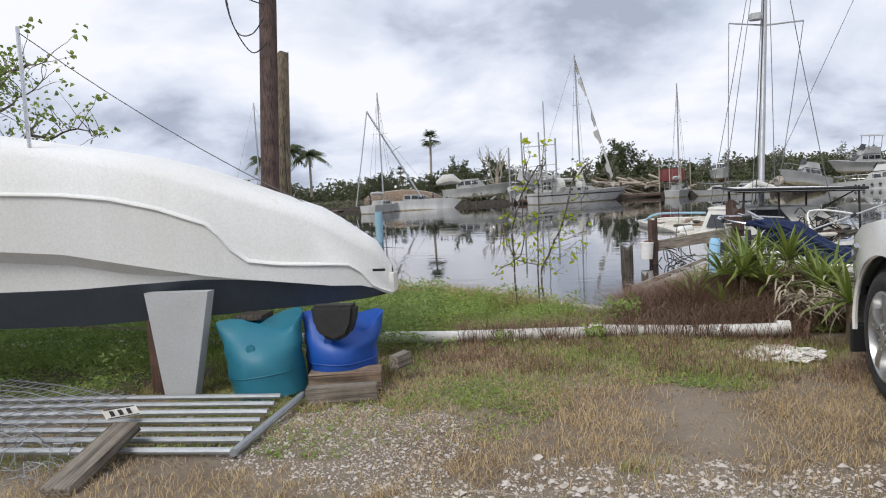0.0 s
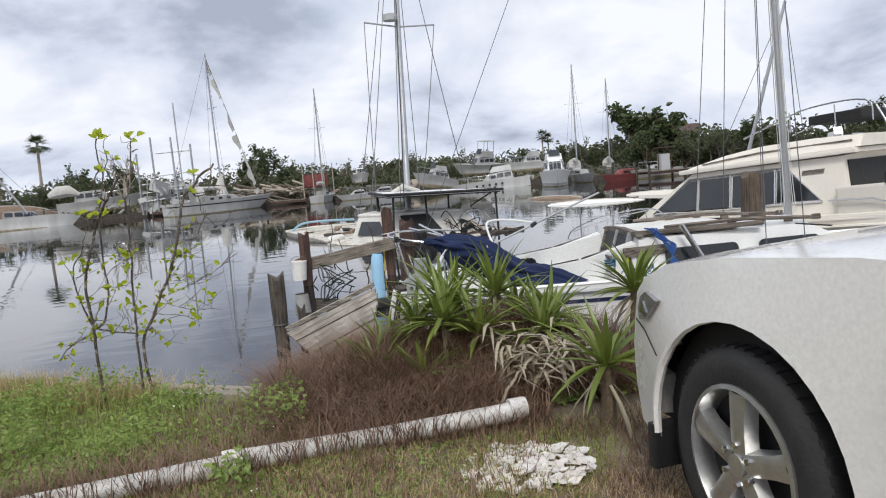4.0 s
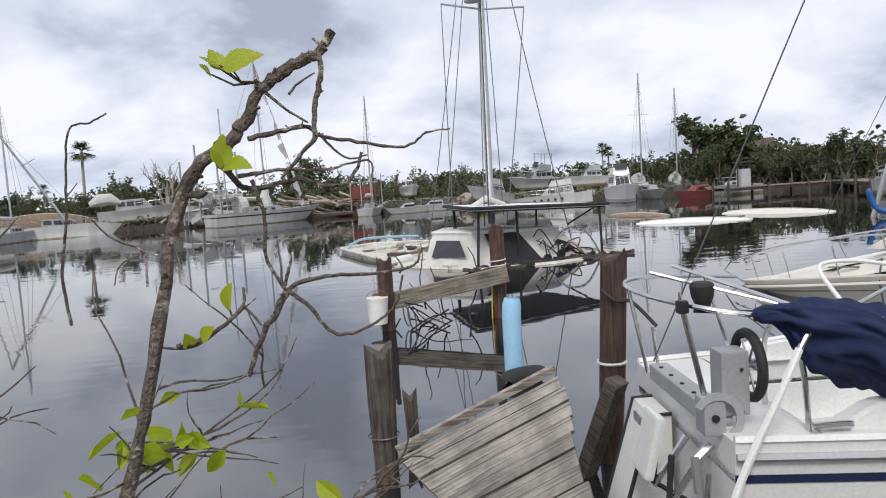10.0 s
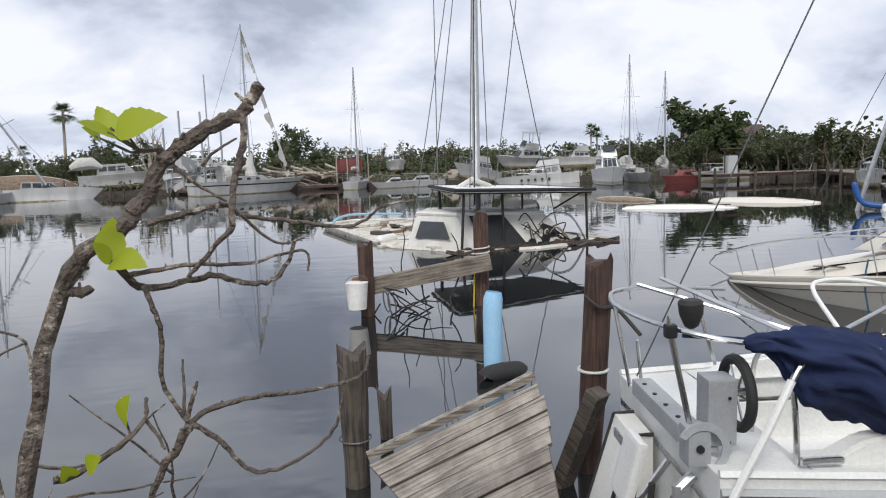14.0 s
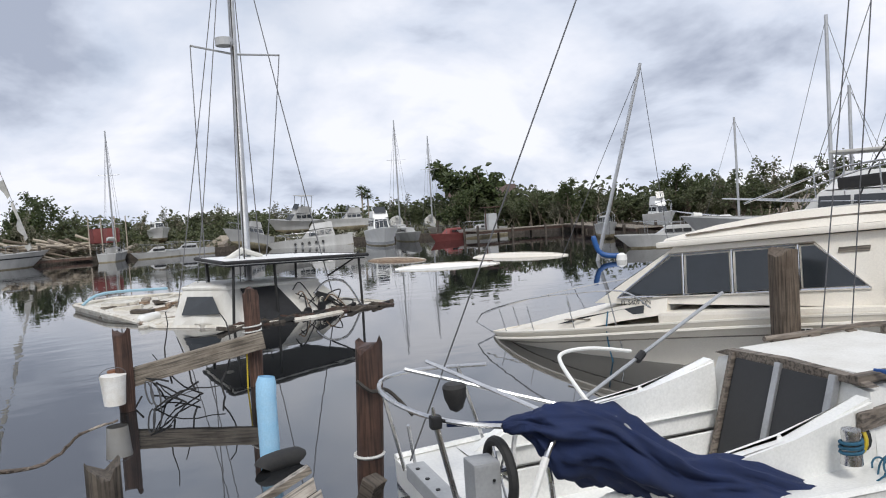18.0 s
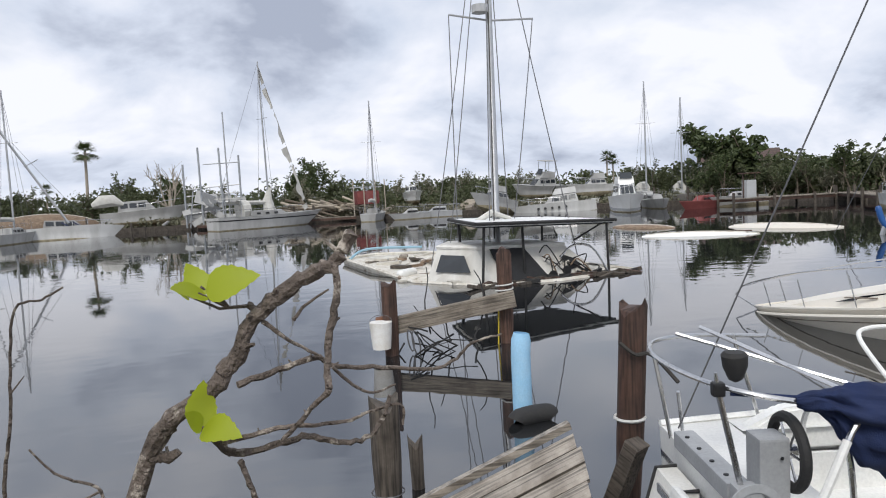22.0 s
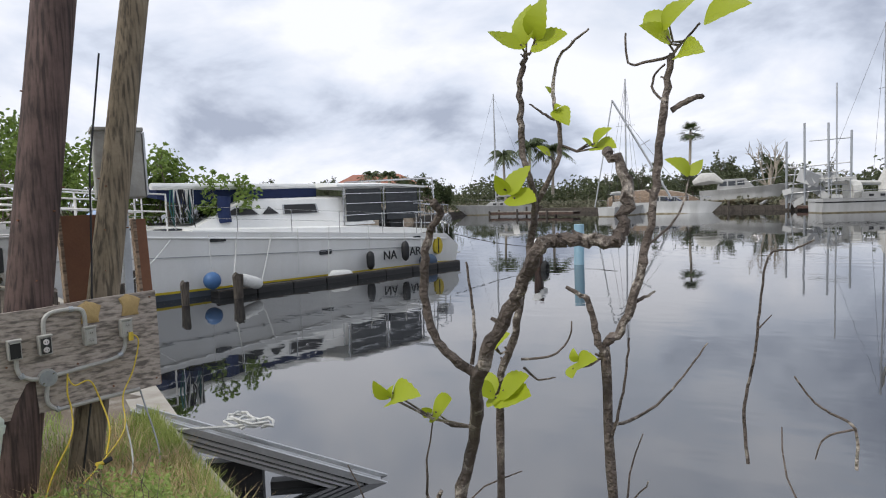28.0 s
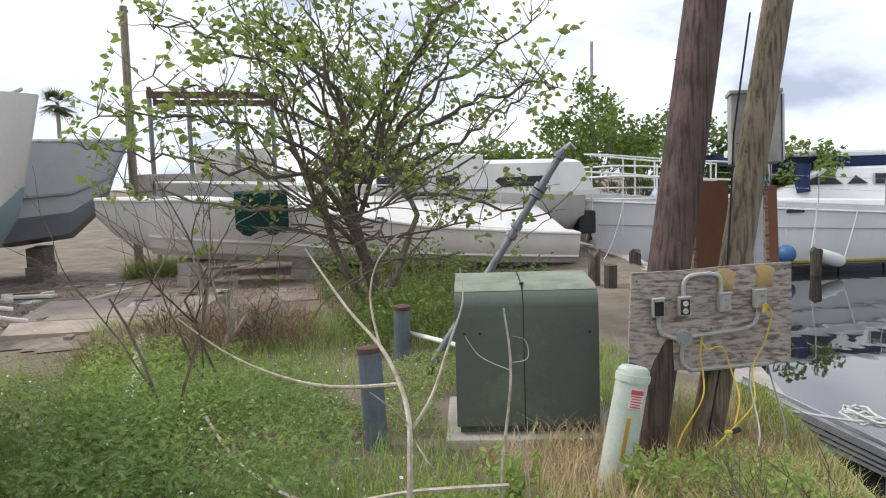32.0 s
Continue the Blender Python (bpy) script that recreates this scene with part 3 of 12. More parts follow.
def build_water():
    m = bpy.data.materials.new("water")
    m.use_nodes = True
    nt = m.node_tree
    N, L = nt.nodes.new, nt.links.new
    bs = nt.nodes["Principled BSDF"]
    bs.inputs["Base Color"].default_value = (0.014, 0.015, 0.016, 1)
    bs.inputs["Roughness"].default_value, bs.inputs["IOR"].default_value = 0.02, 2.6
    tc = N("ShaderNodeTexCoord")
    mp = N("ShaderNodeMapping"); mp.inputs["Scale"].default_value = (0.9, 1.6, 1.0); mp.inputs["Rotation"].default_value = (0, 0, 0.5)
    L(tc.outputs["Object"], mp.inputs[0])
    a, b = N("ShaderNodeTexNoise"), N("ShaderNodeTexNoise")
    a.inputs["Scale"].default_value, a.inputs["Detail"].default_value = 1.1, 2.0
    b.inputs["Scale"].default_value, b.inputs["Detail"].default_value = 0.12, 2.0
    L(mp.outputs[0], a.inputs[0]); L(tc.outputs["Object"], b.inputs[0])
    r = N("ShaderNodeMapRange"); r.inputs[1].default_value, r.inputs[2].default_value = 0.42, 0.62
    r.inputs[3].default_value, r.inputs[4].default_value = 0.1, 1.0
    L(b.outputs[0], r.inputs[0])
    mu = N("ShaderNodeMath"); mu.operation = "MULTIPLY"
    L(a.outputs[0], mu.inputs[0]); L(r.outputs[0], mu.inputs[1])
    bp = N("ShaderNodeBump"); bp.inputs["Strength"].default_value, bp.inputs["Distance"].default_value = 0.22, 0.035
    L(mu.outputs[0], bp.inputs["Height"]); L(bp.outputs[0], bs.inputs["Normal"])
    ob = raw("water", [(-60, -5, W), (60, -5, W), (60, 95, W), (-60, 95, W)], [(0, 1, 2, 3)], m)
    return tagged(ob, "still dark canal water mirroring the sky", "water", kind="structure")


build_water()


def along(poly, inner, outer, z0, z1):
    """A wall of rectangular section that follows a polyline."""
    P = [Vector((x, y, 0)) for x, y in poly]
    rings = []
    for i, p in enumerate(P):
        d = (P[min(i + 1, len(P) - 1)] - P[max(i - 1, 0)]).normalized()
        n = Vector((-d.y, d.x, 0))
        rings.append([p + n * inner + Vector((0, 0, z0)), p + n * outer + Vector((0, 0, z0)), p + n * outer + Vector((0, 0, z1)), p + n * inner + Vector((0, 0, z1))])
    return loft(rings)


SEAWALL = [(-4.5, 11.82), (-3.55, 11.36), (-2.65, 10.92), (-1.65, 10.58), (-0.85, 10.18), (0.05, 9.62), (0.6, 9.2), (0.95, 8.95), (1.15, 8.95), (1.4, 9.3), (5.0, 8.75), (12.0, 6.3), (30.0, 0.0)]
wall = tagged(part("wall_quay", along(SEAWALL, -0.20, -0.01, -2.3, -0.09), "concrete"), "weathered concrete seawall of the quay", "seawall", kind="structure")
cap = part("wall_cap", along(SEAWALL, -0.17, 0.03, -0.09, 0.035), "concrete", wall, "worn concrete cap")
part("wall_left_quay", along([(-4.5, 11.82), (-9.0, 14.3), (-13.0, 15.9), (-21.0, 17.5), (-24.0, 30.0)], -0.15, 0.15, -2.3, 0.0), "concrete", wall)
far_bank = tagged(part("wall_far_bank", along([(47.0, 30.0), (47.0, 40.0), (43.0, 60.0), (30.0, 68.0), (10.0, 76.0), (-40.0, 82.0), (-34.0, 60.0)], -0.3, 0.3, -2.3, -0.16), "piling"), "low timber bulkhead along the far shore", "bulkhead", kind="structure")

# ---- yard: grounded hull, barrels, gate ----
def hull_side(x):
    """Profile heights of the grounded hull at x, fitted to the camera's view: bottom, crease, knuckle, sheer."""
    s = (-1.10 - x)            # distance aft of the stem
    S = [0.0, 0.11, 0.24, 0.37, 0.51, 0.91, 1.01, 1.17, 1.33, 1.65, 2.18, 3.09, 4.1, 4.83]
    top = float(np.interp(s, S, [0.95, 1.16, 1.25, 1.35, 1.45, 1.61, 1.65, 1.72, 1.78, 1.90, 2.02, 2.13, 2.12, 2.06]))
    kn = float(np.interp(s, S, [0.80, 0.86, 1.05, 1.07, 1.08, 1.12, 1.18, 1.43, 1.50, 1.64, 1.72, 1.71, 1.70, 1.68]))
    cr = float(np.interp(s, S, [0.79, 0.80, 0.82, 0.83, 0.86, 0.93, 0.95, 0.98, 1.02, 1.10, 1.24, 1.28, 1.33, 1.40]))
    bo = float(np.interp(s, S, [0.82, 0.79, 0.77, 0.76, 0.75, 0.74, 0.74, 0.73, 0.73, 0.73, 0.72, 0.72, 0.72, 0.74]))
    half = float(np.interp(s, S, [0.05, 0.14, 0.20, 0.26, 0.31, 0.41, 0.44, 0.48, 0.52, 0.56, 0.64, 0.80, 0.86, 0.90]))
    dz = float(np.interp(s, [0.0, 2.2, 3.2, 4.3], [0.17, 0.16, 0.09, 0.02]))   # bow lowered to fit the camera's view
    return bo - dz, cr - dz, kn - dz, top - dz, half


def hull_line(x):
    """The hull's centre line, bent away from the quay to fit the camera's view."""
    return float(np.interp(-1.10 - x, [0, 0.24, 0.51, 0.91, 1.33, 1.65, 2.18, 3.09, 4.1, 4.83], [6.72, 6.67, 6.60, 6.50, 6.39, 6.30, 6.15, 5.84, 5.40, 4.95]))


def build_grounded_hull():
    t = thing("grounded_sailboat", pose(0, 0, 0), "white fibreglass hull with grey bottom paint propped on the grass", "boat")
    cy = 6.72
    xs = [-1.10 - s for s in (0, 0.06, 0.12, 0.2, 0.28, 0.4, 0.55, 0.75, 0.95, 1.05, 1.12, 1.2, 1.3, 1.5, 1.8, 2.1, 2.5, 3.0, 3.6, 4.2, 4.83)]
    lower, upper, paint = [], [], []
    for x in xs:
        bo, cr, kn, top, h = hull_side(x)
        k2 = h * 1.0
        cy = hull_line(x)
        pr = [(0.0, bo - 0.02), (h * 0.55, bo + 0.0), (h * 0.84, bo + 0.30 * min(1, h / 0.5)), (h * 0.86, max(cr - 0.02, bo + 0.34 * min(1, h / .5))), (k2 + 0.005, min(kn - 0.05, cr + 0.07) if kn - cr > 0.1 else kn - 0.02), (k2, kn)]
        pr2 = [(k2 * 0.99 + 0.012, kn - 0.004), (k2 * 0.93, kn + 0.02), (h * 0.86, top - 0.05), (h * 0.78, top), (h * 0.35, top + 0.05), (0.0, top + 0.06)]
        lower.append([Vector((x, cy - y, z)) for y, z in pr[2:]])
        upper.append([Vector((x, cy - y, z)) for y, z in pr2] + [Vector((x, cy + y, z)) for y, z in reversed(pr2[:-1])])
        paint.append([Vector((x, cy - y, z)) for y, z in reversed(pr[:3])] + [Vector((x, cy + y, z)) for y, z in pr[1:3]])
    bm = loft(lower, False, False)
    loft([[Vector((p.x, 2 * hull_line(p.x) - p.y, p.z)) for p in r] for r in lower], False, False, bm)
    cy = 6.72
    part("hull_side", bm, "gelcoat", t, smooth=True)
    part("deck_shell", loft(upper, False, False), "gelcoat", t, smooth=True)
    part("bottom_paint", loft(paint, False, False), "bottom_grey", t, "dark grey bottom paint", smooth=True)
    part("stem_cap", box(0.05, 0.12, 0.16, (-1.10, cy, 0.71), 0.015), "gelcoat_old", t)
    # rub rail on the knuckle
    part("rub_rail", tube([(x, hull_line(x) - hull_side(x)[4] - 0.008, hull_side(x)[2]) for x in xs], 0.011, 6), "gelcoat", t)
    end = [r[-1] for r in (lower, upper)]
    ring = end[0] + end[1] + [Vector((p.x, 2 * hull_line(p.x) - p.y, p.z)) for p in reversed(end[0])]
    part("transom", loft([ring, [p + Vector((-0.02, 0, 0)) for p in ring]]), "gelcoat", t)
    part("bow_vent", box(0.10, 0.02, 0.02, (-1.16, cy - 0.19, 0.83)), "black", t)
    part("deck_fitting", tube([(-2.12, 6.2, 1.12), (-2.12, 6.16, 1.12)], 0.035, 10), "gelcoat_old", t)
    part("stanchion", tube([(-3.47, 5.65, 1.9), (-3.47, 5.65, 2.77)], 0.014, 6), "steel", t)
    part("lifeline", tube(sag((-3.47, 5.65, 2.73), (-1.4, 6.75, 1.19), 0.10), 0.004, 4), "wire", t)
    # fin keel, grey primer
    k = prism([(-0.27, 0.78), (0.24, 0.78), (0.07, 0.0), (-0.17, 0.0)], 0.10, pose(-2.48, 5.88, 0.02) @ pose(0, 0, 0, 90))
    part("fin", k, "primer_grey", t, "flat grey primed keel fin")
    return t


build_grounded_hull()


def prop_block(x, y, w, d, h, material="timber"):
    t = thing("wood_prop", pose(x, y, 0), "dark weathered timber block propping the hull", "timber", "hull props")
    part("block", box(w, d, h, (0, 0, h / 2), 0.012), material, t)
    return t


prop_block(-2.78, 6.02, 0.10, 0.25, 0.58, "wood_wet")
prop_block(-2.05, 6.1, 0.22, 0.22, 0.58, "piling")


def build_barrel(name, x, y, material, label, crush, turn, tilt, H=0.72):
    """A plastic drum with a crushed, folded top."""
    t = thing(name, pose(x, y, 0.0, tilt[0], tilt[1], turn), label, "barrel", "crushed barrels under the hull")
    rings = []
    for k in range(15):
        z = H * k / 14
        u = z / H
        ring = []
        for i in range(28):
            a = 2 * math.pi * i / 28
            r = 0.27 * (1 + 0.015 * math.cos(3 * a))
            if abs(u - 0.33) < 0.05 or abs(u - 0.62) < 0.05:
                r *= 1.02
            sq = max(0.0, (u - 0.45) / 0.55) ** 1.3
            x_ = math.cos(a) * r * (1 + 0.16 * sq)
            y_ = math.sin(a) * r * (1 - crush * sq)
            zz = z - sq * (0.20 * math.cos(a) ** 2 * 0 + 0.16 * (1 - abs(math.cos(a - 0.6))))
            y_ += 0.05 * sq * math.sin(3 * a + 1)
            dent = 1 + 0.10 * noise.noise(Vector((2.2 * math.cos(a) + x, 2.2 * math.sin(a), 4.0 * z))) + 0.025 * noise.noise(Vector((6 * math.cos(a), 6 * math.sin(a) + y, 9 * z)))
            x_, y_ = x_ * dent, y_ * dent
            ring.append((x_, y_, zz))
        rings.append(ring)
    part("drum", loft(rings, True, True), material, t, smooth=True)
    for k in (4,):
        part("seam_band", tube([Vector(p) * 1.006 for p in rings[k]] + [Vector(rings[k][0]) * 1.006], 0.004, 6), material, t, smooth=True)
    part("bung", tube([Vector(rings[9][20]) * 1.0, Vector(rings[9][20]) + Vector((0, -0.02, 0))], 0.03, 10), material, t)
    return t


build_barrel("teal_barrel", -1.88, 5.95, "teal", "crushed teal plastic barrel leaning under the hull", 0.92, 15, (-4, -6), 0.60)
bb = build_barrel("blue_barrel", -1.42, 6.25, "blue_plastic", "crushed blue plastic barrel on timber beams", 0.90, 8, (3, 2), 0.50)
bb.location.z = 0.07
old = thing("tyre_chunk", pose(-1.36, 6.06, 0.52), "crumpled black rubber pad under the bow", "rubber pad")
pad = prism([(-0.17, 0.10), (0.17, 0.10), (0.15, -0.04), (0.10, -0.13), (0.0, -0.17), (-0.10, -0.13), (-0.15, -0.05)], 0.14, pose(0, 0.0, 0.03) @ pose(0, 0, 0, 90))
bmesh.ops.bevel(pad, geom=pad.edges[:], offset=0.025, segments=2, affect="EDGES")
part("pad", pad, "rubber", old, smooth=True)


def beam(name, a, b, w, h, material, label, group=""):
    """A squared timber from a to b (centre line)."""
    a, b = Vector(a), Vector(b)
    d = b - a
    m = Matrix.Translation((a + b) / 2) @ d.to_track_quat("X", "Z").to_matrix().to_4x4()
    t = thing(name, m, label, "timber", group)
    bm = box(d.length, w, h, (0, 0, 0), 0.008)
    for v in bm.verts:
        v.co += Vector((0, rnd(-0.006, 0.006), rnd(-0.006, 0.006)))
    part("beam", bm, material, t)
    return t


beam("timber_beam", (-1.50, 5.68, 0.06), (-1.02, 5.80, 0.06), 0.12, 0.11, "timber", "grey weathered beam lying on the gravel", "beams by the barrels")
beam("timber_beam", (-1.58, 5.96, 0.08), (-1.06, 6.09, 0.08), 0.20, 0.14, "debris_wood", "brown weathered beam under the blue barrel", "beams by the barrels")
beam("timber_beam", (-1.00, 6.2, 0.16), (-0.92, 6.34, 0.17), 0.09, 0.10, "timber", "short grey timber stub on the grass", "beams by the barrels")
beam("timber_board", (-2.17, 4.03, 0.06), (-2.22, 4.70, 0.17), 0.16, 0.055, "timber", "pale cut board leaning on the fallen gate")


def build_gate():
    t = thing("fallen_gate", pose(-2.62, 5.06, 0.05, 0, 0, 3), "galvanised tubular farm gate lying flat on the ground", "gate")
    for k in range(7):
        y = -0.52 + 1.04 * k / 6
        part("bar", tube([(-1.5, y, 0.02), (-0.3, y + 0.004, 0.025), (1.1 - 0.02 * k, y, 0.02)], 0.02, 8), "galv", t, smooth=True)
    for x in (-1.5, 1.08):
        part("end_post", tube([(x + 0.02, -0.55, 0.02), (x + (0.05 if x > 0 else 0), 0.55, 0.02)], 0.024, 8), "galv", t, smooth=True)
    m = thing("wire_mesh", pose(-3.35, 4.85, 0.16, 7, -4, -28), "bent welded wire mesh panel heaped over the gate", "wire mesh")
    for k in range(12):
        bm = tube([(-0.9, -0.6 + 0.1 * k, 0.02), (0, -0.6 + 0.1 * k, 0.05 + 0.02 * math.sin(k)), (0.9, -0.6 + 0.1 * k, 0.0)], 0.0035, 4)
        part("wire", bm, "galv", m)
    for k in range(15):
        part("wire", tube([(-0.9 + 0.13 * k, -0.6, 0.02), (-0.9 + 0.13 * k, 0, 0.05), (-0.9 + 0.13 * k, 0.55, 0.01)], 0.0035, 4), "galv", m)
    sg = thing("gate_sign", pose(-2.45, 4.98, 0.16, 34, 6, 62), "small white metal sign lying on wire mesh", "sign")
    part("plate", box(0.22, 0.09, 0.005, (0, 0, 0), 0.002), "dirty_white", sg)
    for k in range(3):
        part("text_line", box(0.025, 0.045, 0.003, (-0.06 + 0.055 * k, 0, 0.004)), "rubber", sg)
    part("border", box(0.20, 0.005, 0.003, (0, 0.038, 0.004)), "black", sg)
    part("border", box(0.20, 0.005, 0.003, (0, -0.038, 0.004)), "black", sg)
    w2 = thing("wire_tangle", pose(-2.75, 4.5, 0.03), "loose tangle of chicken wire on dry grass", "wire")
    for k in range(46):
        p = Vector((rnd(-0.5, 0.5), rnd(-0.3, 0.3), 0.0))
        pts = [p]
        for j in range(6):
            p = p + Vector((rnd(-0.1, 0.1), rnd(-0.1, 0.1), rnd(-0.04, 0.06)))
            p.z = min(max(p.z, 0.0), 0.2)
            pts.append(p)
        part("wire", tube(pts, 0.0028, 3), "galv", w2)


build_gate()


# ---- pipe along the grass ----
pipe = thing("pvc_pipe", pose(0, 0, 0), "long dirty white plastic pipe lying in the weeds", "pipe")
for a, b in ((-8.4, -5.4), (-5.38, -2.2), (-2.18, 0.55), (0.57, 2.14)):
    ya, yb = 7.10 + 0.48 * np.clip((a + 8.4) / 8.4, 0, 1), 7.10 + 0.48 * np.clip((b + 8.4) / 8.4, 0, 1)
    part("pipe_length", tube([(a, ya, 0.09), ((a + b) / 2, (ya + yb) / 2, 0.07), (b, yb, 0.075)], 0.055, 14), "pvc", pipe, smooth=True)
    part("coupling", tube([(b - 0.07, yb, 0.09), (b + 0.03, yb, 0.09)], 0.061, 14), "pvc", pipe, smooth=True)


# ---- parked car ----
def lathe(cx, cz, s, profile, n=40):
    """A turned part round the axle: profile of (distance out, radius)."""
    return loft([[Vector((cx + r * math.cos(2 * math.pi * i / n), s * y, cz + r * math.sin(2 * math.pi * i / n))) for i in range(n)] for y, r in profile], True, False)


def build_car():
    """A large sport utility vehicle; local x is forward, the left flank is at y = +1."""
    t = thing("parked_suv", pose(3.25, 4.43, -0.045, 0, 0, 90), "large white sport utility car parked on dry grass", "car")
    WB, RW = 1.43, 0.415       # half wheelbase, wheel radius
    low = [(-2.55, 0.55), (-2.56, 0.95), (-2.50, 1.16), (-1.0, 1.20), (0.62, 1.205), (0.95, 1.20), (1.5, 1.15), (1.85, 1.09), (2.06, 1.01), (2.16, 0.93), (2.22, 0.81), (2.30, 0.66), (2.30, 0.48), (2.20, 0.33)]
    arch = []
    for cx in (WB, -WB):
        arch += [(cx + 0.51 * math.cos(radians(a)), 0.42 + 0.51 * math.sin(radians(a))) for a in range(-8, 190, 11)]
    bottom = [(2.0, 0.30)] + [p for p in arch[:18]] + [(0.9, 0.32), (-0.9, 0.32)] + [p for p in arch[18:]] + [(-2.2, 0.36)]
    poly = low + bottom
    bm = bmesh.new()
    # left and right flanks with a slight tumble, roof of the lower body joined between
    def flank(sign):
        return [Vector((x, sign * (1.005 - (0.05 * max(0, z - 0.92) / 0.3) - 0.03 * max(0, 0.6 - z) - (0.20 * max(0.0, (x - 1.65) / 0.75) ** 2)), z)) for x, z in poly]
    for s in (1, -1):
        vs = [bm.verts.new(p) for p in flank(s)]
        try:
            bm.faces.new(vs)
        except ValueError:
            pass
    outer = low
    # hood, grille and tail skin across
    for i in range(len(outer) - 1):
        (x0, z0), (x1, z1) = outer[i], outer[i + 1]
        ys = [-1, -0.75, 0, 0.75, 1]
        def pt(x, z, u):
            w = 1.005 - 0.05 * max(0, z - 0.92) / 0.3 - 0.03 * max(0, 0.6 - z) - 0.20 * max(0.0, (x - 1.65) / 0.75) ** 2
            crown = 0.045 * (1 - u * u) if z > 0.9 else 0.0
            nose = 0.10 * (1 - u * u) if x > 2.0 else 0.0
            return Vector((x + nose, u * w, z + crown))
        for a, b in zip(ys, ys[1:]):
            bm.faces.new([bm.verts.new(q) for q in (pt(x0, z0, a), pt(x0, z0, b), pt(x1, z1, b), pt(x1, z1, a))])
    bmesh.ops.remove_doubles(bm, verts=bm.verts[:], dist=0.002)
    bmesh.ops.triangulate(bm, faces=[f for f in bm.faces if len(f.verts) > 4])
    part("body", bm, "car_white", t, smooth=True)
    part("inner_floor", box(4.6, 1.55, 0.28, (0, 0, 0.47)), "black", t)
    # wheel wells and arch lips
    for cx in (WB, -WB):
        for s in (1, -1):
            part("wheel_well", tube([(cx, s * 0.60, 0.42), (cx, s * 0.90, 0.42)], 0.52, 20), "black", t)
            lip = [(cx + 0.523 * math.cos(radians(a)), s * (0.997 - (0.02 if cx > 0 else 0)), 0.42 + 0.523 * math.sin(radians(a))) for a in range(-6, 188, 12)]
            part("arch_lip", tube(lip, 0.018, 6), "car_white", t, smooth=True)
    # greenhouse
    sec = [(-2.45, 1.16), (-2.20, 1.82), (-1.9, 1.90), (-0.5, 1.92), (-0.28, 1.87), (0.68, 1.20)]
    gr = []
    for u in (-1, -0.9, 0, 0.9, 1):
        gr.append([Vector((x, u * (0.97 - 0.20 * max(0, z - 1.16) / 0.75), z + (0.02 * (1 - u * u) if z > 1.7 else 0))) for x, z in sec])
    part("cabin", loft(gr, False, False), "car_white", t, smooth=True)
    for s in (1, -1):
        def side(x, z, o=0.012):
            return Vector((x, s * (0.97 - 0.20 * max(0, z - 1.16) / 0.75 + o), z))
        for poly2, nm in (([(0.46, 1.21), (-0.24, 1.76), (-0.46, 1.78), (-0.48, 1.21)], "front_window"), ([(-0.58, 1.21), (-0.56, 1.78), (-1.25, 1.78), (-1.30, 1.21)], "rear_window"), ([(-1.42, 1.21), (-1.38, 1.77), (-2.0, 1.71), (-2.2, 1.21)], "quarter_window")):
            b2 = bmesh.new()
            b2.faces.new([b2.verts.new(side(x, z)) for x, z in poly2])
            r = bmesh.ops.extrude_face_region(b2, geom=b2.faces[:])
            bmesh.ops.translate(b2, vec=(0, -s * 0.012, 0), verts=[v for v in r["geom"] if isinstance(v, bmesh.types.BMVert)])
            part(nm, b2, "tint", t, "dark tinted glass")
        part("window_trim", tube([side(0.54, 1.195, 0.016), side(-2.2, 1.195, 0.016)], 0.012, 6), "chrome", t)
        part("a_pillar", tube([side(0.68, 1.20, 0.006), side(-0.28, 1.84, 0.008)], 0.035, 6), "car_white", t, smooth=True)
        part("mirror", box(0.08, 0.13, 0.12, (0.37, s * 1.085, 1.305), 0.035), "black", t)
        # mirror glass in dark tint, a dark reflection put into its colour
        part("mirror_cap", box(0.02, 0.10, 0.088, (0.324, s * 1.088, 1.305), 0.01), "tint", t)
        part("mirror_arm", box(0.07, 0.12, 0.05, (0.36, s * 0.98, 1.235), 0.015), "black", t)
        part("door_seam", tube([(0.66, s * 1.004, 0.42), (0.72, s * 1.007, 0.62), (0.73, s * 1.003, 0.9), (0.70, s * 0.985, 1.03), (0.66, s * 0.964, 1.19)], 0.003, 4), "black", t)
        part("door_seam", tube([(-0.42, s * 1.007, 0.42), (-0.42, s * 1.009, 0.75), (-0.40, s * 0.965, 1.19)], 0.003, 4), "black", t)
        part("side_trim", tube([(0.62, s * 1.008, 0.66), (-1.0, s * 1.008, 0.645)], 0.008, 6), "chrome", t, smooth=True)
        for x in (-0.22, -1.2):
            part("door_handle", box(0.20, 0.03, 0.03, (x, s * 1.0, 1.0), 0.012), "chrome", t)
        part("running_board", box(1.80, 0.13, 0.055, (-0.05, s * 1.00, 0.335), 0.02), "black", t)
        part("step_trim", tube([(0.84, s * 1.068, 0.33), (-0.94, s * 1.068, 0.33)], 0.010, 6), "chrome", t)
        part("mud_guard", box(0.05, 0.14, 0.20, (1.97, s * 0.93, 0.30), 0.015), "black", t)
        def skin(x, z, o=0.006):
            return Vector((x, s * (1.005 - 0.05 * max(0, z - 0.92) / 0.3 - 0.03 * max(0, 0.6 - z) - 0.20 * max(0.0, (x - 1.65) / 0.75) ** 2 + o), z))
        hl = [(1.90, 0.935), (2.02, 0.955), (2.08, 0.925), (2.12, 0.87), (2.11, 0.82), (2.02, 0.835)]
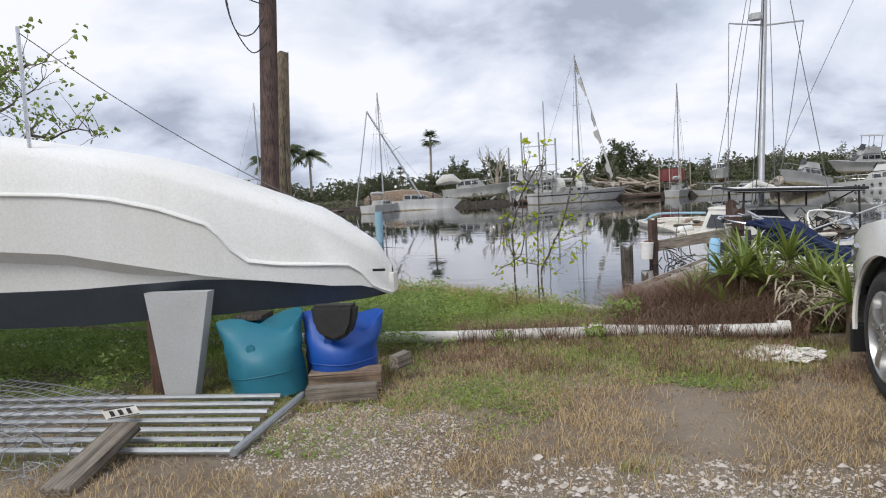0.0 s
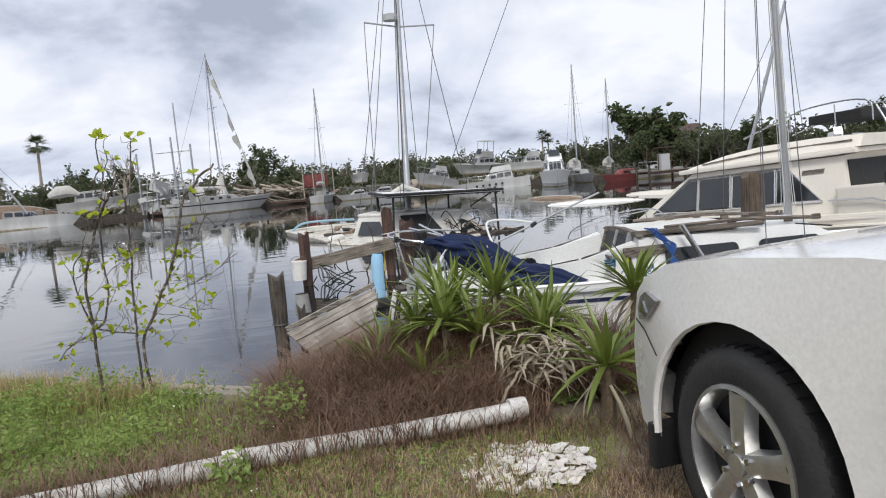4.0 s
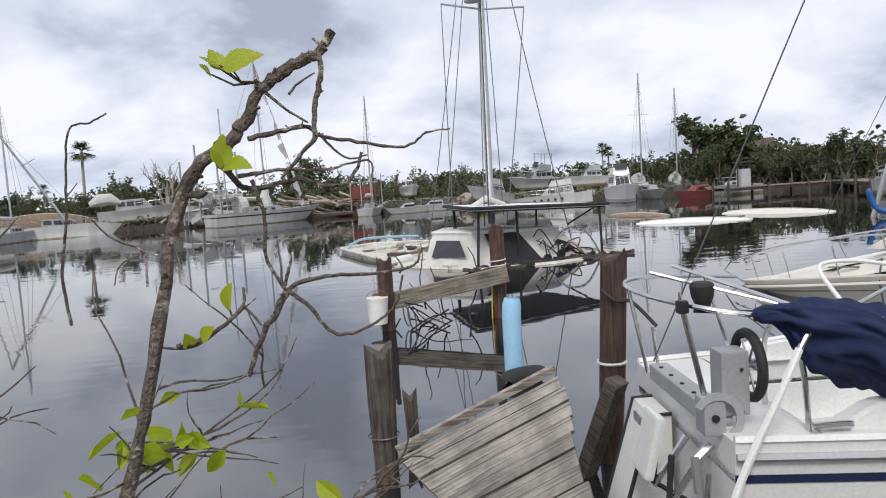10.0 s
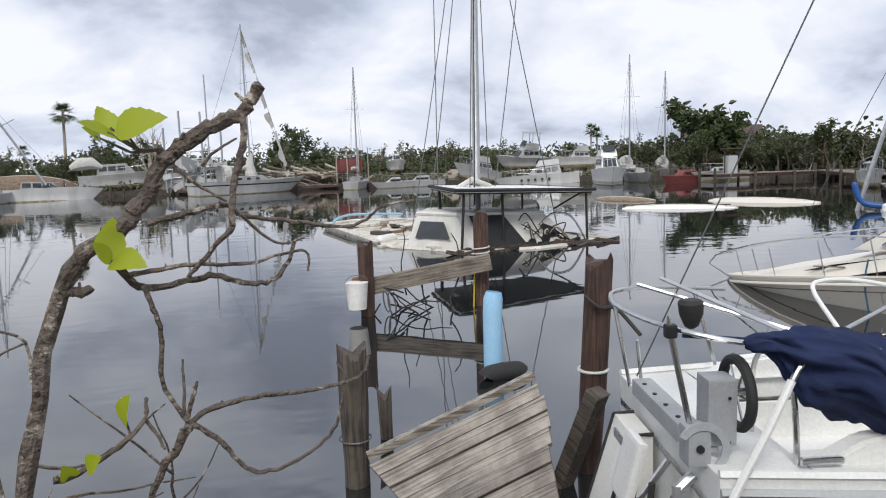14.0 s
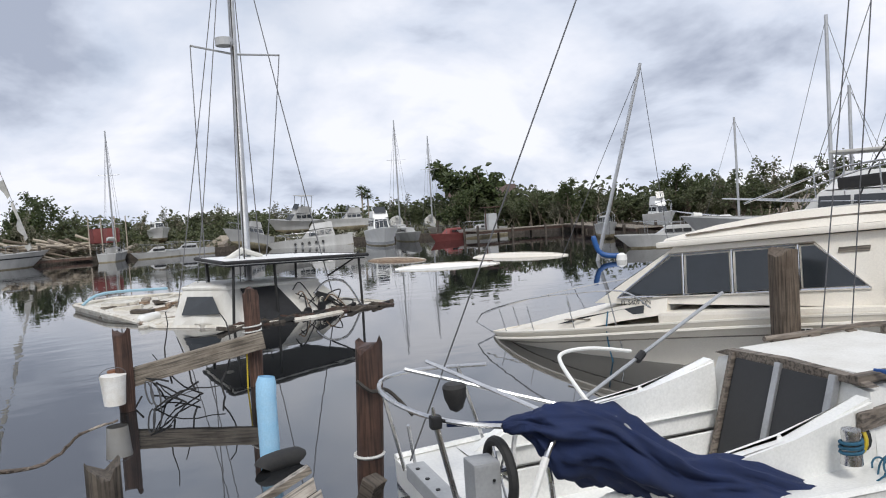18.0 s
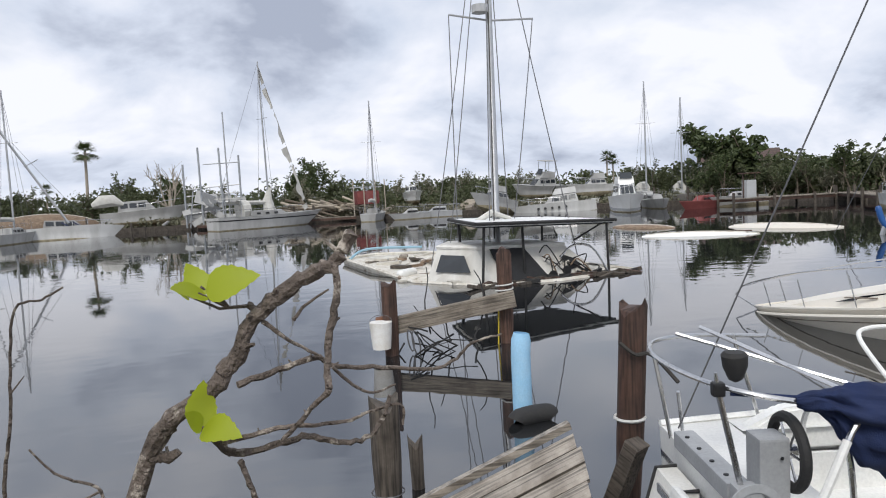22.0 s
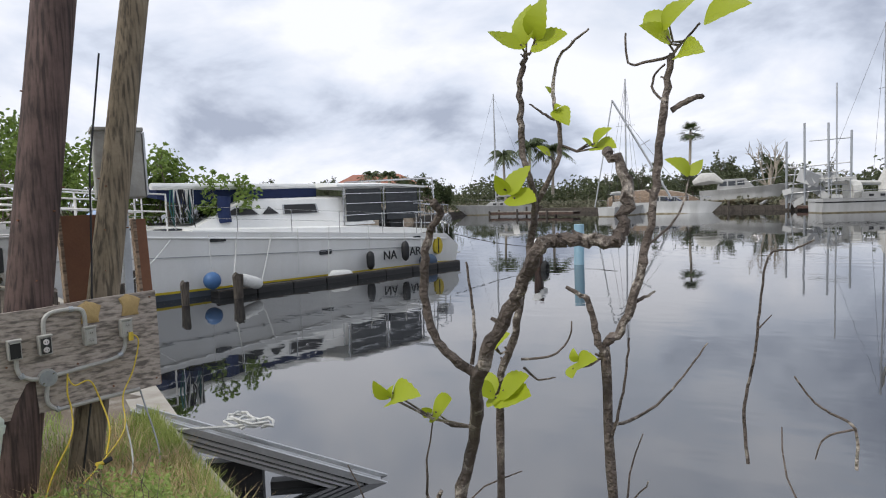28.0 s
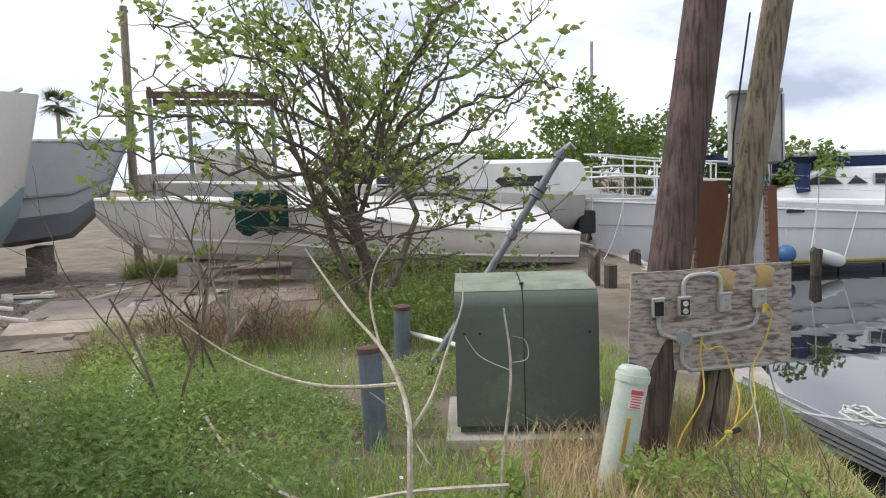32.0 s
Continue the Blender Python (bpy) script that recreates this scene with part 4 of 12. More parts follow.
        lamp = part("headlight", loft([[skin(x, z, -0.02) for x, z in hl], [skin(x, z, 0.010) for x, z in hl]]), "lamp_glass", t, "clear glass headlight")
        part("reflector", loft([[skin(x, z, 0.0) for x, z in ((2.00, 0.87), (2.05, 0.91), (2.08, 0.86))], [skin(x, z, 0.014) for x, z in ((2.00, 0.87), (2.05, 0.91), (2.08, 0.86))]]), "chrome", lamp)
        part("bumper_seam", tube([skin(2.20, 0.80, 0.001), skin(2.06, 0.78, 0.001), skin(1.93, 0.70, 0.001)], 0.003, 4), "black", t)
        part("hood_vent", box(0.16, 0.012, 0.004, (1.45, s * 0.62, 1.236), 0.0, pose(0, 0, 0)), "black", t)
        part("body_moulding", tube([skin(0.62, 0.62, 0.004), skin(-0.9, 0.62, 0.004)], 0.012, 6), "car_white", t, smooth=True)
        for cx in (WB, -WB):
            w = part("wheel", lathe(cx, RW, s, [(0.70, 0.30), (0.72, RW - 0.03), (0.75, RW), (0.955, RW), (0.985, RW - 0.03), (0.993, RW - 0.07), (0.985, 0.30), (0.978, 0.283)]), "rubber", t, "black tyre with a silver alloy rim", smooth=True)
            bmr = bmesh.new()
            for k in range(48):
                a = 2 * math.pi * k / 48
                for yy in (0.77, 0.85, 0.93):
                    box(0.028, 0.062, 0.012, (cx + (RW + 0.002) * math.cos(a + yy), s * yy, RW + (RW + 0.002) * math.sin(a + yy)), 0, pose(0, 0, 0, 0, -math.degrees(a + yy) + 90, 0), bmr)
            part("tread", bmr, "rubber", w)
            part("rim_well", tube([(cx, s * 0.78, RW), (cx, s * 0.90, RW)], 0.285, 28), "black", w)
            part("rim", lathe(cx, RW, s, [(0.93, 0.287), (0.99, 0.287), (0.994, 0.27), (0.95, 0.258), (0.90, 0.256)]), "wheel_alloy", w, smooth=True)
            for k in range(5):
                a = radians(90 + 72 * k)
                ca, sa = math.cos(a), math.sin(a)
                bs = bmesh.new()
                rr2 = []
                for r_, hw, yy in ((0.04, 0.05, 0.985), (0.12, 0.050, 0.988), (0.19, 0.052, 0.987), (0.262, 0.066, 0.980)):
                    rr2.append([Vector((cx + ca * r_ - sa * u, s * (yy - d), RW + sa * r_ + ca * u)) for u, d in ((-hw, 0.05), (-hw * 0.75, 0.0), (0, -0.012), (hw * 0.75, 0.0), (hw, 0.05))])
                loft(rr2, False, False, bs)
                part("spoke", bs, "wheel_alloy", w, smooth=True)
            part("hub_cap", tube([(cx, s * 0.97, RW), (cx, s * 1.0, RW)], 0.042, 16), "wheel_alloy", w)
            if cx > 0:
                hub = Vector((cx, s * 0.86, RW))
                w.matrix_local = Matrix.Translation(hub) @ Matrix.Rotation(radians(-3), 4, "Z") @ Matrix.Translation(-hub)
            for k in range(6):
                a = radians(60 * k + 30)
                part("lug_nut", tube([(cx + 0.075 * math.cos(a), s * 0.98, RW + 0.075 * math.sin(a)), (cx + 0.075 * math.cos(a), s * 1.004, RW + 0.075 * math.sin(a))], 0.013, 6), "chrome", w)
    b2 = bmesh.new()
    ws = [Vector((0.65, u * 0.90, 1.22)) for u in (-1, 1)] + [Vector((-0.24, u * 0.78, 1.85)) for u in (1, -1)]
    b2.faces.new([b2.verts.new(q + Vector((0.02, 0, 0.012))) for q in ws])
    r = bmesh.ops.extrude_face_region(b2, geom=b2.faces[:])
    bmesh.ops.translate(b2, vec=(-0.01, 0, -0.01), verts=[v for v in r["geom"] if isinstance(v, bmesh.types.BMVert)])
    part("windscreen", b2, "tint", t, "dark windscreen glass")
    part("grille", box(0.06, 1.2, 0.30, (2.27, 0, 0.76), 0.02), "black", t)
    part("bumper", box(0.20, 1.7, 0.20, (2.19, 0, 0.46), 0.06), "car_white", t)
    part("rear_bumper", box(0.2, 1.85, 0.22, (-2.55, 0, 0.55), 0.06), "car_white", t)
    for s in (1, -1):
        part("tail_light", box(0.06, 0.12, 0.5, (-2.53, s * 0.92, 1.0), 0.02), "red", t)
    return t


build_car()

# ---- docks and pilings ----
def piling(x, y, top, r, label, material="piling", lean=(0, 0), group="dock pilings", base=-2.3):
    t = thing("piling", pose(x, y, base), label, "piling", group)
    h = top - base
    n = 8
    rings = []
    for k in range(n):
        u = k / (n - 1)
        ring = []
        for i in range(14):
            a = 2 * math.pi * i / 14
            rr = r * (1 + 0.05 * math.sin(3 * a + x) + 0.03 * math.sin(7 * a + 5 * u)) * (0.86 if abs(u * h + base - W) < 0.25 else 1.0)
            z = u * h
            if k == n - 1:
                z += 0.05 * math.sin(2 * a + 1.3 * x) + 0.02 * math.sin(5 * a)
            ring.append((lean[0] * u * h + rr * math.cos(a), lean[1] * u * h + rr * math.sin(a), z))
        rings.append(ring)
    part("post", loft(rings), material, t, smooth=True)
    return t


p1 = piling(1.17, 13.04, 0.34, 0.10, "split grey wooden piling standing in the water")
part("wire_tie", tube([(0.11 * math.cos(a), 0.11 * math.sin(a), 2.03) for a in np.linspace(0, 6.3, 14)], 0.006, 4), "wire", p1)
piling(2.12, 18.5, 0.44, 0.11, "dark wet wooden piling carrying a cross beam", "wood_wet")
p3 = piling(3.88, 18.55, 0.78, 0.11, "dark wet wooden piling wrapped with rope", "wood_wet")
part("rope_coil", tube([((0.125 + 0.01 * math.sin(5 * a)) * math.cos(a), 0.125 * math.sin(a), 2.3 + 0.012 * a) for a in np.linspace(0, 25, 90)], 0.012, 5), "rope_white", p3)
part("yellow_rope", tube(sag((-0.13, -0.08, 2.36), (-0.16, -0.05, 1.5), 0.0), 0.012, 5), "yellow", p3)
p4 = piling(2.65, 12.74, 0.87, 0.092, "reddish wet wooden piling beside the sailboat", "wood_wet", lean=(0.06, 0.0))
part("white_tie", tube([(0.10 * math.cos(a) + 0.145, 0.10 * math.sin(a), 2.42) for a in np.linspace(0, 6.3, 14)], 0.012, 5), "rope_white", p4)
part("dark_rope", tube(arc([(0.06, -0.06, 2.95), (0.13, -0.13, 2.88), (0.28, -0.08, 2.85), (0.36, -0.26, 2.7)], 5), 0.014, 5), "rope_dark", p4)
piling(8.64, 13.3, 1.02, 0.165, "thick brown wooden piling between two boats", "wood_pole")
piling(8.85, 13.45, 0.80, 0.12, "brown wooden piling lashed with rope", "wood_pole")
slant = beam("slanted_timber", (2.60, 12.28, 0.12), (2.42, 12.75, -0.98), 0.125, 0.10, "piling", "slanting grey timber in the water by the piling")
stub = piling(1.55, 13.8, -0.22, 0.06, "broken grey post stub in the water", "piling", lean=(-0.02, 0.0))
cross = beam("cross_beam", (2.0, 18.58, -0.22), (3.95, 18.33, 0.09), 0.10, 0.24, "timber", "grey timber cross beam bolted to two pilings")
part("bracket", box(0.2, 0.16, 0.3, (-0.95, 0, 0.02), 0.02), "rust_panel", cross)
bolt = part("shackle", tube([(-0.55 + 0.05 * math.cos(a), -0.07, -0.3 + 0.18 * math.sin(a)) for a in np.linspace(0, 6.3, 12)], 0.012, 5), "wire", cross)
part("shackle", tube([(-0.62 + 0.04 * math.cos(a), -0.07, -0.25 + 0.16 * math.sin(a)) for a in np.linspace(0, 6.3, 12)], 0.012, 5), "wire", cross)
bucket = thing("bucket", pose(1.96, 18.36, -0.46), "dirty white plastic bucket hung on a piling", "bucket")
part("pail", tube([(0, 0, 0), (0, 0, 0.36), (0, 0, 0.38)], [0.13, 0.16, 0.165], 16), "pvc", bucket, smooth=True)
part("bail", tube([(0.16 * math.cos(a), 0, 0.38 + 0.1 * math.sin(a)) for a in np.linspace(0, 3.14, 9)], 0.006, 4), "wire", bucket)
bf = thing("blue_fender_tube", pose(2.92, 15.25, -1.1), "torn light blue plastic tube standing in the water", "tube")
part("tube_wall", tube([(0, 0, 0), (0, 0, 1.1), (0.01, 0, 1.26), (0.02, 0, 1.33)], [0.10, 0.10, 0.10, 0.08], 16, cap=False), "sky_plastic", bf, smooth=True)
float_ = thing("black_float", pose(2.93, 14.98, W + 0.05, 0, 0, 10), "barnacled black rubber float in the water", "float")
part("float_body", tube(arc([(-0.19, 0, -0.02), (-0.16, 0, 0.0), (0, 0, 0.01), (0.16, 0, 0.0), (0.19, 0, -0.02)], 4), [0.05] + [0.095] * 15 + [0.05], 12), "rubber", float_, smooth=True)
tangle = thing("fallen_branch", pose(3.0, 18.5, W), "dark tangle of branches and ropes under the beam", "branch")
for k in range(16):
    bm = bmesh.new()
    limb((rnd(-0.9, 0.7), rnd(-0.2, 0.2), rnd(-0.1, 0.4)), (rnd(-1, 1), rnd(-0.2, 0.2), rnd(-0.4, 0.8)), rnd(0.5, 1.1), 0.016, 0.008, bm, 0.3)
    part("twig", bm, "rubber", tangle)


def build_collapsed_deck():
    """A dock panel hanging into the water: planks side by side, fanned a little."""
    tr, tl, br, bl = Vector((2.35, 12.68, 0.08)), Vector((1.21, 12.72, -0.34)), Vector((2.06, 11.55, -0.40)), Vector((1.62, 11.75, -0.66))
    t = thing("collapsed_deck", pose(0, 0, 0), "collapsed section of grey deck planks sinking into the water", "dock")
    n = 9
    for k in range(n):
        u0, u1 = (k + 0.04) / n, (k + 0.96) / n
        a0, a1, b0, b1 = tl.lerp(bl, u0), tl.lerp(bl, u1), tr.lerp(br, u0), tr.lerp(br, u1)
        ext = rnd(-0.02, 0.05)
        d = (b0 - a0).normalized() * ext
        nrm = (b0 - a0).cross(a1 - a0).normalized()
        if nrm.z < 0:
            nrm = -nrm
        lift = nrm * rnd(0.0, 0.02)
        q = [a0 + lift, a1 + lift, b1 + d + lift, b0 + d + lift]
        c = sum(q, Vector()) / 4
        xax = (b0 - a0).normalized()
        m = Matrix((xax, nrm.cross(xax), nrm)).transposed().to_4x4()
        m.translation = c
        inv = m.inverted()
        pl = part("plank", loft([[inv @ p for p in q], [inv @ (p - nrm * 0.035) for p in q]]), "plank", t)
        pl.matrix_local = m
    for u in (0.12, 0.5, 0.88):
        a, b = tl.lerp(tr, u), bl.lerp(br, u)
        part("stringer", tube([a + Vector((0, 0, -0.10)), b + Vector((0, 0, -0.10))], 0.05, 4), "piling", t)
    ed = part("edge_board", tube([tl + Vector((0, 0.05, 0.04)), tr + Vector((0, 0.05, 0.05))], 0.035, 4), "plank", t)
    tw = thing("teal_drum", pose(2.55, 12.9, -0.95, 80, 0, 20), "faded teal drum half sunk under the planks", "drum")
    part("drum", tube([(0, 0, -0.4), (0, 0, -0.38), (0, 0, 0.38), (0, 0, 0.4)], [0.22, 0.25, 0.25, 0.22], 18), "teal", tw, smooth=True)


build_collapsed_deck()


# ---- hull forms ----
def hull_rings(L, B, F, draft, rise=0.35, stern=0.8, rake=0.10, full=0.45, n=17, flare=0.12, round_=0.5):
    """Half sections from stern (x = 0) to stem (x = L): list of (x, [(y, z)...]) from keel to sheer; z = 0 is the waterline."""
    out = []
    for k in range(n):
        s = k / (n - 1)
        s = 1 - (1 - s) ** 1.25
        if s < full:
            w = stern + (1 - stern) * math.sin(0.5 * math.pi * s / full)
        else:
            u = (s - full) / (1 - full)
            w = math.cos(0.5 * math.pi * u ** 1.5) ** 0.85 if u < 1 else 0.0
        hb = max(B / 2 * w, 0.012)
        zs = F * (1 + rise * max(0.0, s - 0.2) ** 2)
        dk = -draft * (1 - max(0, (s - 0.55) / 0.45) ** 2)
        pts = [(0.0, dk), (hb * (0.45 + 0.25 * round_), dk * 0.75), (hb * (0.86 - 0.25 * s * s), dk * 0.12), (hb * (0.93 - flare * s), zs * 0.45), (hb, zs)]
        zz = [(y, z) for y, z in pts]
        out.append([(L * s + rake * L * (max(0.0, z) / F) * s ** 3 - (0.04 * L * (1 - z / F) * s ** 6), y, z) for y, z in zz])
    return out


def hull_parts(t, L, B, F, draft, material, bottom, deck="gelcoat_old", stripe=None, well=None, boot=0.08, **kw):
    """Adds hull, bottom and deck meshes to t; returns the rings."""
    R = hull_rings(L, B, F, draft, **kw)

    def cut(ring, lo, hi, m=4):
        zs = [p[2] for p in ring]
        out = []
        for i in range(m + 1):
            z = lo + (hi - lo) * i / m
            z = min(max(z, zs[0]), zs[-1])
            out.append(Vector((float(np.interp(z, zs, [p[0] for p in ring])), float(np.interp(z, zs, [p[1] for p in ring])), z)))
        return out

    def two_sided(lo, hi, grow=0.0, m=5):
        bm = bmesh.new()
        for s in (1, -1):
            rr = []
            for r in R:
                h = cut(r, lo, r[-1][2] if hi is None else hi, m)
                rr.append([Vector((p.x, s * (p.y + grow), p.z)) for p in h])
            loft(rr, False, False, bm)
        st = [cut(R[0], lo, R[0][-1][2] if hi is None else hi, m)]
        a = [Vector((p.x, p.y + grow, p.z)) for p in st[0]]
        loft([a, [Vector((p.x, -p.y, p.z)) for p in a]], False, False, bm)
        return bm

    part("hull", two_sided(boot, None), material, t, smooth=True)
    bmb = bmesh.new()
    loft([[Vector((p.x, -p.y, p.z)) for p in reversed(cut(r, r[0][2], boot, 5))] + cut(r, r[0][2], boot, 5)[1:] for r in R], False, True, bmb)
    part("bottom", bmb, bottom, t, smooth=True)
    if stripe:
        part("stripe", two_sided(stripe[0], stripe[1], 0.006, 1), stripe[2], t)
    bmd = bmesh.new()
    for a, b in zip(R, R[1:]):
        if well and a[-1][0] >= well[0] - 1e-3 and b[-1][0] <= well[1] + 1e-3:
            for s in (1, -1):
                q = [Vector((a[-1][0], s * a[-1][1], a[-1][2])), Vector((b[-1][0], s * b[-1][1], b[-1][2])), Vector((b[-1][0], s * min(well[2], b[-1][1]), b[-1][2] + 0.01)), Vector((a[-1][0], s * min(well[2], a[-1][1]), a[-1][2] + 0.01))]
                bmd.faces.new([bmd.verts.new(p) for p in q])
        else:
            q = [Vector((a[-1][0], a[-1][1], a[-1][2])), Vector((b[-1][0], b[-1][1], b[-1][2])), Vector((b[-1][0], -b[-1][1], b[-1][2])), Vector((a[-1][0], -a[-1][1], a[-1][2]))]
            bmd.faces.new([bmd.verts.new(p) for p in q])
    part("deck", bmd, deck, t)
    for s in (1, -1):
        part("gunwale", tube([(r[-1][0], s * (r[-1][1] - 0.01), r[-1][2] + 0.012) for r in R], 0.022, 5), deck, t, smooth=True)
    return R


def house(t, name, x0, x1, w0, w1, z0, z1, slope0, slope1, material, inset=0.12, crown=0.05):
    """A cabin top: raked front and back, tumbled sides, crowned roof."""
    bm = bmesh.new()
    base = [(x0, -w0), (x0, w0), (x1, w1), (x1, -w1)]
    xa, xb = x0 + slope0, x1 - slope1
    top = [(xa, -w0 + inset), (xa, w0 - inset), (xb, w1 - inset), (xb, -w1 + inset)]
    vb = [bm.verts.new((x, y, z0)) for x, y in base]
    rt = []
    for u in (-1, -0.6, 0, 0.6, 1):
        rt.append((bm.verts.new((xa, u * (w0 - inset), z1 + crown * (1 - u * u))), bm.verts.new((xb, u * (w1 - inset), z1 + crown * (1 - u * u)))))
    for (a, b), (c, d) in zip(rt, rt[1:]):
        bm.faces.new((a, b, d, c))
    bm.faces.new([vb[0], vb[1]] + [r[0] for r in reversed(rt)])
    bm.faces.new([vb[2], vb[3]] + [r[1] for r in rt])
    bm.faces.new([vb[1], vb[2], rt[-1][1], rt[-1][0]])
    bm.faces.new([vb[3], vb[0], rt[0][0], rt[0][1]])
    es = [e for e in bm.edges if abs(e.verts[0].co.z - z0) > 1e-4 or abs(e.verts[1].co.z - z0) > 1e-4]
    bmesh.ops.bevel(bm, geom=[e for e in es if len(e.link_faces) == 2 and e.calc_face_angle(0) > 0.5], offset=0.03, segments=2, affect="EDGES")
    return part(name, bm, material, t, smooth=True)


def pane(t, name, pts, material="dark_glass", thick=0.012, out=None, parent=None):
    """A flat pane through the given corners, pushed out along its normal."""
    P = [Vector(p) for p in pts]
    n = (P[1] - P[0]).cross(P[2] - P[0]).normalized()
    if out is not None and n.dot(Vector(out)) < 0:
        n = -n
    return part(name, loft([[p - n * 0.01 for p in P], [p + n * thick for p in P]]), material, parent or t)


def rounded(cx, cz, w, h, r=0.05, n=4):
    pts = []
    for (sx, sz, a0) in ((1, 1, 0), (-1, 1, 90), (-1, -1, 180), (1, -1, 270)):
        for k in range(n + 1):
            a = radians(a0 + 90 * k / n)
            pts.append((cx + sx * (w / 2 - r) + r * math.cos(a), cz + sz * (h / 2 - r) + r * math.sin(a)))
    return pts


def rig(t, x, z0, h, r=0.06, spreaders=(0.55,), stays=(), lean=(0, 0), material="alloy", wires="wire", wire_r=0.006, span=0.9):
    """Mast with spreaders and wires; stays is a list of feet (x, y, z)."""
    top = Vector((x + lean[0] * h, lean[1] * h, z0 + h))
    foot = Vector((x, 0, z0))
    mast = part("mast", tube([foot, foot.lerp(top, 0.5), top], [r, r * 0.95, r * 0.8], 10), material, t, smooth=True)
    for u in spreaders:
        c = foot.lerp(top, u)
        part("spreader", tube([c + Vector((0, -span, 0.03)), c, c + Vector((0, span, 0.03))], 0.022, 5), material, t)
    for f in stays:
        part("stay", tube([top.lerp(foot, rnd(0.0, 0.04)), Vector(f)], wire_r, 4), wires, t)
    return foot, top


# ---- moored sailboat at the quay ----
def build_moored_sailboat():
    m = pose(2.55, 11.5, W - 0.27, 0, 0, -13)
    t = thing("moored_sailboat", m, "white sailboat with a blue stripe moored at the quay", "sailboat")
    R = hull_parts(t, 6.9, 2.05, 1.11, 0.45, "gelcoat", "bottom_scum", "gelcoat", stripe=(0.925, 0.965, "navy"), well=(0.12, 2.62, 0.52), stern=0.72, rise=0.15, rake=0.05, full=0.5, n=22)
    part("rub_strip", tube([(r[-1][0], -r[-1][1] - 0.012, r[-1][2] - 0.06) for r in R], 0.02, 5), "primer_grey", t)
    # cockpit
    bm = box(2.1, 1.02, 0.03, (1.2, 0, 0.50))
    part("cockpit_sole", bm, "gelcoat_old", t)
    for s in (1, -1):
        part("cockpit_side", box(2.1, 0.03, 0.48, (1.2, s * 0.505, 0.74)), "gelcoat", t)
        part("cockpit_seat", box(2.1, 0.24, 0.04, (1.2, s * 0.39, 0.74), 0.012), "gelcoat", t)
    part("transom_inside", box(0.04, 1.02, 0.5, (0.14, 0, 0.74)), "gelcoat", t)
    for s in (1, -1):
        bm = prism([(0.35, 0.0), (2.35, 0.0), (2.32, 0.50), (1.75, 0.34), (0.66, 0.25), (0.45, 0.14)], 0.12, pose(0, s * 0.62 + 0.06, 0.97) @ pose(0, 0, 0, 90))
        bmesh.ops.bevel(bm, geom=bm.edges[:], offset=0.02, segments=2, affect="EDGES")
        cm = part("coaming", bm, "gelcoat", t, smooth=True)
    pane(t, "coaming_window", [(x, 0.525, z) for x, z in rounded(1.25, 1.16, 0.5, 0.15, 0.06)], "dark_glass", 0.01, (0, -1, 0))
    # cabin
    house(t, "cabin", 2.28, 5.3, 0.74, 0.52, 0.98, 1.47, 0.10, 0.95, "gelcoat", 0.14, 0.07)
    for s in (1, -1):
        for cx, w in ((3.05, 0.82), (4.05, 0.70)):
            yb = lambda x, z: s * (0.74 - 0.22 * (x - 2.28) / 3.02 - 0.14 * (z - 0.98) / 0.49 + 0.012)
            pane(t, "cabin_window", [(x, yb(x, z), z) for x, z in rounded(cx, 1.225, w, 0.26, 0.06)], "dark_glass", 0.012, (0, s, 0))
        part("grab_rail", tube([(2.7, s * 0.50, 1.57), (3.6, s * 0.45, 1.58), (4.5, s * 0.36, 1.52)], 0.022, 6), "teak", t)
        for k in range(6):
            x = 2.8 + 0.33 * k
            part("rail_foot", box(0.09, 0.04, 0.06, (x, s * (0.50 - 0.075 * (x - 2.7)), 1.53), 0.012), "teak", t)
    # companionway: frame, two dark boards and a rail between
    tilt = pose(2.25, 0.02, 1.0, 0, 17, 0)
    for y in (-0.20, 0.20):
        b = box(0.03, 0.36, 1.06, (-0.035, y, -0.02), 0.01)
        bmesh.ops.transform(b, matrix=tilt, verts=b.verts[:])
        part("hatch_board", b, "hatch_dark", t, "black smoked hatch board")
    for y, w in ((-0.41, 0.05), (0.0, 0.05), (0.41, 0.04)):
        b = box(0.05, w, 1.08, (-0.045, y, 0), 0.01)
        bmesh.ops.transform(b, matrix=tilt, verts=b.verts[:])
        part("hatch_frame", b, "alloy" if w == 0.05 else "teak", t)
    part("hatch_hood", prism([(-0.62, 0.04), (0.62, 0.04), (0.5, 0.08), (0, 0.10), (-0.5, 0.08)], 0.07, pose(2.36, 0.0, 1.46) @ pose(0, 0, 0, 90, 0, 90)), "teak", t)
    part("sliding_hatch", box(1.1, 0.96, 0.045, (3.0, 0.0, 1.525), 0.018), "gelcoat_old", t)
    part("hatch_slide", box(1.4, 0.07, 0.05, (3.05, -0.52, 1.53), 0.012), "teak", t)
    b = box(0.5, 0.035, 0.10, (0, 0, 0), 0.01)
    bmesh.ops.transform(b, matrix=pose(2.42, -0.66, 1.36, 0, 0, 10), verts=b.verts[:])
    part("bulkhead_trim", b, "teak", t)
    comp = part("compass", tube([(2.26, -0.62, 1.25), (2.20, -0.62, 1.25)], 0.085, 16), "black", t)
    part("compass_bezel", tube([(2.215 + 0.0, -0.62 + 0.088 * math.cos(a), 1.25 + 0.088 * math.sin(a)) for a in np.linspace(0, 6.3, 18)], 0.012, 6), "yellow", comp)
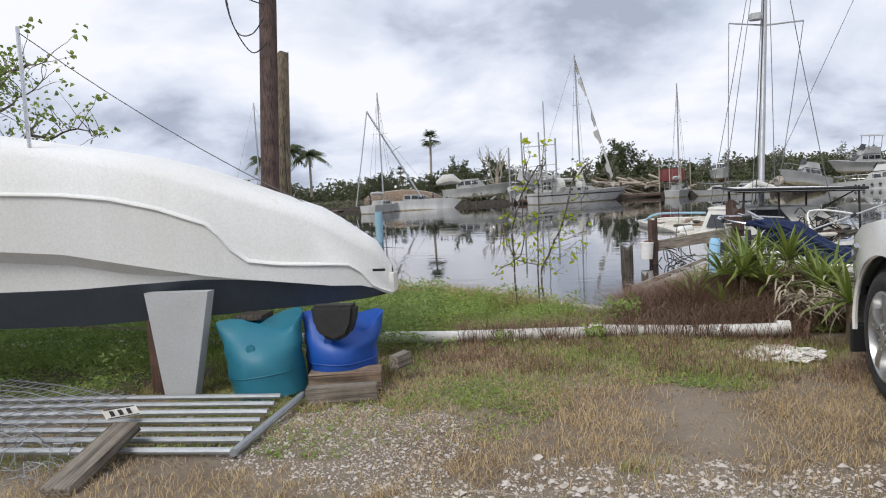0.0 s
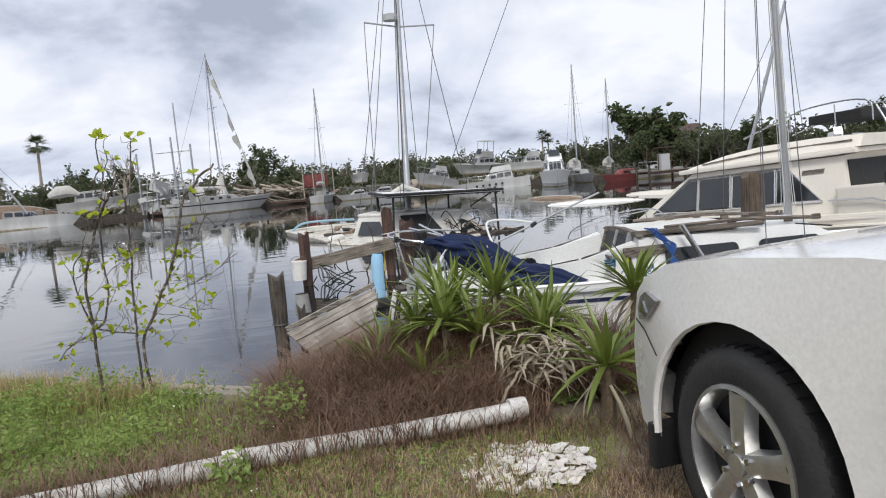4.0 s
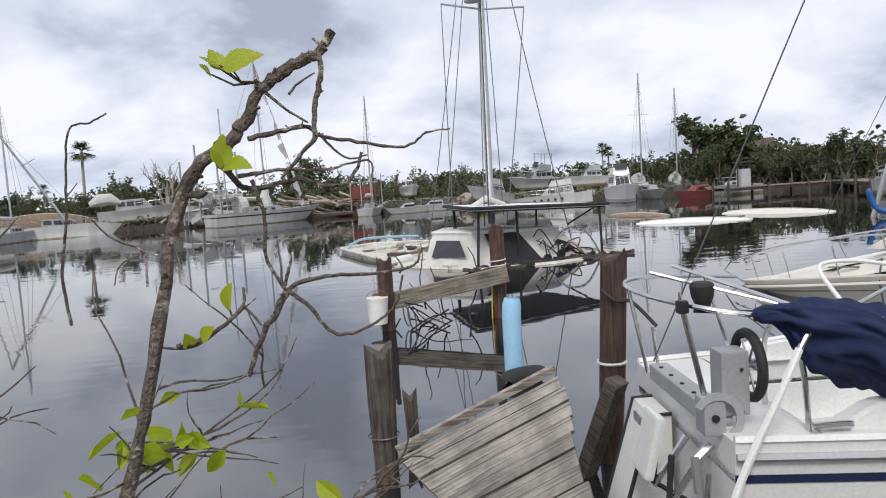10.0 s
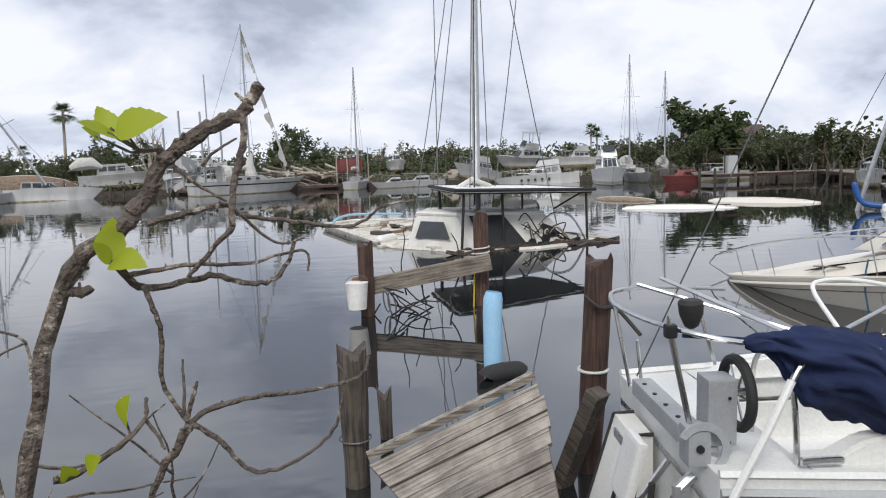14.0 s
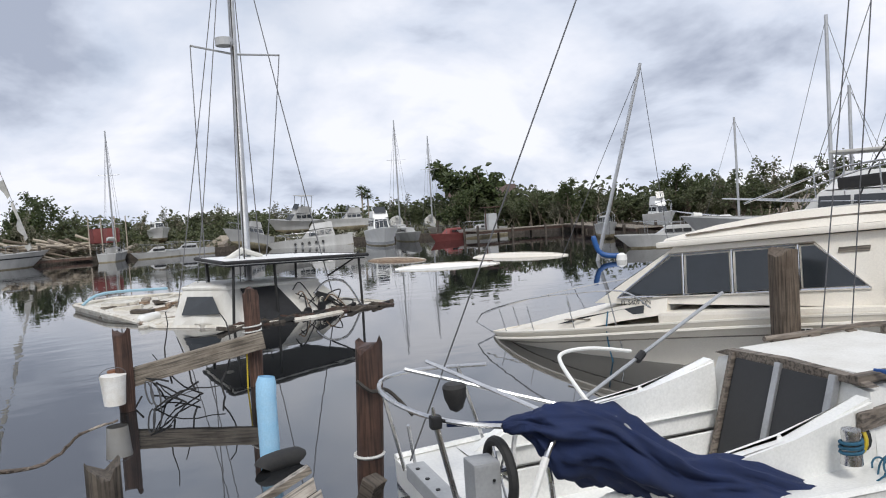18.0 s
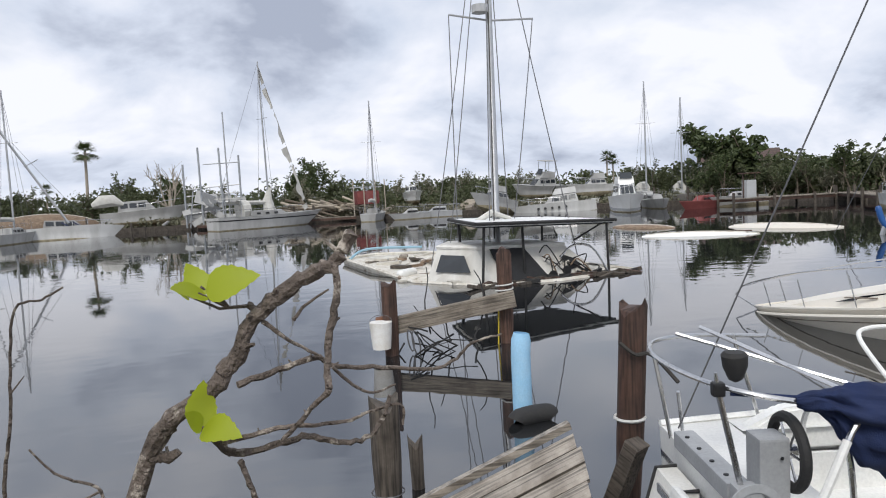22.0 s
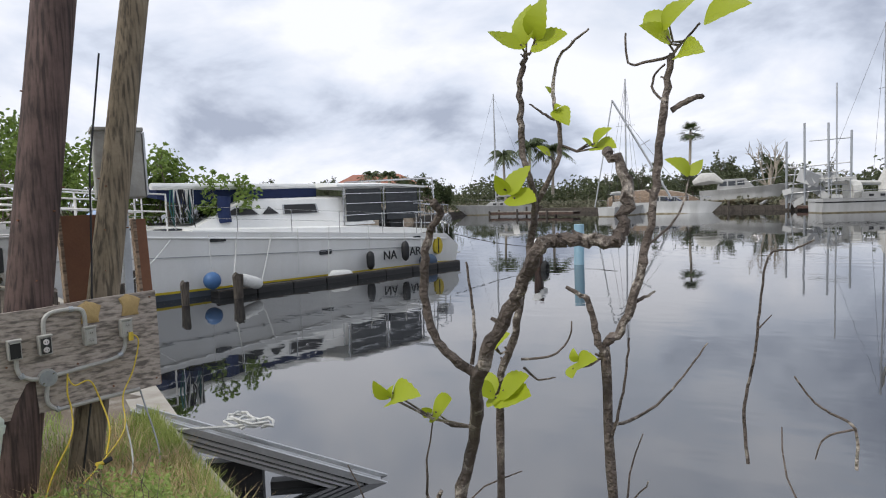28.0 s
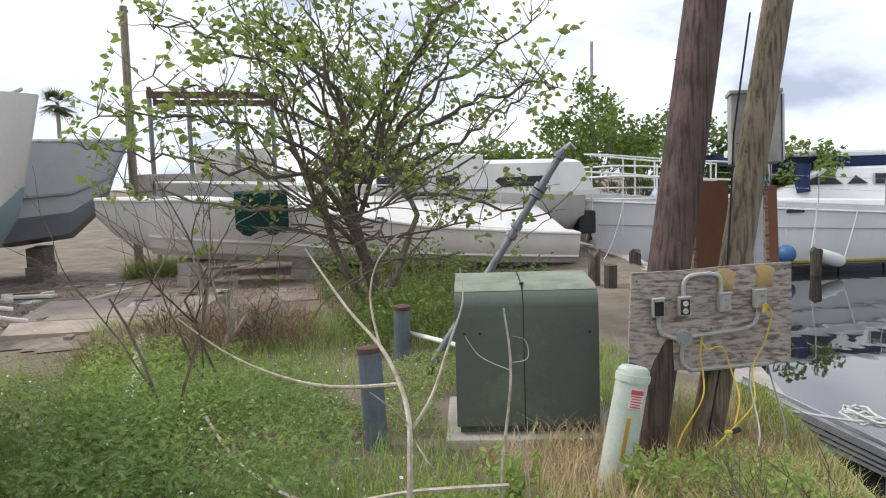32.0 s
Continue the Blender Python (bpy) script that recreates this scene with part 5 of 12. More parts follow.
    w = part("winch", tube([(2.0, -0.80, 1.2), (2.0, -0.80, 1.24), (2.0, -0.80, 1.30), (2.0, -0.8, 1.36), (2.0, -0.8, 1.38)], [0.055, 0.052, 0.04, 0.05, 0.046], 14), "steel", t, smooth=True)
    part("winch_rope", tube([(2.0 + 0.052 * math.cos(a), -0.8 + 0.052 * math.sin(a), 1.25 + 0.004 * a) for a in np.linspace(0, 20, 70)], 0.009, 5), "rope_blue", w)
    for k in range(4):
        loop = [(2.22 + 0.05 * k + (0.10 + 0.03 * math.sin(2.3 * a + k)) * math.cos(a), -0.86 + 0.07 * math.sin(a + 0.4 * k), 1.15 + 0.012 * k + 0.05 * math.sin(1.7 * a + k)) for a in np.linspace(0, 9.0, 40)]
        part("blue_line", tube(loop, 0.0055, 5), "rope_blue", t)
    for k in range(6):
        part("blue_sheet", tube(arc([(2.46 + 0.02 * k, -0.56 - 0.015 * k, 1.58), (2.55, -0.66 - 0.01 * k, 1.55 - 0.03 * (k % 3)), (2.62 + 0.02 * k, -0.73, 1.40), (2.72 - 0.015 * k, -0.80, 1.22), (2.82 + 0.03 * k, -0.87, 1.13)], 5), 0.009, 5), "sheet_blue", t)
    tk = part("tackle", tube([(2.80, -0.70, 1.60), (2.98, -0.78, 1.25), (3.05, -0.82, 1.02)], 0.03, 8), "steel", t, smooth=True)
    # stern rail
    rail = [(0.622, 0.683, 1.63), (0.2, 0.62, 1.67), (-0.08, 0.46, 1.69), (-0.20, 0.22, 1.70), (-0.225, -0.05, 1.70), (-0.19, -0.33, 1.70), (-0.10, -0.53, 1.69), (0.08, -0.62, 1.66), (0.34, -0.64, 1.62)]
    part("stern_rail", tube(arc(rail, 6), 0.0125, 8), "steel", t, smooth=True)
    part("rail_leg", tube([(-0.20, 0.15, 1.69), (0.03, 0.60, 1.03)], 0.011, 6), "steel", t)
    part("rail_leg", tube([(0.42, 0.66, 1.65), (0.58, 0.70, 1.15)], 0.011, 6), "steel", t)
    st_ = part("rail_leg", tube([(-0.15, -0.535, 1.76), (-0.144, -0.534, 1.70), (-0.017, -0.507, 1.14)], [0.006, 0.014, 0.014], 8), "steel", t, smooth=True)
    part("clamp", box(0.05, 0.05, 0.06, (-0.14, -0.533, 1.69), 0.012), "black", st_, "black rail clamp")
    part("foot_plate", box(0.09, 0.07, 0.03, (0.03, -0.51, 1.15), 0.008), "primer_grey", st_)
    part("crutch_bar", tube([(0.142, 0.415, 1.758), (0.42, -0.50, 1.64)], 0.012, 8), "steel", t, smooth=True)
    part("crutch_bar", tube([(0.02, 0.46, 1.72), (0.802, 0.006, 1.493)], 0.012, 8), "steel", t, smooth=True)
    part("white_tube", tube(arc([(-0.16, -0.86, 0.62), (0.0, -0.80, 0.98), (0.2, -0.745, 1.32), (0.31, -0.70, 1.50)], 6), 0.018, 8), "gelcoat", t, smooth=True)
    part("bent_tube", tube(arc([(0.30, -0.705, 1.48), (0.36, -0.685, 1.565), (0.46, -0.66, 1.60), (0.607, -0.626, 1.60), (0.74, -0.60, 1.585)], 6), 0.014, 8), "steel", t, smooth=True)
    part("hoop", tube(arc([(1.43, 0.27, 1.68), (1.15, 0.26, 1.735), (0.95, 0.235, 1.74), (0.895, 0.20, 1.70), (0.90, 0.05, 1.59), (0.93, -0.12, 1.46)], 6), 0.012, 8), "gelcoat", t, smooth=True)
    part("boat_hook", tube([(0.818, 0.009, 1.456), (2.281, 0.421, 1.95)], 0.012, 8), "alloy", t, smooth=True)
    part("hook_clip", tube([(1.40, 0.165, 1.645), (1.46, 0.185, 1.68)], 0.024, 8), "black", t)
    part("buoy", tube([(0.14, -0.03, 1.72), (0.14, -0.03, 1.705), (0.145, -0.026, 1.65), (0.15, -0.02, 1.585), (0.155, -0.02, 1.57)], [0.050, 0.064, 0.060, 0.036, 0.014], 14), "rubber", t, smooth=True)
    part("backstay_fitting", tube([(0.06, 0.50, 1.11), (-0.01, 0.36, 1.42)], 0.010, 6), "steel", t)
    # the grey transom bridge
    br_ = part("transom_bridge", box(0.11, 0.72, 0.09, (0.02, 0.02, 1.15), 0.012), "plastic_grey", t, "weathered grey transom bridge")
    for k in range(4):
        part("bolt", tube([(0.0, -0.25 + 0.17 * k, 1.195), (0.0, -0.25 + 0.17 * k, 1.202)], 0.012, 6), "black", br_)
    rp = part("rudder_head", prism([(-0.03, 1.0), (-0.14, 1.0), (-0.40, 0.15), (-0.03, 0.15)], 0.34, pose(0, 0.36, 0) @ pose(0, 0, 0, 90)), "gelcoat_old", t, "grubby white rudder head with a black edge")
    for yy in (0.02, 0.36):
        part("rubber_edge", tube([(-0.03, yy, 1.005), (-0.14, yy, 1.005), (-0.40, yy, 0.15)], 0.012, 6), "rubber", rp)
    part("strap_plate", box(0.02, 0.22, 0.05, (-0.16, 0.16, 0.93), 0.006), "steel", rp)
    # steering wheel and pedestal
    box_ = part("pedestal", box(0.13, 0.14, 0.30, (0.085, -0.49, 1.32), 0.012), "plastic_grey", t)
    part("motor_box", box(0.10, 0.12, 0.17, (-0.03, -0.54, 1.18), 0.012), "plastic_grey", box_)
    quad = [(0.12 * math.cos(a), 0.12 * math.sin(a)) for a in np.linspace(-0.9, 2.6, 22)] + [(0.085 * math.cos(a), 0.085 * math.sin(a)) for a in np.linspace(2.6, -0.9, 22)]
    part("gear_quadrant", prism(quad, 0.008, pose(-0.02, -0.60, 1.18, 90, 0, 0)), "plastic_grey", box_)
    part("gear_quadrant_hub", tube([(-0.03, -0.61, 1.18), (-0.03, -0.55, 1.18)], 0.018, 10), "black", box_)
    for zz in (1.19, 1.39):
        part("bolt", tube([(0.11, -0.572, zz), (0.11, -0.568, zz)], 0.008, 6), "black", box_)
    wh = part("wheel_rim", tube([(0.17, -0.50 + 0.15 * math.cos(a), 1.39 + 0.15 * math.sin(a)) for a in np.linspace(0, 2 * math.pi, 30)], 0.024, 8), "rubber", t, "black rimmed steering wheel", smooth=True)
    for k in range(6):
        a = math.pi * k / 3
        part("wheel_spoke", tube([(0.17, -0.50, 1.39), (0.17, -0.50 + 0.145 * math.cos(a), 1.39 + 0.145 * math.sin(a))], 0.006, 5), "steel", wh)
    part("wheel_hub", tube([(0.12, -0.50, 1.39), (0.20, -0.50, 1.39)], 0.03, 10), "steel", wh)
    part("guard_hoop", tube(arc([(0.36, -0.25, 1.05), (0.35, -0.28, 1.44), (0.34, -0.46, 1.57), (0.36, -0.62, 1.42), (0.38, -0.64, 1.0)], 6), 0.013, 6), "steel", t)
    # transom gear
    b = box(0.05, 0.22, 0.32, (0, 0, 0), 0.02)
    bmesh.ops.transform(b, matrix=pose(-0.24, -0.26, 0.96, 0, 14, 0), verts=b.verts[:])
    mb = part("motor_bracket", b, "gelcoat", t, "white outboard motor bracket board")
    for y in (-0.42, -0.18):
        part("bracket_arm", tube([(-0.02, y, 0.60), (-0.2, y, 0.72), (-0.18, y, 0.95)], 0.016, 6), "rubber", t)
        part("bracket_arm", tube([(-0.02, y, 0.95), (-0.2, y, 0.70)], 0.018, 6), "steel", t)
    for a_, b_ in (((-0.02, -0.50, 1.02), (-0.10, -0.52, 0.96)), ((-0.10, -0.52, 0.98), (-0.09, -0.53, 0.78)), ((-0.09, -0.53, 0.80), (-0.17, -0.50, 0.60))):
        part("hinge_link", tube([a_, b_], 0.024, 6), "alloy", t)
    part("ladder", tube([(-0.05, -0.55, 0.9), (-0.12, -0.55, 0.15)], 0.014, 6), "steel", t)
    part("cleat", box(0.18, 0.03, 0.03, (0.45, -0.70, 1.15), 0.01), "steel", t)
    part("blue_dock_line", tube([(1.1, -0.86, 1.14), (1.1, -1.0, 1.10), (1.1, -1.0, 0.5), (1.1, -0.97, 0.1)], 0.011, 5), "rope_blue", t)
    # rig
    rig(t, 4.35, 1.45, 9.0, 0.042, (0.5,), [(6.8, 0, 1.1), (4.0, 0.95, 1.0), (4.0, -0.95, 1.0), (3.6, 0.9, 1.0), (3.6, -0.9, 1.0), (4.5, 0.85, 1.0), (0.0, 0.4, 1.2)], wire_r=0.005, lean=(-0.04, 0.0))
    for k in range(5):
        a = 1.2 * k
        ca, sa = math.cos(a), math.sin(a)
        part("halyard", tube(arc([(4.24 + 0.055 * ca, 0.055 * sa, 4.2), (4.305 + 0.06 * ca, 0.06 * sa, 2.6), (4.35 + 0.07 * ca, 0.07 * sa, 1.8), (4.35 + 0.10 * ca, 0.10 * sa, 1.56)], 4), 0.005, 5), "rope_white", t)
    # navy canvas bundle draped from the rail into the cockpit
    rings = []
    path = arc([(0.14, -0.635, 1.66), (0.26, -0.63, 1.65), (0.40, -0.60, 1.62), (0.715, -0.61, 1.50), (1.058, -0.60, 1.28), (1.374, -0.64, 1.14), (1.752, -0.70, 1.02), (2.05, -0.76, 0.97), (2.30, -0.82, 0.90)], 20)
    for i, p in enumerate(path):
        u = i / (len(path) - 1)
        r = float(np.interp(u, (0, 0.10, 0.20, 0.30, 0.42, 0.9, 1.0), (0.014, 0.035, 0.075, 0.12, 0.15, 0.14, 0.06)))
        p = p + Vector((0, 0, 0.022 * math.sin(21 * u) * min(1, 4 * u)))
        ring = []
        for k in range(64):
            a = 2 * math.pi * k / 64
            ca, sa = math.cos(a), math.sin(a)
            lump = noise.noise(Vector((1.3 * ca, 1.3 * sa, 9.0 * u)))
            fold = 1.0 - 2.4 * abs(noise.noise(Vector((2.2 * ca + 3.0 * u, 2.2 * sa - 4.0 * u, 5.0 * u + 4.0))))
            fine = 1.0 - 2.4 * abs(noise.noise(Vector((4.5 * ca - 6.0 * u, 4.5 * sa + 5.0 * u, 8.0 * u))))
            rr = r * (0.88 + 0.50 * lump + 0.34 * fold + 0.13 * fine)
            ring.append(p + Vector((0.45 * rr * ca, rr * 0.95 * ca, rr * sa * (0.75 if sa > 0 else 1.6))))
        rings.append(ring)
    part("canvas", loft(rings), "navy", t, "crumpled navy blue canvas cover").data.shade_smooth()
    for cx, cy, cz, rr in ((0.76, -0.61, 1.47, 0.10),):
        part("canvas_strap", tube([(cx + 0.02 * math.sin(a), cy + rr * math.cos(a), cz + rr * math.sin(a) * (0.85 if math.sin(a) > 0 else 1.4)) for a in np.linspace(0.2, 2.6, 12)], 0.006, 5), "plastic_grey", t)
    part("canvas_batten", tube([(-0.09, -0.54, 1.67), (0.30, -0.62, 1.645)], 0.011, 6), "navy", t)
    return t


build_moored_sailboat()


# ---- cream motor yacht ----
def build_cream_yacht():
    ax = math.degrees(math.atan2(0.954, -0.30))
    L = 9.3
    stern = Vector((11.18, 10.90))
    t = thing("cream_yacht", pose(stern.x, stern.y, W - 0.01, 0, 4.0, ax) @ Matrix.Scale(0.9, 4), "cream cabin cruiser with tinted windows lying low in the water", "motor yacht")
    R = hull_parts(t, L, 3.0, 1.12, 0.4, "cream", "bottom_scum", "cream", stern=0.9, rise=-0.55, rake=0.06, full=0.5, flare=0.25, boot=0.12, n=24)
    S = 1          # +y in the boat's frame is the flank that faces the quay
    for s in (1, -1):
        part("rub_rail", tube([(r[-1][0], s * (r[-1][1] + 0.01), r[-1][2] - 0.10) for r in R], 0.028, 6), "cream", t, smooth=True)
        part("dark_line", tube([(r[-2][0] * 0.4 + r[-1][0] * 0.6, s * (r[-2][1] * 0.4 + r[-1][1] * 0.6 + 0.006), r[-2][2] * 0.4 + r[-1][2] * 0.6) for r in R[:-2]], 0.010, 5), "timber", t)
    # raised foredeck
    rd = []
    for x, w, z in ((8.9, 0.10, 0.76), (8.0, 0.62, 0.96), (7.0, 0.98, 1.14), (6.0, 1.14, 1.32), (5.2, 1.2, 1.42)):
        rd.append([Vector((x, -w - 0.12, z - 0.24)), Vector((x, -w, z)), Vector((x, 0, z + 0.07)), Vector((x, w, z)), Vector((x, w + 0.12, z - 0.24))])
    part("foredeck", loft(rd, False, True), "cream", t, smooth=True)
    for s in (1, -1):
        pane(t, "fore_window", [(7.4, s * 0.94, 1.0), (5.6, s * 1.26, 1.20), (5.6, s * 1.22, 1.32), (6.9, s * 1.02, 1.12)], "dark_glass", 0.012, (0, s, 0))
    # side decks and house
    part("side_deck", box(5.4, 2.85, 0.24, (2.6, 0, 1.10), 0.05), "cream", t)
    part("cockpit_floor", box(1.9, 2.2, 0.04, (1.0, 0, 1.24)), "gelcoat_old", t)
    for s in (1, -1):
        part("cockpit_side", box(2.1, 0.12, 0.5, (1.05, s * 1.32, 1.42), 0.04), "cream", t)
    part("transom_wall", box(0.12, 2.6, 0.5, (0.05, 0, 1.42), 0.04), "cream", t)
    sec = [(2.0, 1.18), (2.05, 2.18), (5.05, 2.20), (6.5, 1.38)]
    rr = []
    for u in (-1, -0.93, 0, 0.93, 1):
        rr.append([Vector((x, u * (1.28 - 0.20 * max(0.0, (z - 1.2)) - 0.06 * max(0, x - 5)), z + 0.05 * (1 - u * u) * (z > 2))) for x, z in sec])
    part("house", loft(rr, False, True), "cream", t, smooth=True)
    y = lambda x, z, s: s * (1.28 - 0.20 * max(0.0, (z - 1.2)) - 0.06 * max(0, x - 5) + 0.006)
    for s in (1, -1):
        for poly in ([(6.0, 1.48), (5.1, 2.05), (4.95, 2.05), (4.95, 1.48)], [(4.86, 1.48), (4.86, 2.05), (4.22, 2.05), (4.22, 1.48)], [(4.12, 1.48), (4.12, 2.05), (3.3, 2.05), (3.3, 1.48)], [(3.22, 1.48), (3.22, 2.05), (3.05, 2.05), (2.45, 1.48)]):
            pane(t, "side_window", [(x, y(x, z, s), z) for x, z in poly], "tint", 0.012, (0, s, 0))
        part("window_frame", tube([Vector((x, y(x, z, s) + s * 0.014, z)) for x, z in ((6.05, 1.45), (5.12, 2.09), (3.05, 2.09), (2.4, 1.45), (6.05, 1.45))], 0.020, 5), "chrome", t)
        for x in (4.91, 4.17, 3.26):
            part("window_bar", tube([Vector((x, y(x, 1.45, s) + s * 0.014, 1.45)), Vector((x, y(x, 2.09, s) + s * 0.014, 2.09))], 0.016, 5), "chrome", t)
        for k in range(4):
            x0 = 2.75 - 0.14 * k
            pane(t, "side_louvre", [(x0, y(x0, 2.0, s), 2.0 - 0.16 * k), (x0 - 0.38, y(x0, 2.0, s), 2.0 - 0.16 * k), (x0 - 0.36, y(x0, 1.93, s), 1.93 - 0.16 * k), (x0 + 0.02, y(x0, 1.93, s), 1.93 - 0.16 * k)], "timber", 0.01, (0, s, 0))
        for cx in (1.4, 3.3):
            v = part("hull_vent", box(0.40, 0.03, 0.10, (cx, s * 1.49, 0.92), 0.01), "gelcoat_old", t)
            for k in range(5):
                part("vent_slot", box(0.055, 0.03, 0.07, (cx - 0.15 + 0.075 * k, s * 1.50, 0.92)), "black", v)
        part("fender_cup", box(0.5, 0.03, 0.02, (6.9, s * 1.1, 1.1), 0.005), "timber", t)
    for u0, u1 in ((-0.95, -0.35), (-0.32, 0.32), (0.35, 0.95)):
        pane(t, "front_window", [(6.32, u0 * 1.12, 1.5), (6.32, u1 * 1.12, 1.5), (5.2, u1 * 1.05, 2.12), (5.2, u0 * 1.05, 2.12)], "tint", 0.012, (1, 0, 1))
    # overhanging roof and flybridge
    part("roof", box(3.5, 2.4, 0.09, (3.55, 0, 2.25), 0.04), "cream", t, smooth=True)
    fb = []
    for x, w, z in ((1.75, 1.0, 2.50), (2.6, 1.02, 2.54), (3.6, 0.98, 2.54), (4.4, 0.9, 2.47), (5.3, 0.78, 2.33)):
        fb.append([Vector((x, -w - 0.12, 2.30)), Vector((x, -w, z)), Vector((x, w, z)), Vector((x, w + 0.12, 2.30))])
    part("flybridge", loft(fb, False, True), "cream", t, smooth=True)
    for s in (1, -1):
        part("fly_stripe", tube([(1.9, s * 1.08, 2.42), (3.6, s * 1.06, 2.43), (4.9, s * 0.94, 2.36)], 0.016, 5), "timber", t)
        part("fly_rail", tube(arc([(1.6, s * 0.95, 2.70), (1.7, s * 0.95, 3.05), (2.6, s * 0.95, 3.08), (3.4, s * 0.9, 2.9), (4.0, s * 0.85, 2.74)], 5), 0.014, 6), "steel", t)
        for x in (2.2, 3.0):
            part("rail_post", tube([(x, s * 0.96, 2.7), (x, s * 0.95, 3.06)], 0.012, 5), "steel", t)
    part("fly_screen", box(0.9, 1.6, 0.16, (2.3, 0, 2.86), 0.03), "rubber", t)
    part("ladder_rail", tube(arc([(1.3, 0.95, 1.7), (1.35, 0.9, 2.4), (1.6, 0.8, 2.95)], 5), 0.016, 6), "steel", t)
    part("ladder_rail", tube(arc([(1.3, 0.65, 1.7), (1.35, 0.62, 2.4), (1.6, 0.55, 2.95)], 5), 0.016, 6), "steel", t)
    for k in range(4):
        part("ladder_step", tube([(1.32 + 0.02 * k, 0.95, 1.75 + 0.25 * k), (1.32 + 0.02 * k, 0.64, 1.75 + 0.25 * k)], 0.014, 5), "steel", t)
    pane(t, "aft_door", [(2.02, -0.9, 1.25), (2.02, 1.0, 1.25), (2.04, 1.0, 2.1), (2.04, -0.9, 2.1)], "black", 0.02, (-1, 0, 0))
    # bow rail
    for s in (1, -1):
        pts = arc([(9.75, s * 0.05, 1.12), (9.3, s * 0.24, 1.24), (8.2, s * 0.72, 1.44), (7.0, s * 1.15, 1.56), (5.9, s * 1.36, 1.58), (5.4, s * 1.42, 1.30)], 5)
        part("bow_rail", tube(pts, 0.014, 6), "steel", t, smooth=True)
        for x, w in ((9.0, 0.22), (8.0, 0.72), (6.9, 1.1), (6.0, 1.3)):
            part("rail_post", tube([(x + 0.15, s * (w + 0.02), 1.22 + 0.11 * (9 - x)), (x, s * (w + 0.02), 0.6)], 0.011, 5), "steel", t)
    part("pulpit", tube([(9.75, 0.05, 1.12), (9.95, 0.0, 0.95), (9.5, 0, 0.70)], 0.016, 6), "steel", t)
    part("anchor_hole", tube([(8.75, 0.26, 0.50), (8.78, 0.36, 0.50)], [0.10, 0.10], 12), "black", t)
    part("stern_rail", tube(arc([(0.0, 1.2, 1.66), (0.0, 1.25, 1.9), (0.4, 1.35, 1.95), (1.2, 1.38, 1.9), (1.3, 1.38, 1.66)], 5), 0.018, 6), "black", t)
    part("side_rail", tube([(0.3, 1.44, 1.05), (1.5, 1.44, 1.45), (2.2, 1.44, 1.46)], 0.014, 5), "steel", t)
    part("blue_line", tube(arc([(6.2, 1.30, 1.25), (6.2, 1.42, 0.9), (6.15, 1.40, 0.4), (6.1, 1.36, 0.1)], 4), 0.013, 5), "rope_blue", t)
    lettering("hull_number", "FL 5409 ON", 0.10, Matrix(((-1, 0, 0, 5.98), (0, 0, 1, 1.235), (0, 1, 0, 1.34), (0, 0, 0, 1))) @ pose(0, 0, 0), "black", t)
    return t


build_cream_yacht()


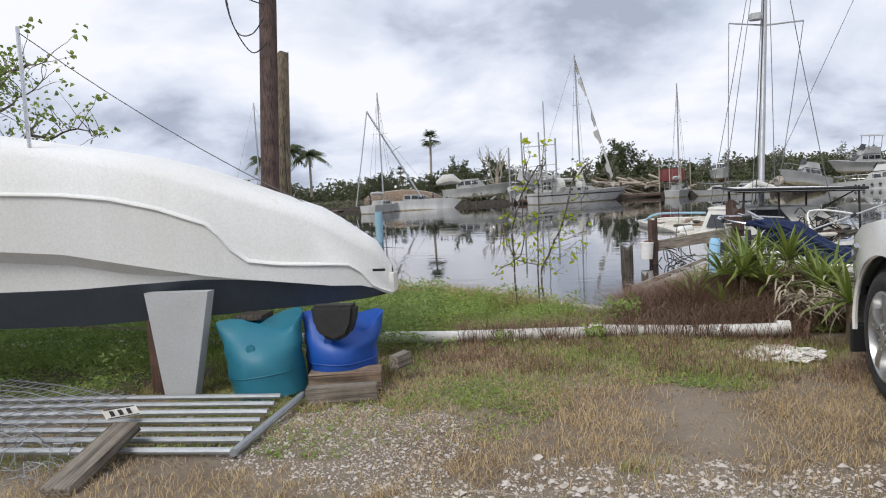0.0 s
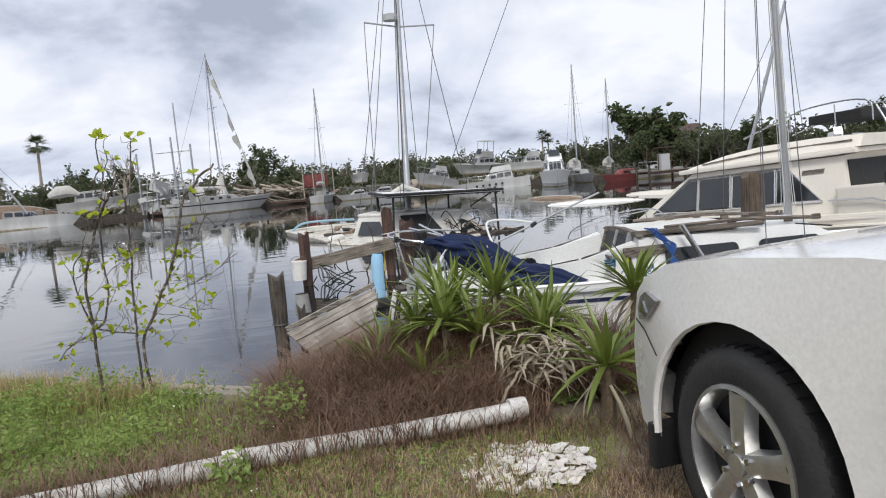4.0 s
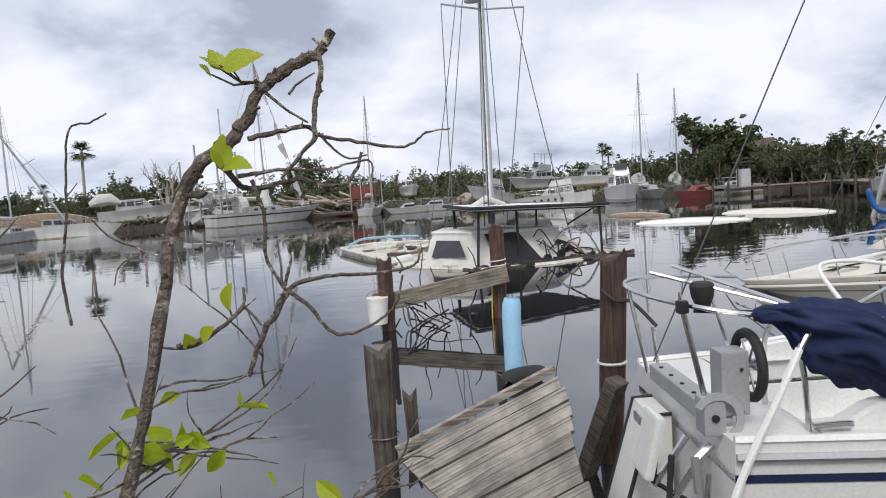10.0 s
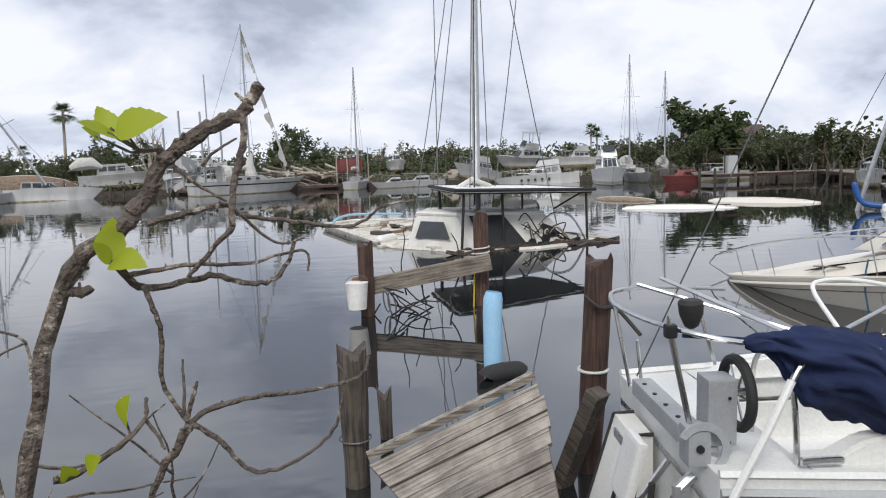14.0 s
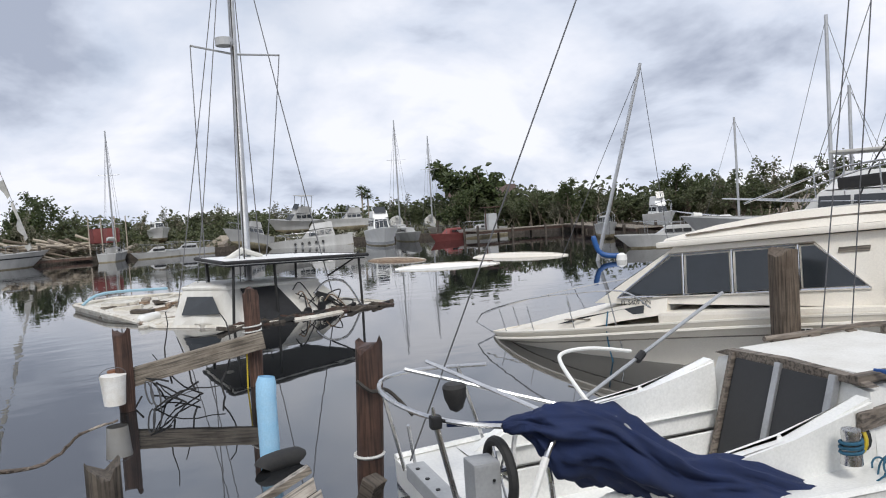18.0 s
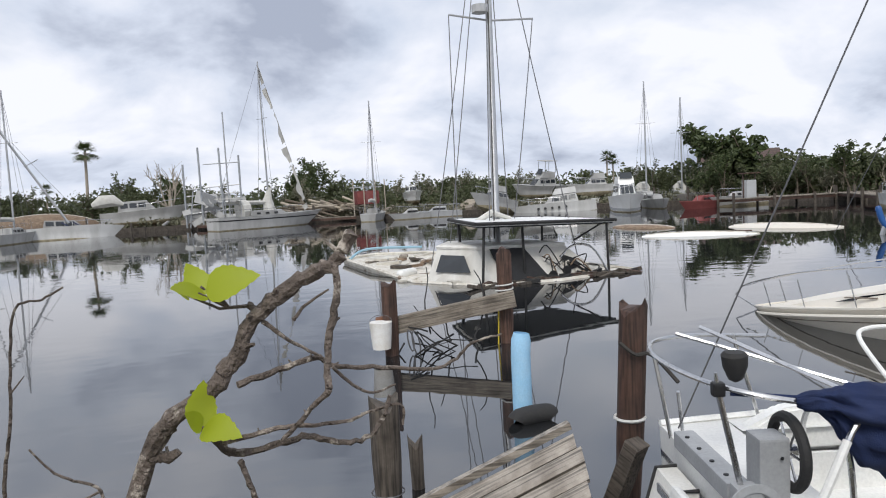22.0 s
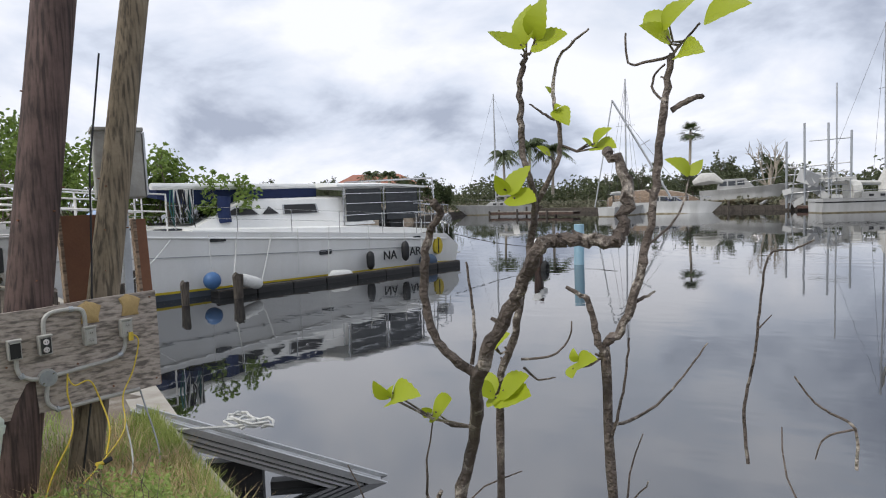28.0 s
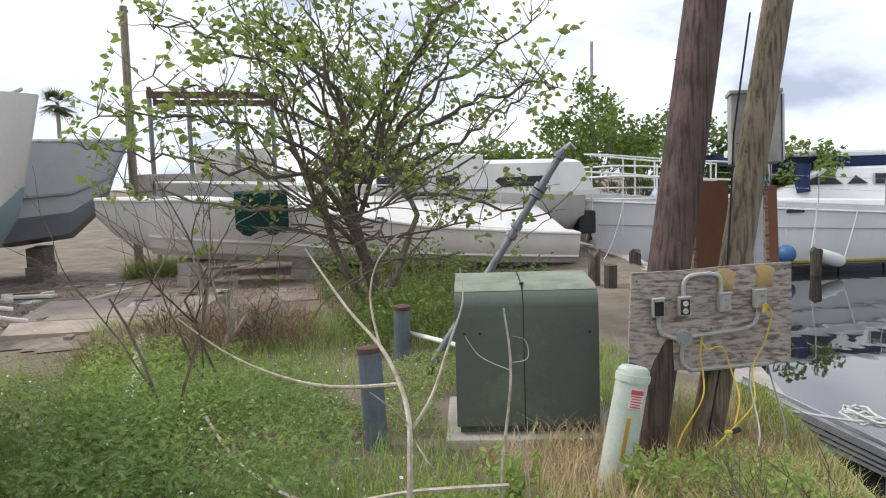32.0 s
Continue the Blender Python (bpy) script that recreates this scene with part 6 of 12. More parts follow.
# ---- sunken catamaran with a hard canopy ----
def build_sunken_catamaran():
    WRECK = pose(0.022, 0.361, 0.067) @ Matrix.Scale(0.957, 4)
    t = thing("sunken_catamaran", WRECK, "half sunken white catamaran wreck with a flat canopy and mast", "catamaran")
    deck = [(3.1, 34.4), (3.55, 30.5), (4.25, 27.3), (5.7, 25.35), (7.6, 25.3), (10.2, 26.1), (9.9, 27.4), (8.6, 30.2), (6.2, 34.6), (4.4, 35.4)]
    rg = []
    for z, g in ((-1.6, 0.90), (-0.86, 0.99), (-0.74, 1.0), (-0.67, 0.985)):
        rg.append([Vector((6.3 + (x - 6.3) * g, 29.8 + (y - 29.8) * g, z + (0.10 if y > 30 else -0.04))) for x, y in deck])
    part("hull", loft(rg), "dirty_white", t)
    part("deck_edge", tube([Vector((x, y, -0.64 + (0.10 if y > 30 else -0.06))) for x, y in deck] + [Vector((3.1, 34.4, -0.54))], 0.07, 6), "dirty_white", t)
    base = [(4.45, 27.0), (6.05, 25.75), (9.35, 26.25), (8.6, 29.3), (5.4, 30.0)]
    top = [(4.95, 27.4), (5.75, 26.35), (8.35, 26.75), (7.9, 28.6), (5.7, 29.1)]
    part("cabin", loft([[Vector((x, y, -0.85)) for x, y in base], [Vector((x, y, 0.18 - 0.03 * (x - 5))) for x, y in top], [Vector((6.6 + (x - 6.6) * 0.9, 27.6 + (y - 27.6) * 0.9, 0.26 - 0.03 * (x - 5))) for x, y in top]]), "gelcoat_old", t)
    def on(a, b, u, v, o=0.03):
        """Point on a cabin side: u along, v up."""
        p = Vector((*base[a], -0.85)).lerp(Vector((*base[b], -0.85)), u)
        q = Vector((*top[a], 0.18 - 0.03 * (top[a][0] - 5))).lerp(Vector((*top[b], 0.18 - 0.03 * (top[b][0] - 5))), u)
        n = Vector((base[b][1] - base[a][1], -(base[b][0] - base[a][0]), 0)).normalized()
        return p.lerp(q, v) + n * o
    pane(t, "side_window", [on(0, 1, u, v, 0.13) for u, v in ((0.14, 0.42), (0.74, 0.42), (0.70, 0.84), (0.18, 0.84))], "tint", 0.01, (-1, -1, 0))
    # black panes paint the shade inside the door and the broken hole
    pane(t, "doorway", [on(1, 2, u, v, 0.10) for u, v in ((0.10, 0.02), (0.50, 0.02), (0.50, 0.99), (0.12, 0.99))], "black", 0.01, (0, -1, 0))
    pane(t, "broken_opening", [on(1, 2, u, v, 0.10) for u, v in ((0.78, 0.46), (0.90, 0.40), (0.91, 0.60), (0.84, 0.74), (0.79, 0.70))], "black", 0.01, (0, -1, 0))
    for u, v in ((0.56, 0.22), (0.72, 0.30)):
        c = on(1, 2, u, v, 0.04)
        part("portlight", tube([c, c + Vector((0, -0.05, 0))], 0.12, 12), "black", t)
    for k in range(14):
        a = on(1, 2, rnd(0.58, 1.0), rnd(0.15, 0.85), 0.16)
        part("loose_pipe", tube(arc([a, a + Vector((rnd(0.1, 0.4), -0.06, rnd(-0.3, 0.2))), a + Vector((rnd(0.2, 0.7), -0.03, rnd(-0.6, -0.1)))], 4), 0.018, 5), random.choice(["rubber", "rubber", "debris_wood"]), t)
    for k in range(8):
        u = rnd(0.62, 0.98)
        a = on(1, 2, u, rnd(0.05, 0.7), 0.08)
        part("hanging_scrap", box(rnd(0.10, 0.3), 0.05, rnd(0.05, 0.14), tuple(a), 0.01, pose(0, 0, 0, 0, rnd(-30, 30), rnd(-20, 20))), random.choice(["rubber", "debris_wood", "black", "dirty_white"]), t)
    part("cabin_roof_edge", tube([Vector((x, y, 0.2 - 0.03 * (x - 5))) for x, y in top] + [Vector((*top[0], 0.2))], 0.05, 6), "gelcoat_old", t)
    # canopy on posts
    C = [Vector((5.45, 25.3, 0.86)), Vector((9.7, 26.3, 0.70)), Vector((8.9, 29.2, 0.74)), Vector((5.6, 28.6, 0.88))]
    ca = part("canopy", loft([[p - Vector((0, 0, 0.06)) for p in C], [p + Vector((0, 0, 0.03)) for p in C]]), "gelcoat", t, "flat pale hard canopy")
    mid = sum(C, Vector((0, 0, 0))) / 4
    # black sheet darkens the canopy's underside in place of its shade
    shade_corners = [mid + (p - mid) * 0.97 for p in C]
    part("canopy_lining", loft([[p - Vector((0, 0, 0.10)) for p in shade_corners], [p - Vector((0, 0, 0.064)) for p in shade_corners]]), "black", ca, "black sheet for shade under the canopy")
    part("canopy_frame", tube(C + [C[0]], 0.05, 6), "rubber", ca)
    for x, y in ((5.75, 25.6), (9.45, 26.35), (8.6, 28.9), (6.9, 26.0), (5.8, 28.2)):
        part("canopy_post", tube([(x, y, 0.8), (x + rnd(-0.1, 0.1), y, -0.75)], 0.035, 6), "rubber", t)
    part("brace", tube([(9.4, 26.4, 0.66), (8.6, 26.6, 0.2)], 0.025, 5), "rubber", t)
    # mast and wires
    foot, top_ = Vector((6.75, 27.7, 0.2)), Vector((7.95, 31.0, 12.6))
    part("mast", tube([foot, foot.lerp(top_, 0.5), top_], [0.11, 0.10, 0.09], 10), "alloy", t, smooth=True)
    sp = foot.lerp(top_, 0.527)
    part("spreader", tube([sp + Vector((-1.15, 0.35, 0.25)), sp, sp + Vector((1.25, -0.35, -0.02))], 0.03, 6), "alloy", t)
    part("radar", tube([sp + Vector((-0.3, -0.1, 0.2)), sp + Vector((-0.3, -0.1, 0.42))], 0.25, 12), "primer_grey", t)
    for f, g in (((5.1, 29.0, -0.6), 1), ((5.5, 28.2, 0.1), 0.98), ((9.0, 27.2, -0.5), 1), ((6.2, 26.6, 0.3), 0.9), ((7.5, 28.8, 0.5), 1), ((5.7, 28.0, -0.2), 0.53), ((7.3, 27.9, 0.4), 0.53)):
        a = foot.lerp(top_, g)
        if g == 0.53:
            a = sp + (Vector((-1.15, 0.35, 0.25)) if f[0] < 6 else Vector((1.25, -0.35, 0)))
        part("shroud", tube(sag(a, f, rnd(-0.1, 0.3)), 0.016, 4), "wire", t)
    part("halyard", tube(sag(foot.lerp(top_, 0.8), (6.3, 26.5, 0.4), 0.5), 0.02, 4), "rope_dark", t)
    part("boom_cover", tube([(5.9, 27.3, 0.75), (6.6, 27.6, 1.05), (7.2, 27.8, 0.85)], [0.07, 0.09, 0.06], 8), "canvas", t)
    part("rail", tube(arc([(9.3, 26.0, -0.7), (8.9, 26.1, 0.0), (8.4, 26.2, 0.1), (8.0, 26.2, -0.2)], 5), 0.03, 6), "steel", t)
    part("rail", tube(arc([(3.3, 34.2, -0.55), (4.0, 34.5, -0.25), (6.0, 34.4, -0.3)], 5), 0.05, 6), "pole_blue", t)
    # loose debris on the deck
    for k in range(46):
        x, y = rnd(3.6, 6.6), rnd(26.4, 33.8)
        if x < 3.4 + max(0, (30 - y)) * 0.28 or (x > 5.2 and y < 27.2):
            x, y = rnd(4.0, 5.5), rnd(29, 33.5)
        b = thing("deck_scrap", WRECK @ pose(x, y, -0.57 if y > 30 else -0.71, 0, rnd(-8, 8), rnd(0, 180)), "broken wood and plastic scrap on the sunken deck", "debris", "scrap on the wreck")
        part("scrap", box(rnd(0.2, 0.9), rnd(0.06, 0.3), rnd(0.03, 0.12), (0, 0, 0.03), 0.01), random.choice(["timber", "piling", "timber", "dirty_white", "dirty_white", "debris_wood"]), b)
    for k in range(60):
        u = k / 59
        p = Vector((5.6, 25.25, 0)).lerp(Vector((9.9, 25.9, 0)), u)
        b = thing("drift_wood", WRECK @ pose(p.x + rnd(-0.2, 0.2), p.y + rnd(-0.25, 0.3), -0.70, rnd(-10, 10), rnd(-14, 14), rnd(-25, 40)), "wet drift wood heaped along the wreck", "debris", "scrap on the wreck")
        part("scrap", box(rnd(0.3, 0.9), rnd(0.06, 0.16), rnd(0.05, 0.12), (0, 0, 0.02), 0.01), random.choice(["wood_wet", "piling", "rubber"]), b)
    bk = thing("deck_bucket", WRECK @ pose(5.0, 27.3, -0.71), "dark plastic bucket on the wreck's deck", "bucket")
    part("pail", tube([(0, 0, 0), (0, 0, 0.42), (0, 0, 0.44)], [0.19, 0.23, 0.24], 14), "rubber", bk, smooth=True)
    cu = thing("deck_cushion", WRECK @ pose(4.3, 28.6, -0.71, 0, 0, 40), "grubby white cushion on the wreck's deck", "cushion")
    part("pillow", tube([(-0.4, 0, 0.12), (-0.3, 0, 0.13), (0.3, 0, 0.13), (0.4, 0, 0.12)], [0.06, 0.14, 0.14, 0.06], 12), "gelcoat", cu, smooth=True)
    return t


build_sunken_catamaran()

# ---- boats along the far shore ----
def sailboat(x, y, z, head, L, label, mast=11.0, material="gelcoat_far", heel=0, pitch=0, spread=1, lean=(0, 0), group="boats on the far shore", bottom="bottom_scum", stripe=None, hood=True):
    B, F = L * 0.31, L * 0.10 + 0.1
    hd = radians(head)
    t = thing("sailboat", pose(x - 0.5 * L * math.cos(hd), y - 0.5 * L * math.sin(hd), z, heel, pitch, head), label, "sailboat", group)
    hull_parts(t, L, B, F, 0.5, material, bottom, material, stripe=stripe, n=13, rise=0.3)
    house(t, "cabin", L * 0.32, L * 0.72, B * 0.30, B * 0.22, F, F + 0.42, 0.1, 0.6, material, 0.08, 0.05)
    for s in (1, -1):
        for k in range(3):
            cx = L * (0.40 + 0.09 * k)
            pane(t, "portlight", [(cx - 0.18, s * (B * 0.285 - 0.02 * k), F + 0.14), (cx + 0.18, s * (B * 0.275 - 0.02 * k), F + 0.14), (cx + 0.18, s * (B * 0.265 - 0.02 * k), F + 0.30), (cx - 0.18, s * (B * 0.275 - 0.02 * k), F + 0.30)], "black", 0.02, (0, s, 0))
        part("lifeline", tube([(0.1, s * B * 0.38, F + 0.6), (L * 0.5, s * B * 0.49, F + 0.6), (L * 0.93, s * B * 0.12, F + 0.75)], 0.02, 4), "steel", t)
        for u in (0.05, 0.3, 0.55, 0.8):
            part("stanchion", tube([(L * u, s * B * (0.42 if u < 0.6 else 0.27), F), (L * u, s * B * (0.42 if u < 0.6 else 0.27), F + 0.62)], 0.016, 4), "steel", t)
    if mast:
        rig(t, L * 0.56, F + 0.4, mast, 0.075, (0.62,) if spread else (), [(L * 0.98, 0, F + 0.3), (0.05, 0, F), (L * 0.53, B * 0.47, F), (L * 0.53, -B * 0.47, F)], lean=lean, wire_r=0.012)
        part("boom", tube([(L * 0.55, 0, F + 1.0), (L * 0.12, 0, F + 1.1)], [0.07, 0.07], 6), "alloy", t)
        part("furled_sail", tube([(L * 0.53, 0, F + 1.12), (L * 0.35, 0, F + 1.2), (L * 0.14, 0, F + 1.2)], [0.16, 0.14, 0.08], 7), "canvas", t)
    if hood:
        part("spray_hood", tube([(L * 0.26, 0, F + 0.55), (L * 0.34, 0, F + 0.65)], [B * 0.3, B * 0.26], 10), "canvas", t)
    return t


def cruiser(x, y, z, head, L, label, material="gelcoat_far", heel=0, pitch=0, fly=True, group="boats on the far shore", bottom="bottom_scum", stripe=None, tower=False):
    B, F = L * 0.34, L * 0.11 + 0.25
    hd = radians(head)
    t = thing("motor_boat", pose(x - 0.5 * L * math.cos(hd), y - 0.5 * L * math.sin(hd), z, heel, pitch, head), label, "motor boat", group)
    hull_parts(t, L, B, F, 0.4, material, bottom, material, stripe=stripe, n=13, rise=0.45, stern=0.92, flare=0.28)
    house(t, "cabin", L * 0.22, L * 0.70, B * 0.36, B * 0.24, F, F + L * 0.13, 0.15, L * 0.12, material, 0.12, 0.06)
    zc, h = F + L * 0.05, L * 0.06
    for s in (1, -1):
        for k in range(3):
            cx = L * (0.30 + 0.11 * k)
            w = L * 0.045
            yy = lambda x_, z_: s * (B * 0.36 - B * 0.12 * (x_ - L * 0.22) / (L * 0.48) - 0.12 * (z_ - F) / (L * 0.13) + 0.01)
            pane(t, "side_window", [(a, yy(a, c), c) for a, c in ((cx - w, zc), (cx + w, zc), (cx + w, zc + h), (cx - w, zc + h))], "tint", 0.02, (0, s, 0))
        part("bow_rail", tube([(L * 0.45, s * B * 0.42, F + 0.55), (L * 0.8, s * B * 0.28, F + 0.75), (L * 1.0, 0, F + 0.9)], 0.022, 5), "steel", t)
        for u, w in ((0.55, 0.42), (0.72, 0.34), (0.88, 0.2)):
            part("rail_post", tube([(L * u, s * B * w, F), (L * u, s * B * w, F + 0.65)], 0.016, 4), "steel", t)
    for u0, u1 in ((-0.9, -0.32), (-0.28, 0.28), (0.32, 0.9)):
        x0, x1 = L * 0.70 - 0.05, L * 0.58 + 0.05
        pane(t, "windscreen", [(x0, u0 * B * 0.22, F + 0.1), (x0, u1 * B * 0.22, F + 0.1), (x1, u1 * B * 0.20, F + L * 0.12), (x1, u0 * B * 0.20, F + L * 0.12)], "tint", 0.02, (1, 0, 1))
    if fly:
        zf = F + L * 0.13 + 0.05
        house(t, "flybridge", L * 0.24, L * 0.56, B * 0.30, B * 0.24, zf, zf + 0.55, 0.05, 0.35, material, 0.08, 0.02)
        pane(t, "fly_windscreen", [(L * 0.55, -B * 0.18, zf + 0.4), (L * 0.55, B * 0.18, zf + 0.4), (L * 0.50, B * 0.17, zf + 0.85), (L * 0.50, -B * 0.17, zf + 0.85)], "tint", 0.02, (1, 0, 0))
    if tower:
        zf = F + L * 0.13 + 0.6
        part("hard_top", box(L * 0.3, B * 0.6, 0.06, (L * 0.36, 0, zf + 1.1), 0.02), material, t)
        for a in (0.24, 0.48):
            for s in (1, -1):
                part("top_post", tube([(L * a, s * B * 0.26, zf - 0.1), (L * a, s * B * 0.26, zf + 1.1)], 0.03, 5), "alloy", t)
    return t


GB = "boats on the far shore"
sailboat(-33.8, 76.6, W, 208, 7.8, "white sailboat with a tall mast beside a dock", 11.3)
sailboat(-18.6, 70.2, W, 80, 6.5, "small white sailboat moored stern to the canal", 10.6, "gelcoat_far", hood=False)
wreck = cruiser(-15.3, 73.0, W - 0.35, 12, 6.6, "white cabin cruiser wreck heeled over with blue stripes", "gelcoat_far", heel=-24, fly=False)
for k in range(2):
    part("blue_stripe", box(0.9, 0.05, 0.16, (3.2 + 0.9 * k, -0.86 + 0.14 * k, 1.25), 0, pose(0, 0, 0, -60, 35, 0)), "navy", wreck)
lm = thing("fallen_mast", pose(0, 0, 0.3), "long grey mast leaning across a wreck", "mast")
part("spar", tube([(-15.1, 72.4, 0.4), (-19.9, 71.2, 9.2)], [0.10, 0.09], 8), "alloy", lm)
part("spreader", tube([(-17.6, 71.2, 5.0), (-16.9, 72.3, 5.6)], 0.04, 5), "alloy", lm)
part("stay", tube([(-19.9, 71.2, 9.1), (-21.4, 70.6, -0.2)], 0.06, 5), "alloy", lm)
part("stay", tube(sag((-19.8, 71.2, 9.0), (-13.9, 73.4, 0.6), 0.2), 0.014, 4), "wire", lm)


def capsized(x, y, z, head, L, B, H, label, material="cream", cat="hull", group="capsized hulls"):
    t = thing("capsized_hull", pose(x, y, z, 0, 0, head), label, cat, group)
    rings = []
    for k in range(15):
        s = k / 14
        w = max(0.03, math.sin(math.pi * (0.08 + 0.92 * s)) ** 0.7)
        rings.append([Vector((L * (s - 0.5), B / 2 * w * math.cos(a), H * w ** 0.7 * max(-0.25, math.sin(a)))) for a in np.linspace(-0.35, math.pi + 0.35, 13)])
    part("hull", loft(rings, False, True), material, t, smooth=True)
    part("keel_strip", tube([(L * (k / 8 - 0.5) * 0.94, 0, H * max(0.02, math.sin(math.pi * (0.08 + 0.92 * (0.03 + 0.94 * k / 8)))) ** 0.49 + 0.01) for k in range(9)], 0.035, 5), "dirty_white", t)
    return t


capsized(18.5, 40.4, W - 0.02, -65, 3.6, 1.2, 0.17, "small tan capsized hull afloat in the canal", "debris_wood")
b_ = capsized(17.4, 34.0, W - 0.06, -33, 4.6, 1.0, 0.20, "white capsized hull lying awash in the canal", "gelcoat")
part("rail_plank", box(3.6, 0.08, 0.05, (0.1, 0.2, 0.18), 0.01), "wood_wet", b_)
capsized(22.1, 34.9, W - 0.05, -62, 4.9, 1.5, 0.23, "long cream capsized hull lying awash in the canal", "cream")
capsized(-18.6, 79.8, 0.1, 4, 9.0, 3.0, 1.4, "large beige overturned hull on the far bank", "debris_wood")
cruiser(-10.8, 81.0, 0.2, 4, 7.0, "grey powerboat hauled out on the far bank", "gelcoat_far", fly=False, pitch=-2)
cov = thing("boat_cover", pose(-13.6, 80.2, 2.0), "crumpled pale cover over a powerboat", "cover")
part("cover", tube([(-1.3, 0, 0), (-0.5, 0, 0.35), (0.5, 0, 0.4), (1.4, 0, 0.0)], [0.25, 0.6, 0.55, 0.15], 9), "canvas", cov, smooth=True)

ketch = sailboat(0.3, 72.0, W, 30, 9.4, "white ketch with a torn sail hanging from its mast", 12.6, "gelcoat_far", stripe=(0.75, 0.85, "black"), lean=(-0.012, 0.0))
part("mizzen_mast", tube([(1.6, 0, 1.2), (1.55, 0, 9.7)], 0.06, 7), "alloy", ketch)
V, Fc = [], []
for k in range(30):
    u = k / 29
    p = Vector((5.2, 0, 13.6)).lerp(Vector((9.2, 0, 1.5)), u)
    w = 0.10 + 0.5 * abs(math.sin(9 * u) * math.sin(23 * u + 1)) * (0.3 + u)
    V += [tuple(p), tuple(p + Vector((-w, 0.18 * math.sin(13 * u), -0.25)))]
    if k and random.random() > 0.12:
        i = 2 * k
        Fc.append((i - 2, i, i + 1, i - 1))
raw("torn_sail", V, Fc, "canvas", ketch)
part("furled_sail", tube([(5.3, 0, 1.4), (5.2, 0.1, 2.4), (5.4, 0, 3.4)], [0.55, 0.4, 0.12], 8), "canvas", ketch, smooth=True)
part("cockpit_frame", box(1.6, 1.8, 0.05, (1.5, 0, 2.6), 0.01), "canvas", ketch)
for sx, sy in ((0.8, 0.8), (2.2, 0.8), (0.8, -0.8), (2.2, -0.8)):
    part("frame_post", tube([(sx, sy, 1.0), (sx, sy, 2.6)], 0.03, 4), "alloy", ketch)

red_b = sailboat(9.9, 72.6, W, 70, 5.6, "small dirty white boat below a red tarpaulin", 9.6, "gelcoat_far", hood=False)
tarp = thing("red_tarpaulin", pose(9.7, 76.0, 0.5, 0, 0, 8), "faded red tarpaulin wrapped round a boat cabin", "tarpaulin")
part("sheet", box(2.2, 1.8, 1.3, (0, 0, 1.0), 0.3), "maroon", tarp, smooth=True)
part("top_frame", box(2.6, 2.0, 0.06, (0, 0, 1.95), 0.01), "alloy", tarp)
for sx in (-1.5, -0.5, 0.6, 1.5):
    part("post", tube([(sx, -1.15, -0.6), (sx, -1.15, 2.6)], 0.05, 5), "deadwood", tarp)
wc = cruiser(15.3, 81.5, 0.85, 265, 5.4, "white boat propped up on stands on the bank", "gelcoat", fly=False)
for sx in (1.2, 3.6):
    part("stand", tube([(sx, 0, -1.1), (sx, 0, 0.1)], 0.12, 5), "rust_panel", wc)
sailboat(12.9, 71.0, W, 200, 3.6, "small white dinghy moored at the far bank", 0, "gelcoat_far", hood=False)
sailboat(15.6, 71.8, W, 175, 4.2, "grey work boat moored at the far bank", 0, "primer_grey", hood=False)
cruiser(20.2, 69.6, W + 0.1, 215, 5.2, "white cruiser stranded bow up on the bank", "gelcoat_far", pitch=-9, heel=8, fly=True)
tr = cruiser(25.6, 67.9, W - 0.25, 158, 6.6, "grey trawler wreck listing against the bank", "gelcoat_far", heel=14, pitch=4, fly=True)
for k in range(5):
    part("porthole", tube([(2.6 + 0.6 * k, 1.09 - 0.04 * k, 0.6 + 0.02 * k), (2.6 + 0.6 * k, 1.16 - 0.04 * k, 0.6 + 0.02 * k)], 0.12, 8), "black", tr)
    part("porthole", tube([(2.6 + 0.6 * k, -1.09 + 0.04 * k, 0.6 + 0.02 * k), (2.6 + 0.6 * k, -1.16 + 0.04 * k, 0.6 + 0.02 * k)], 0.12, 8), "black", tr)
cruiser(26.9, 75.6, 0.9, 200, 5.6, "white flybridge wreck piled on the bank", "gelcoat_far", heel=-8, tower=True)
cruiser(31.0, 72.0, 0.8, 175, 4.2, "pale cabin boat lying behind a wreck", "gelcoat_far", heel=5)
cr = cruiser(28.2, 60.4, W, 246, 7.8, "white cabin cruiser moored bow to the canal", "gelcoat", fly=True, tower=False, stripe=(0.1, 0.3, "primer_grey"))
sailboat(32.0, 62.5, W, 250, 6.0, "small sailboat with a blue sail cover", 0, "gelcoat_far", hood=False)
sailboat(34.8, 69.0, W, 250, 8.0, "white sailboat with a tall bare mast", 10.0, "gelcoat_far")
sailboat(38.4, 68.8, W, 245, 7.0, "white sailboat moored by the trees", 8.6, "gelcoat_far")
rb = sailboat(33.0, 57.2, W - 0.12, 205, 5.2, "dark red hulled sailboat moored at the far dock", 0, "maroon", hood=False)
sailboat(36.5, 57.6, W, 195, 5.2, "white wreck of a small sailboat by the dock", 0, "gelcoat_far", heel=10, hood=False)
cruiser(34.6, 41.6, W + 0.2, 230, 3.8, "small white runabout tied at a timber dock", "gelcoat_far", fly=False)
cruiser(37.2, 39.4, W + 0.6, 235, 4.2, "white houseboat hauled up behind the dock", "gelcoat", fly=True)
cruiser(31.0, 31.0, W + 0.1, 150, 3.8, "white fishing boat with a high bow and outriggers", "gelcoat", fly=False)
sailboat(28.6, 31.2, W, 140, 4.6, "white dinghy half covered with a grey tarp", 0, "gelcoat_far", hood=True)

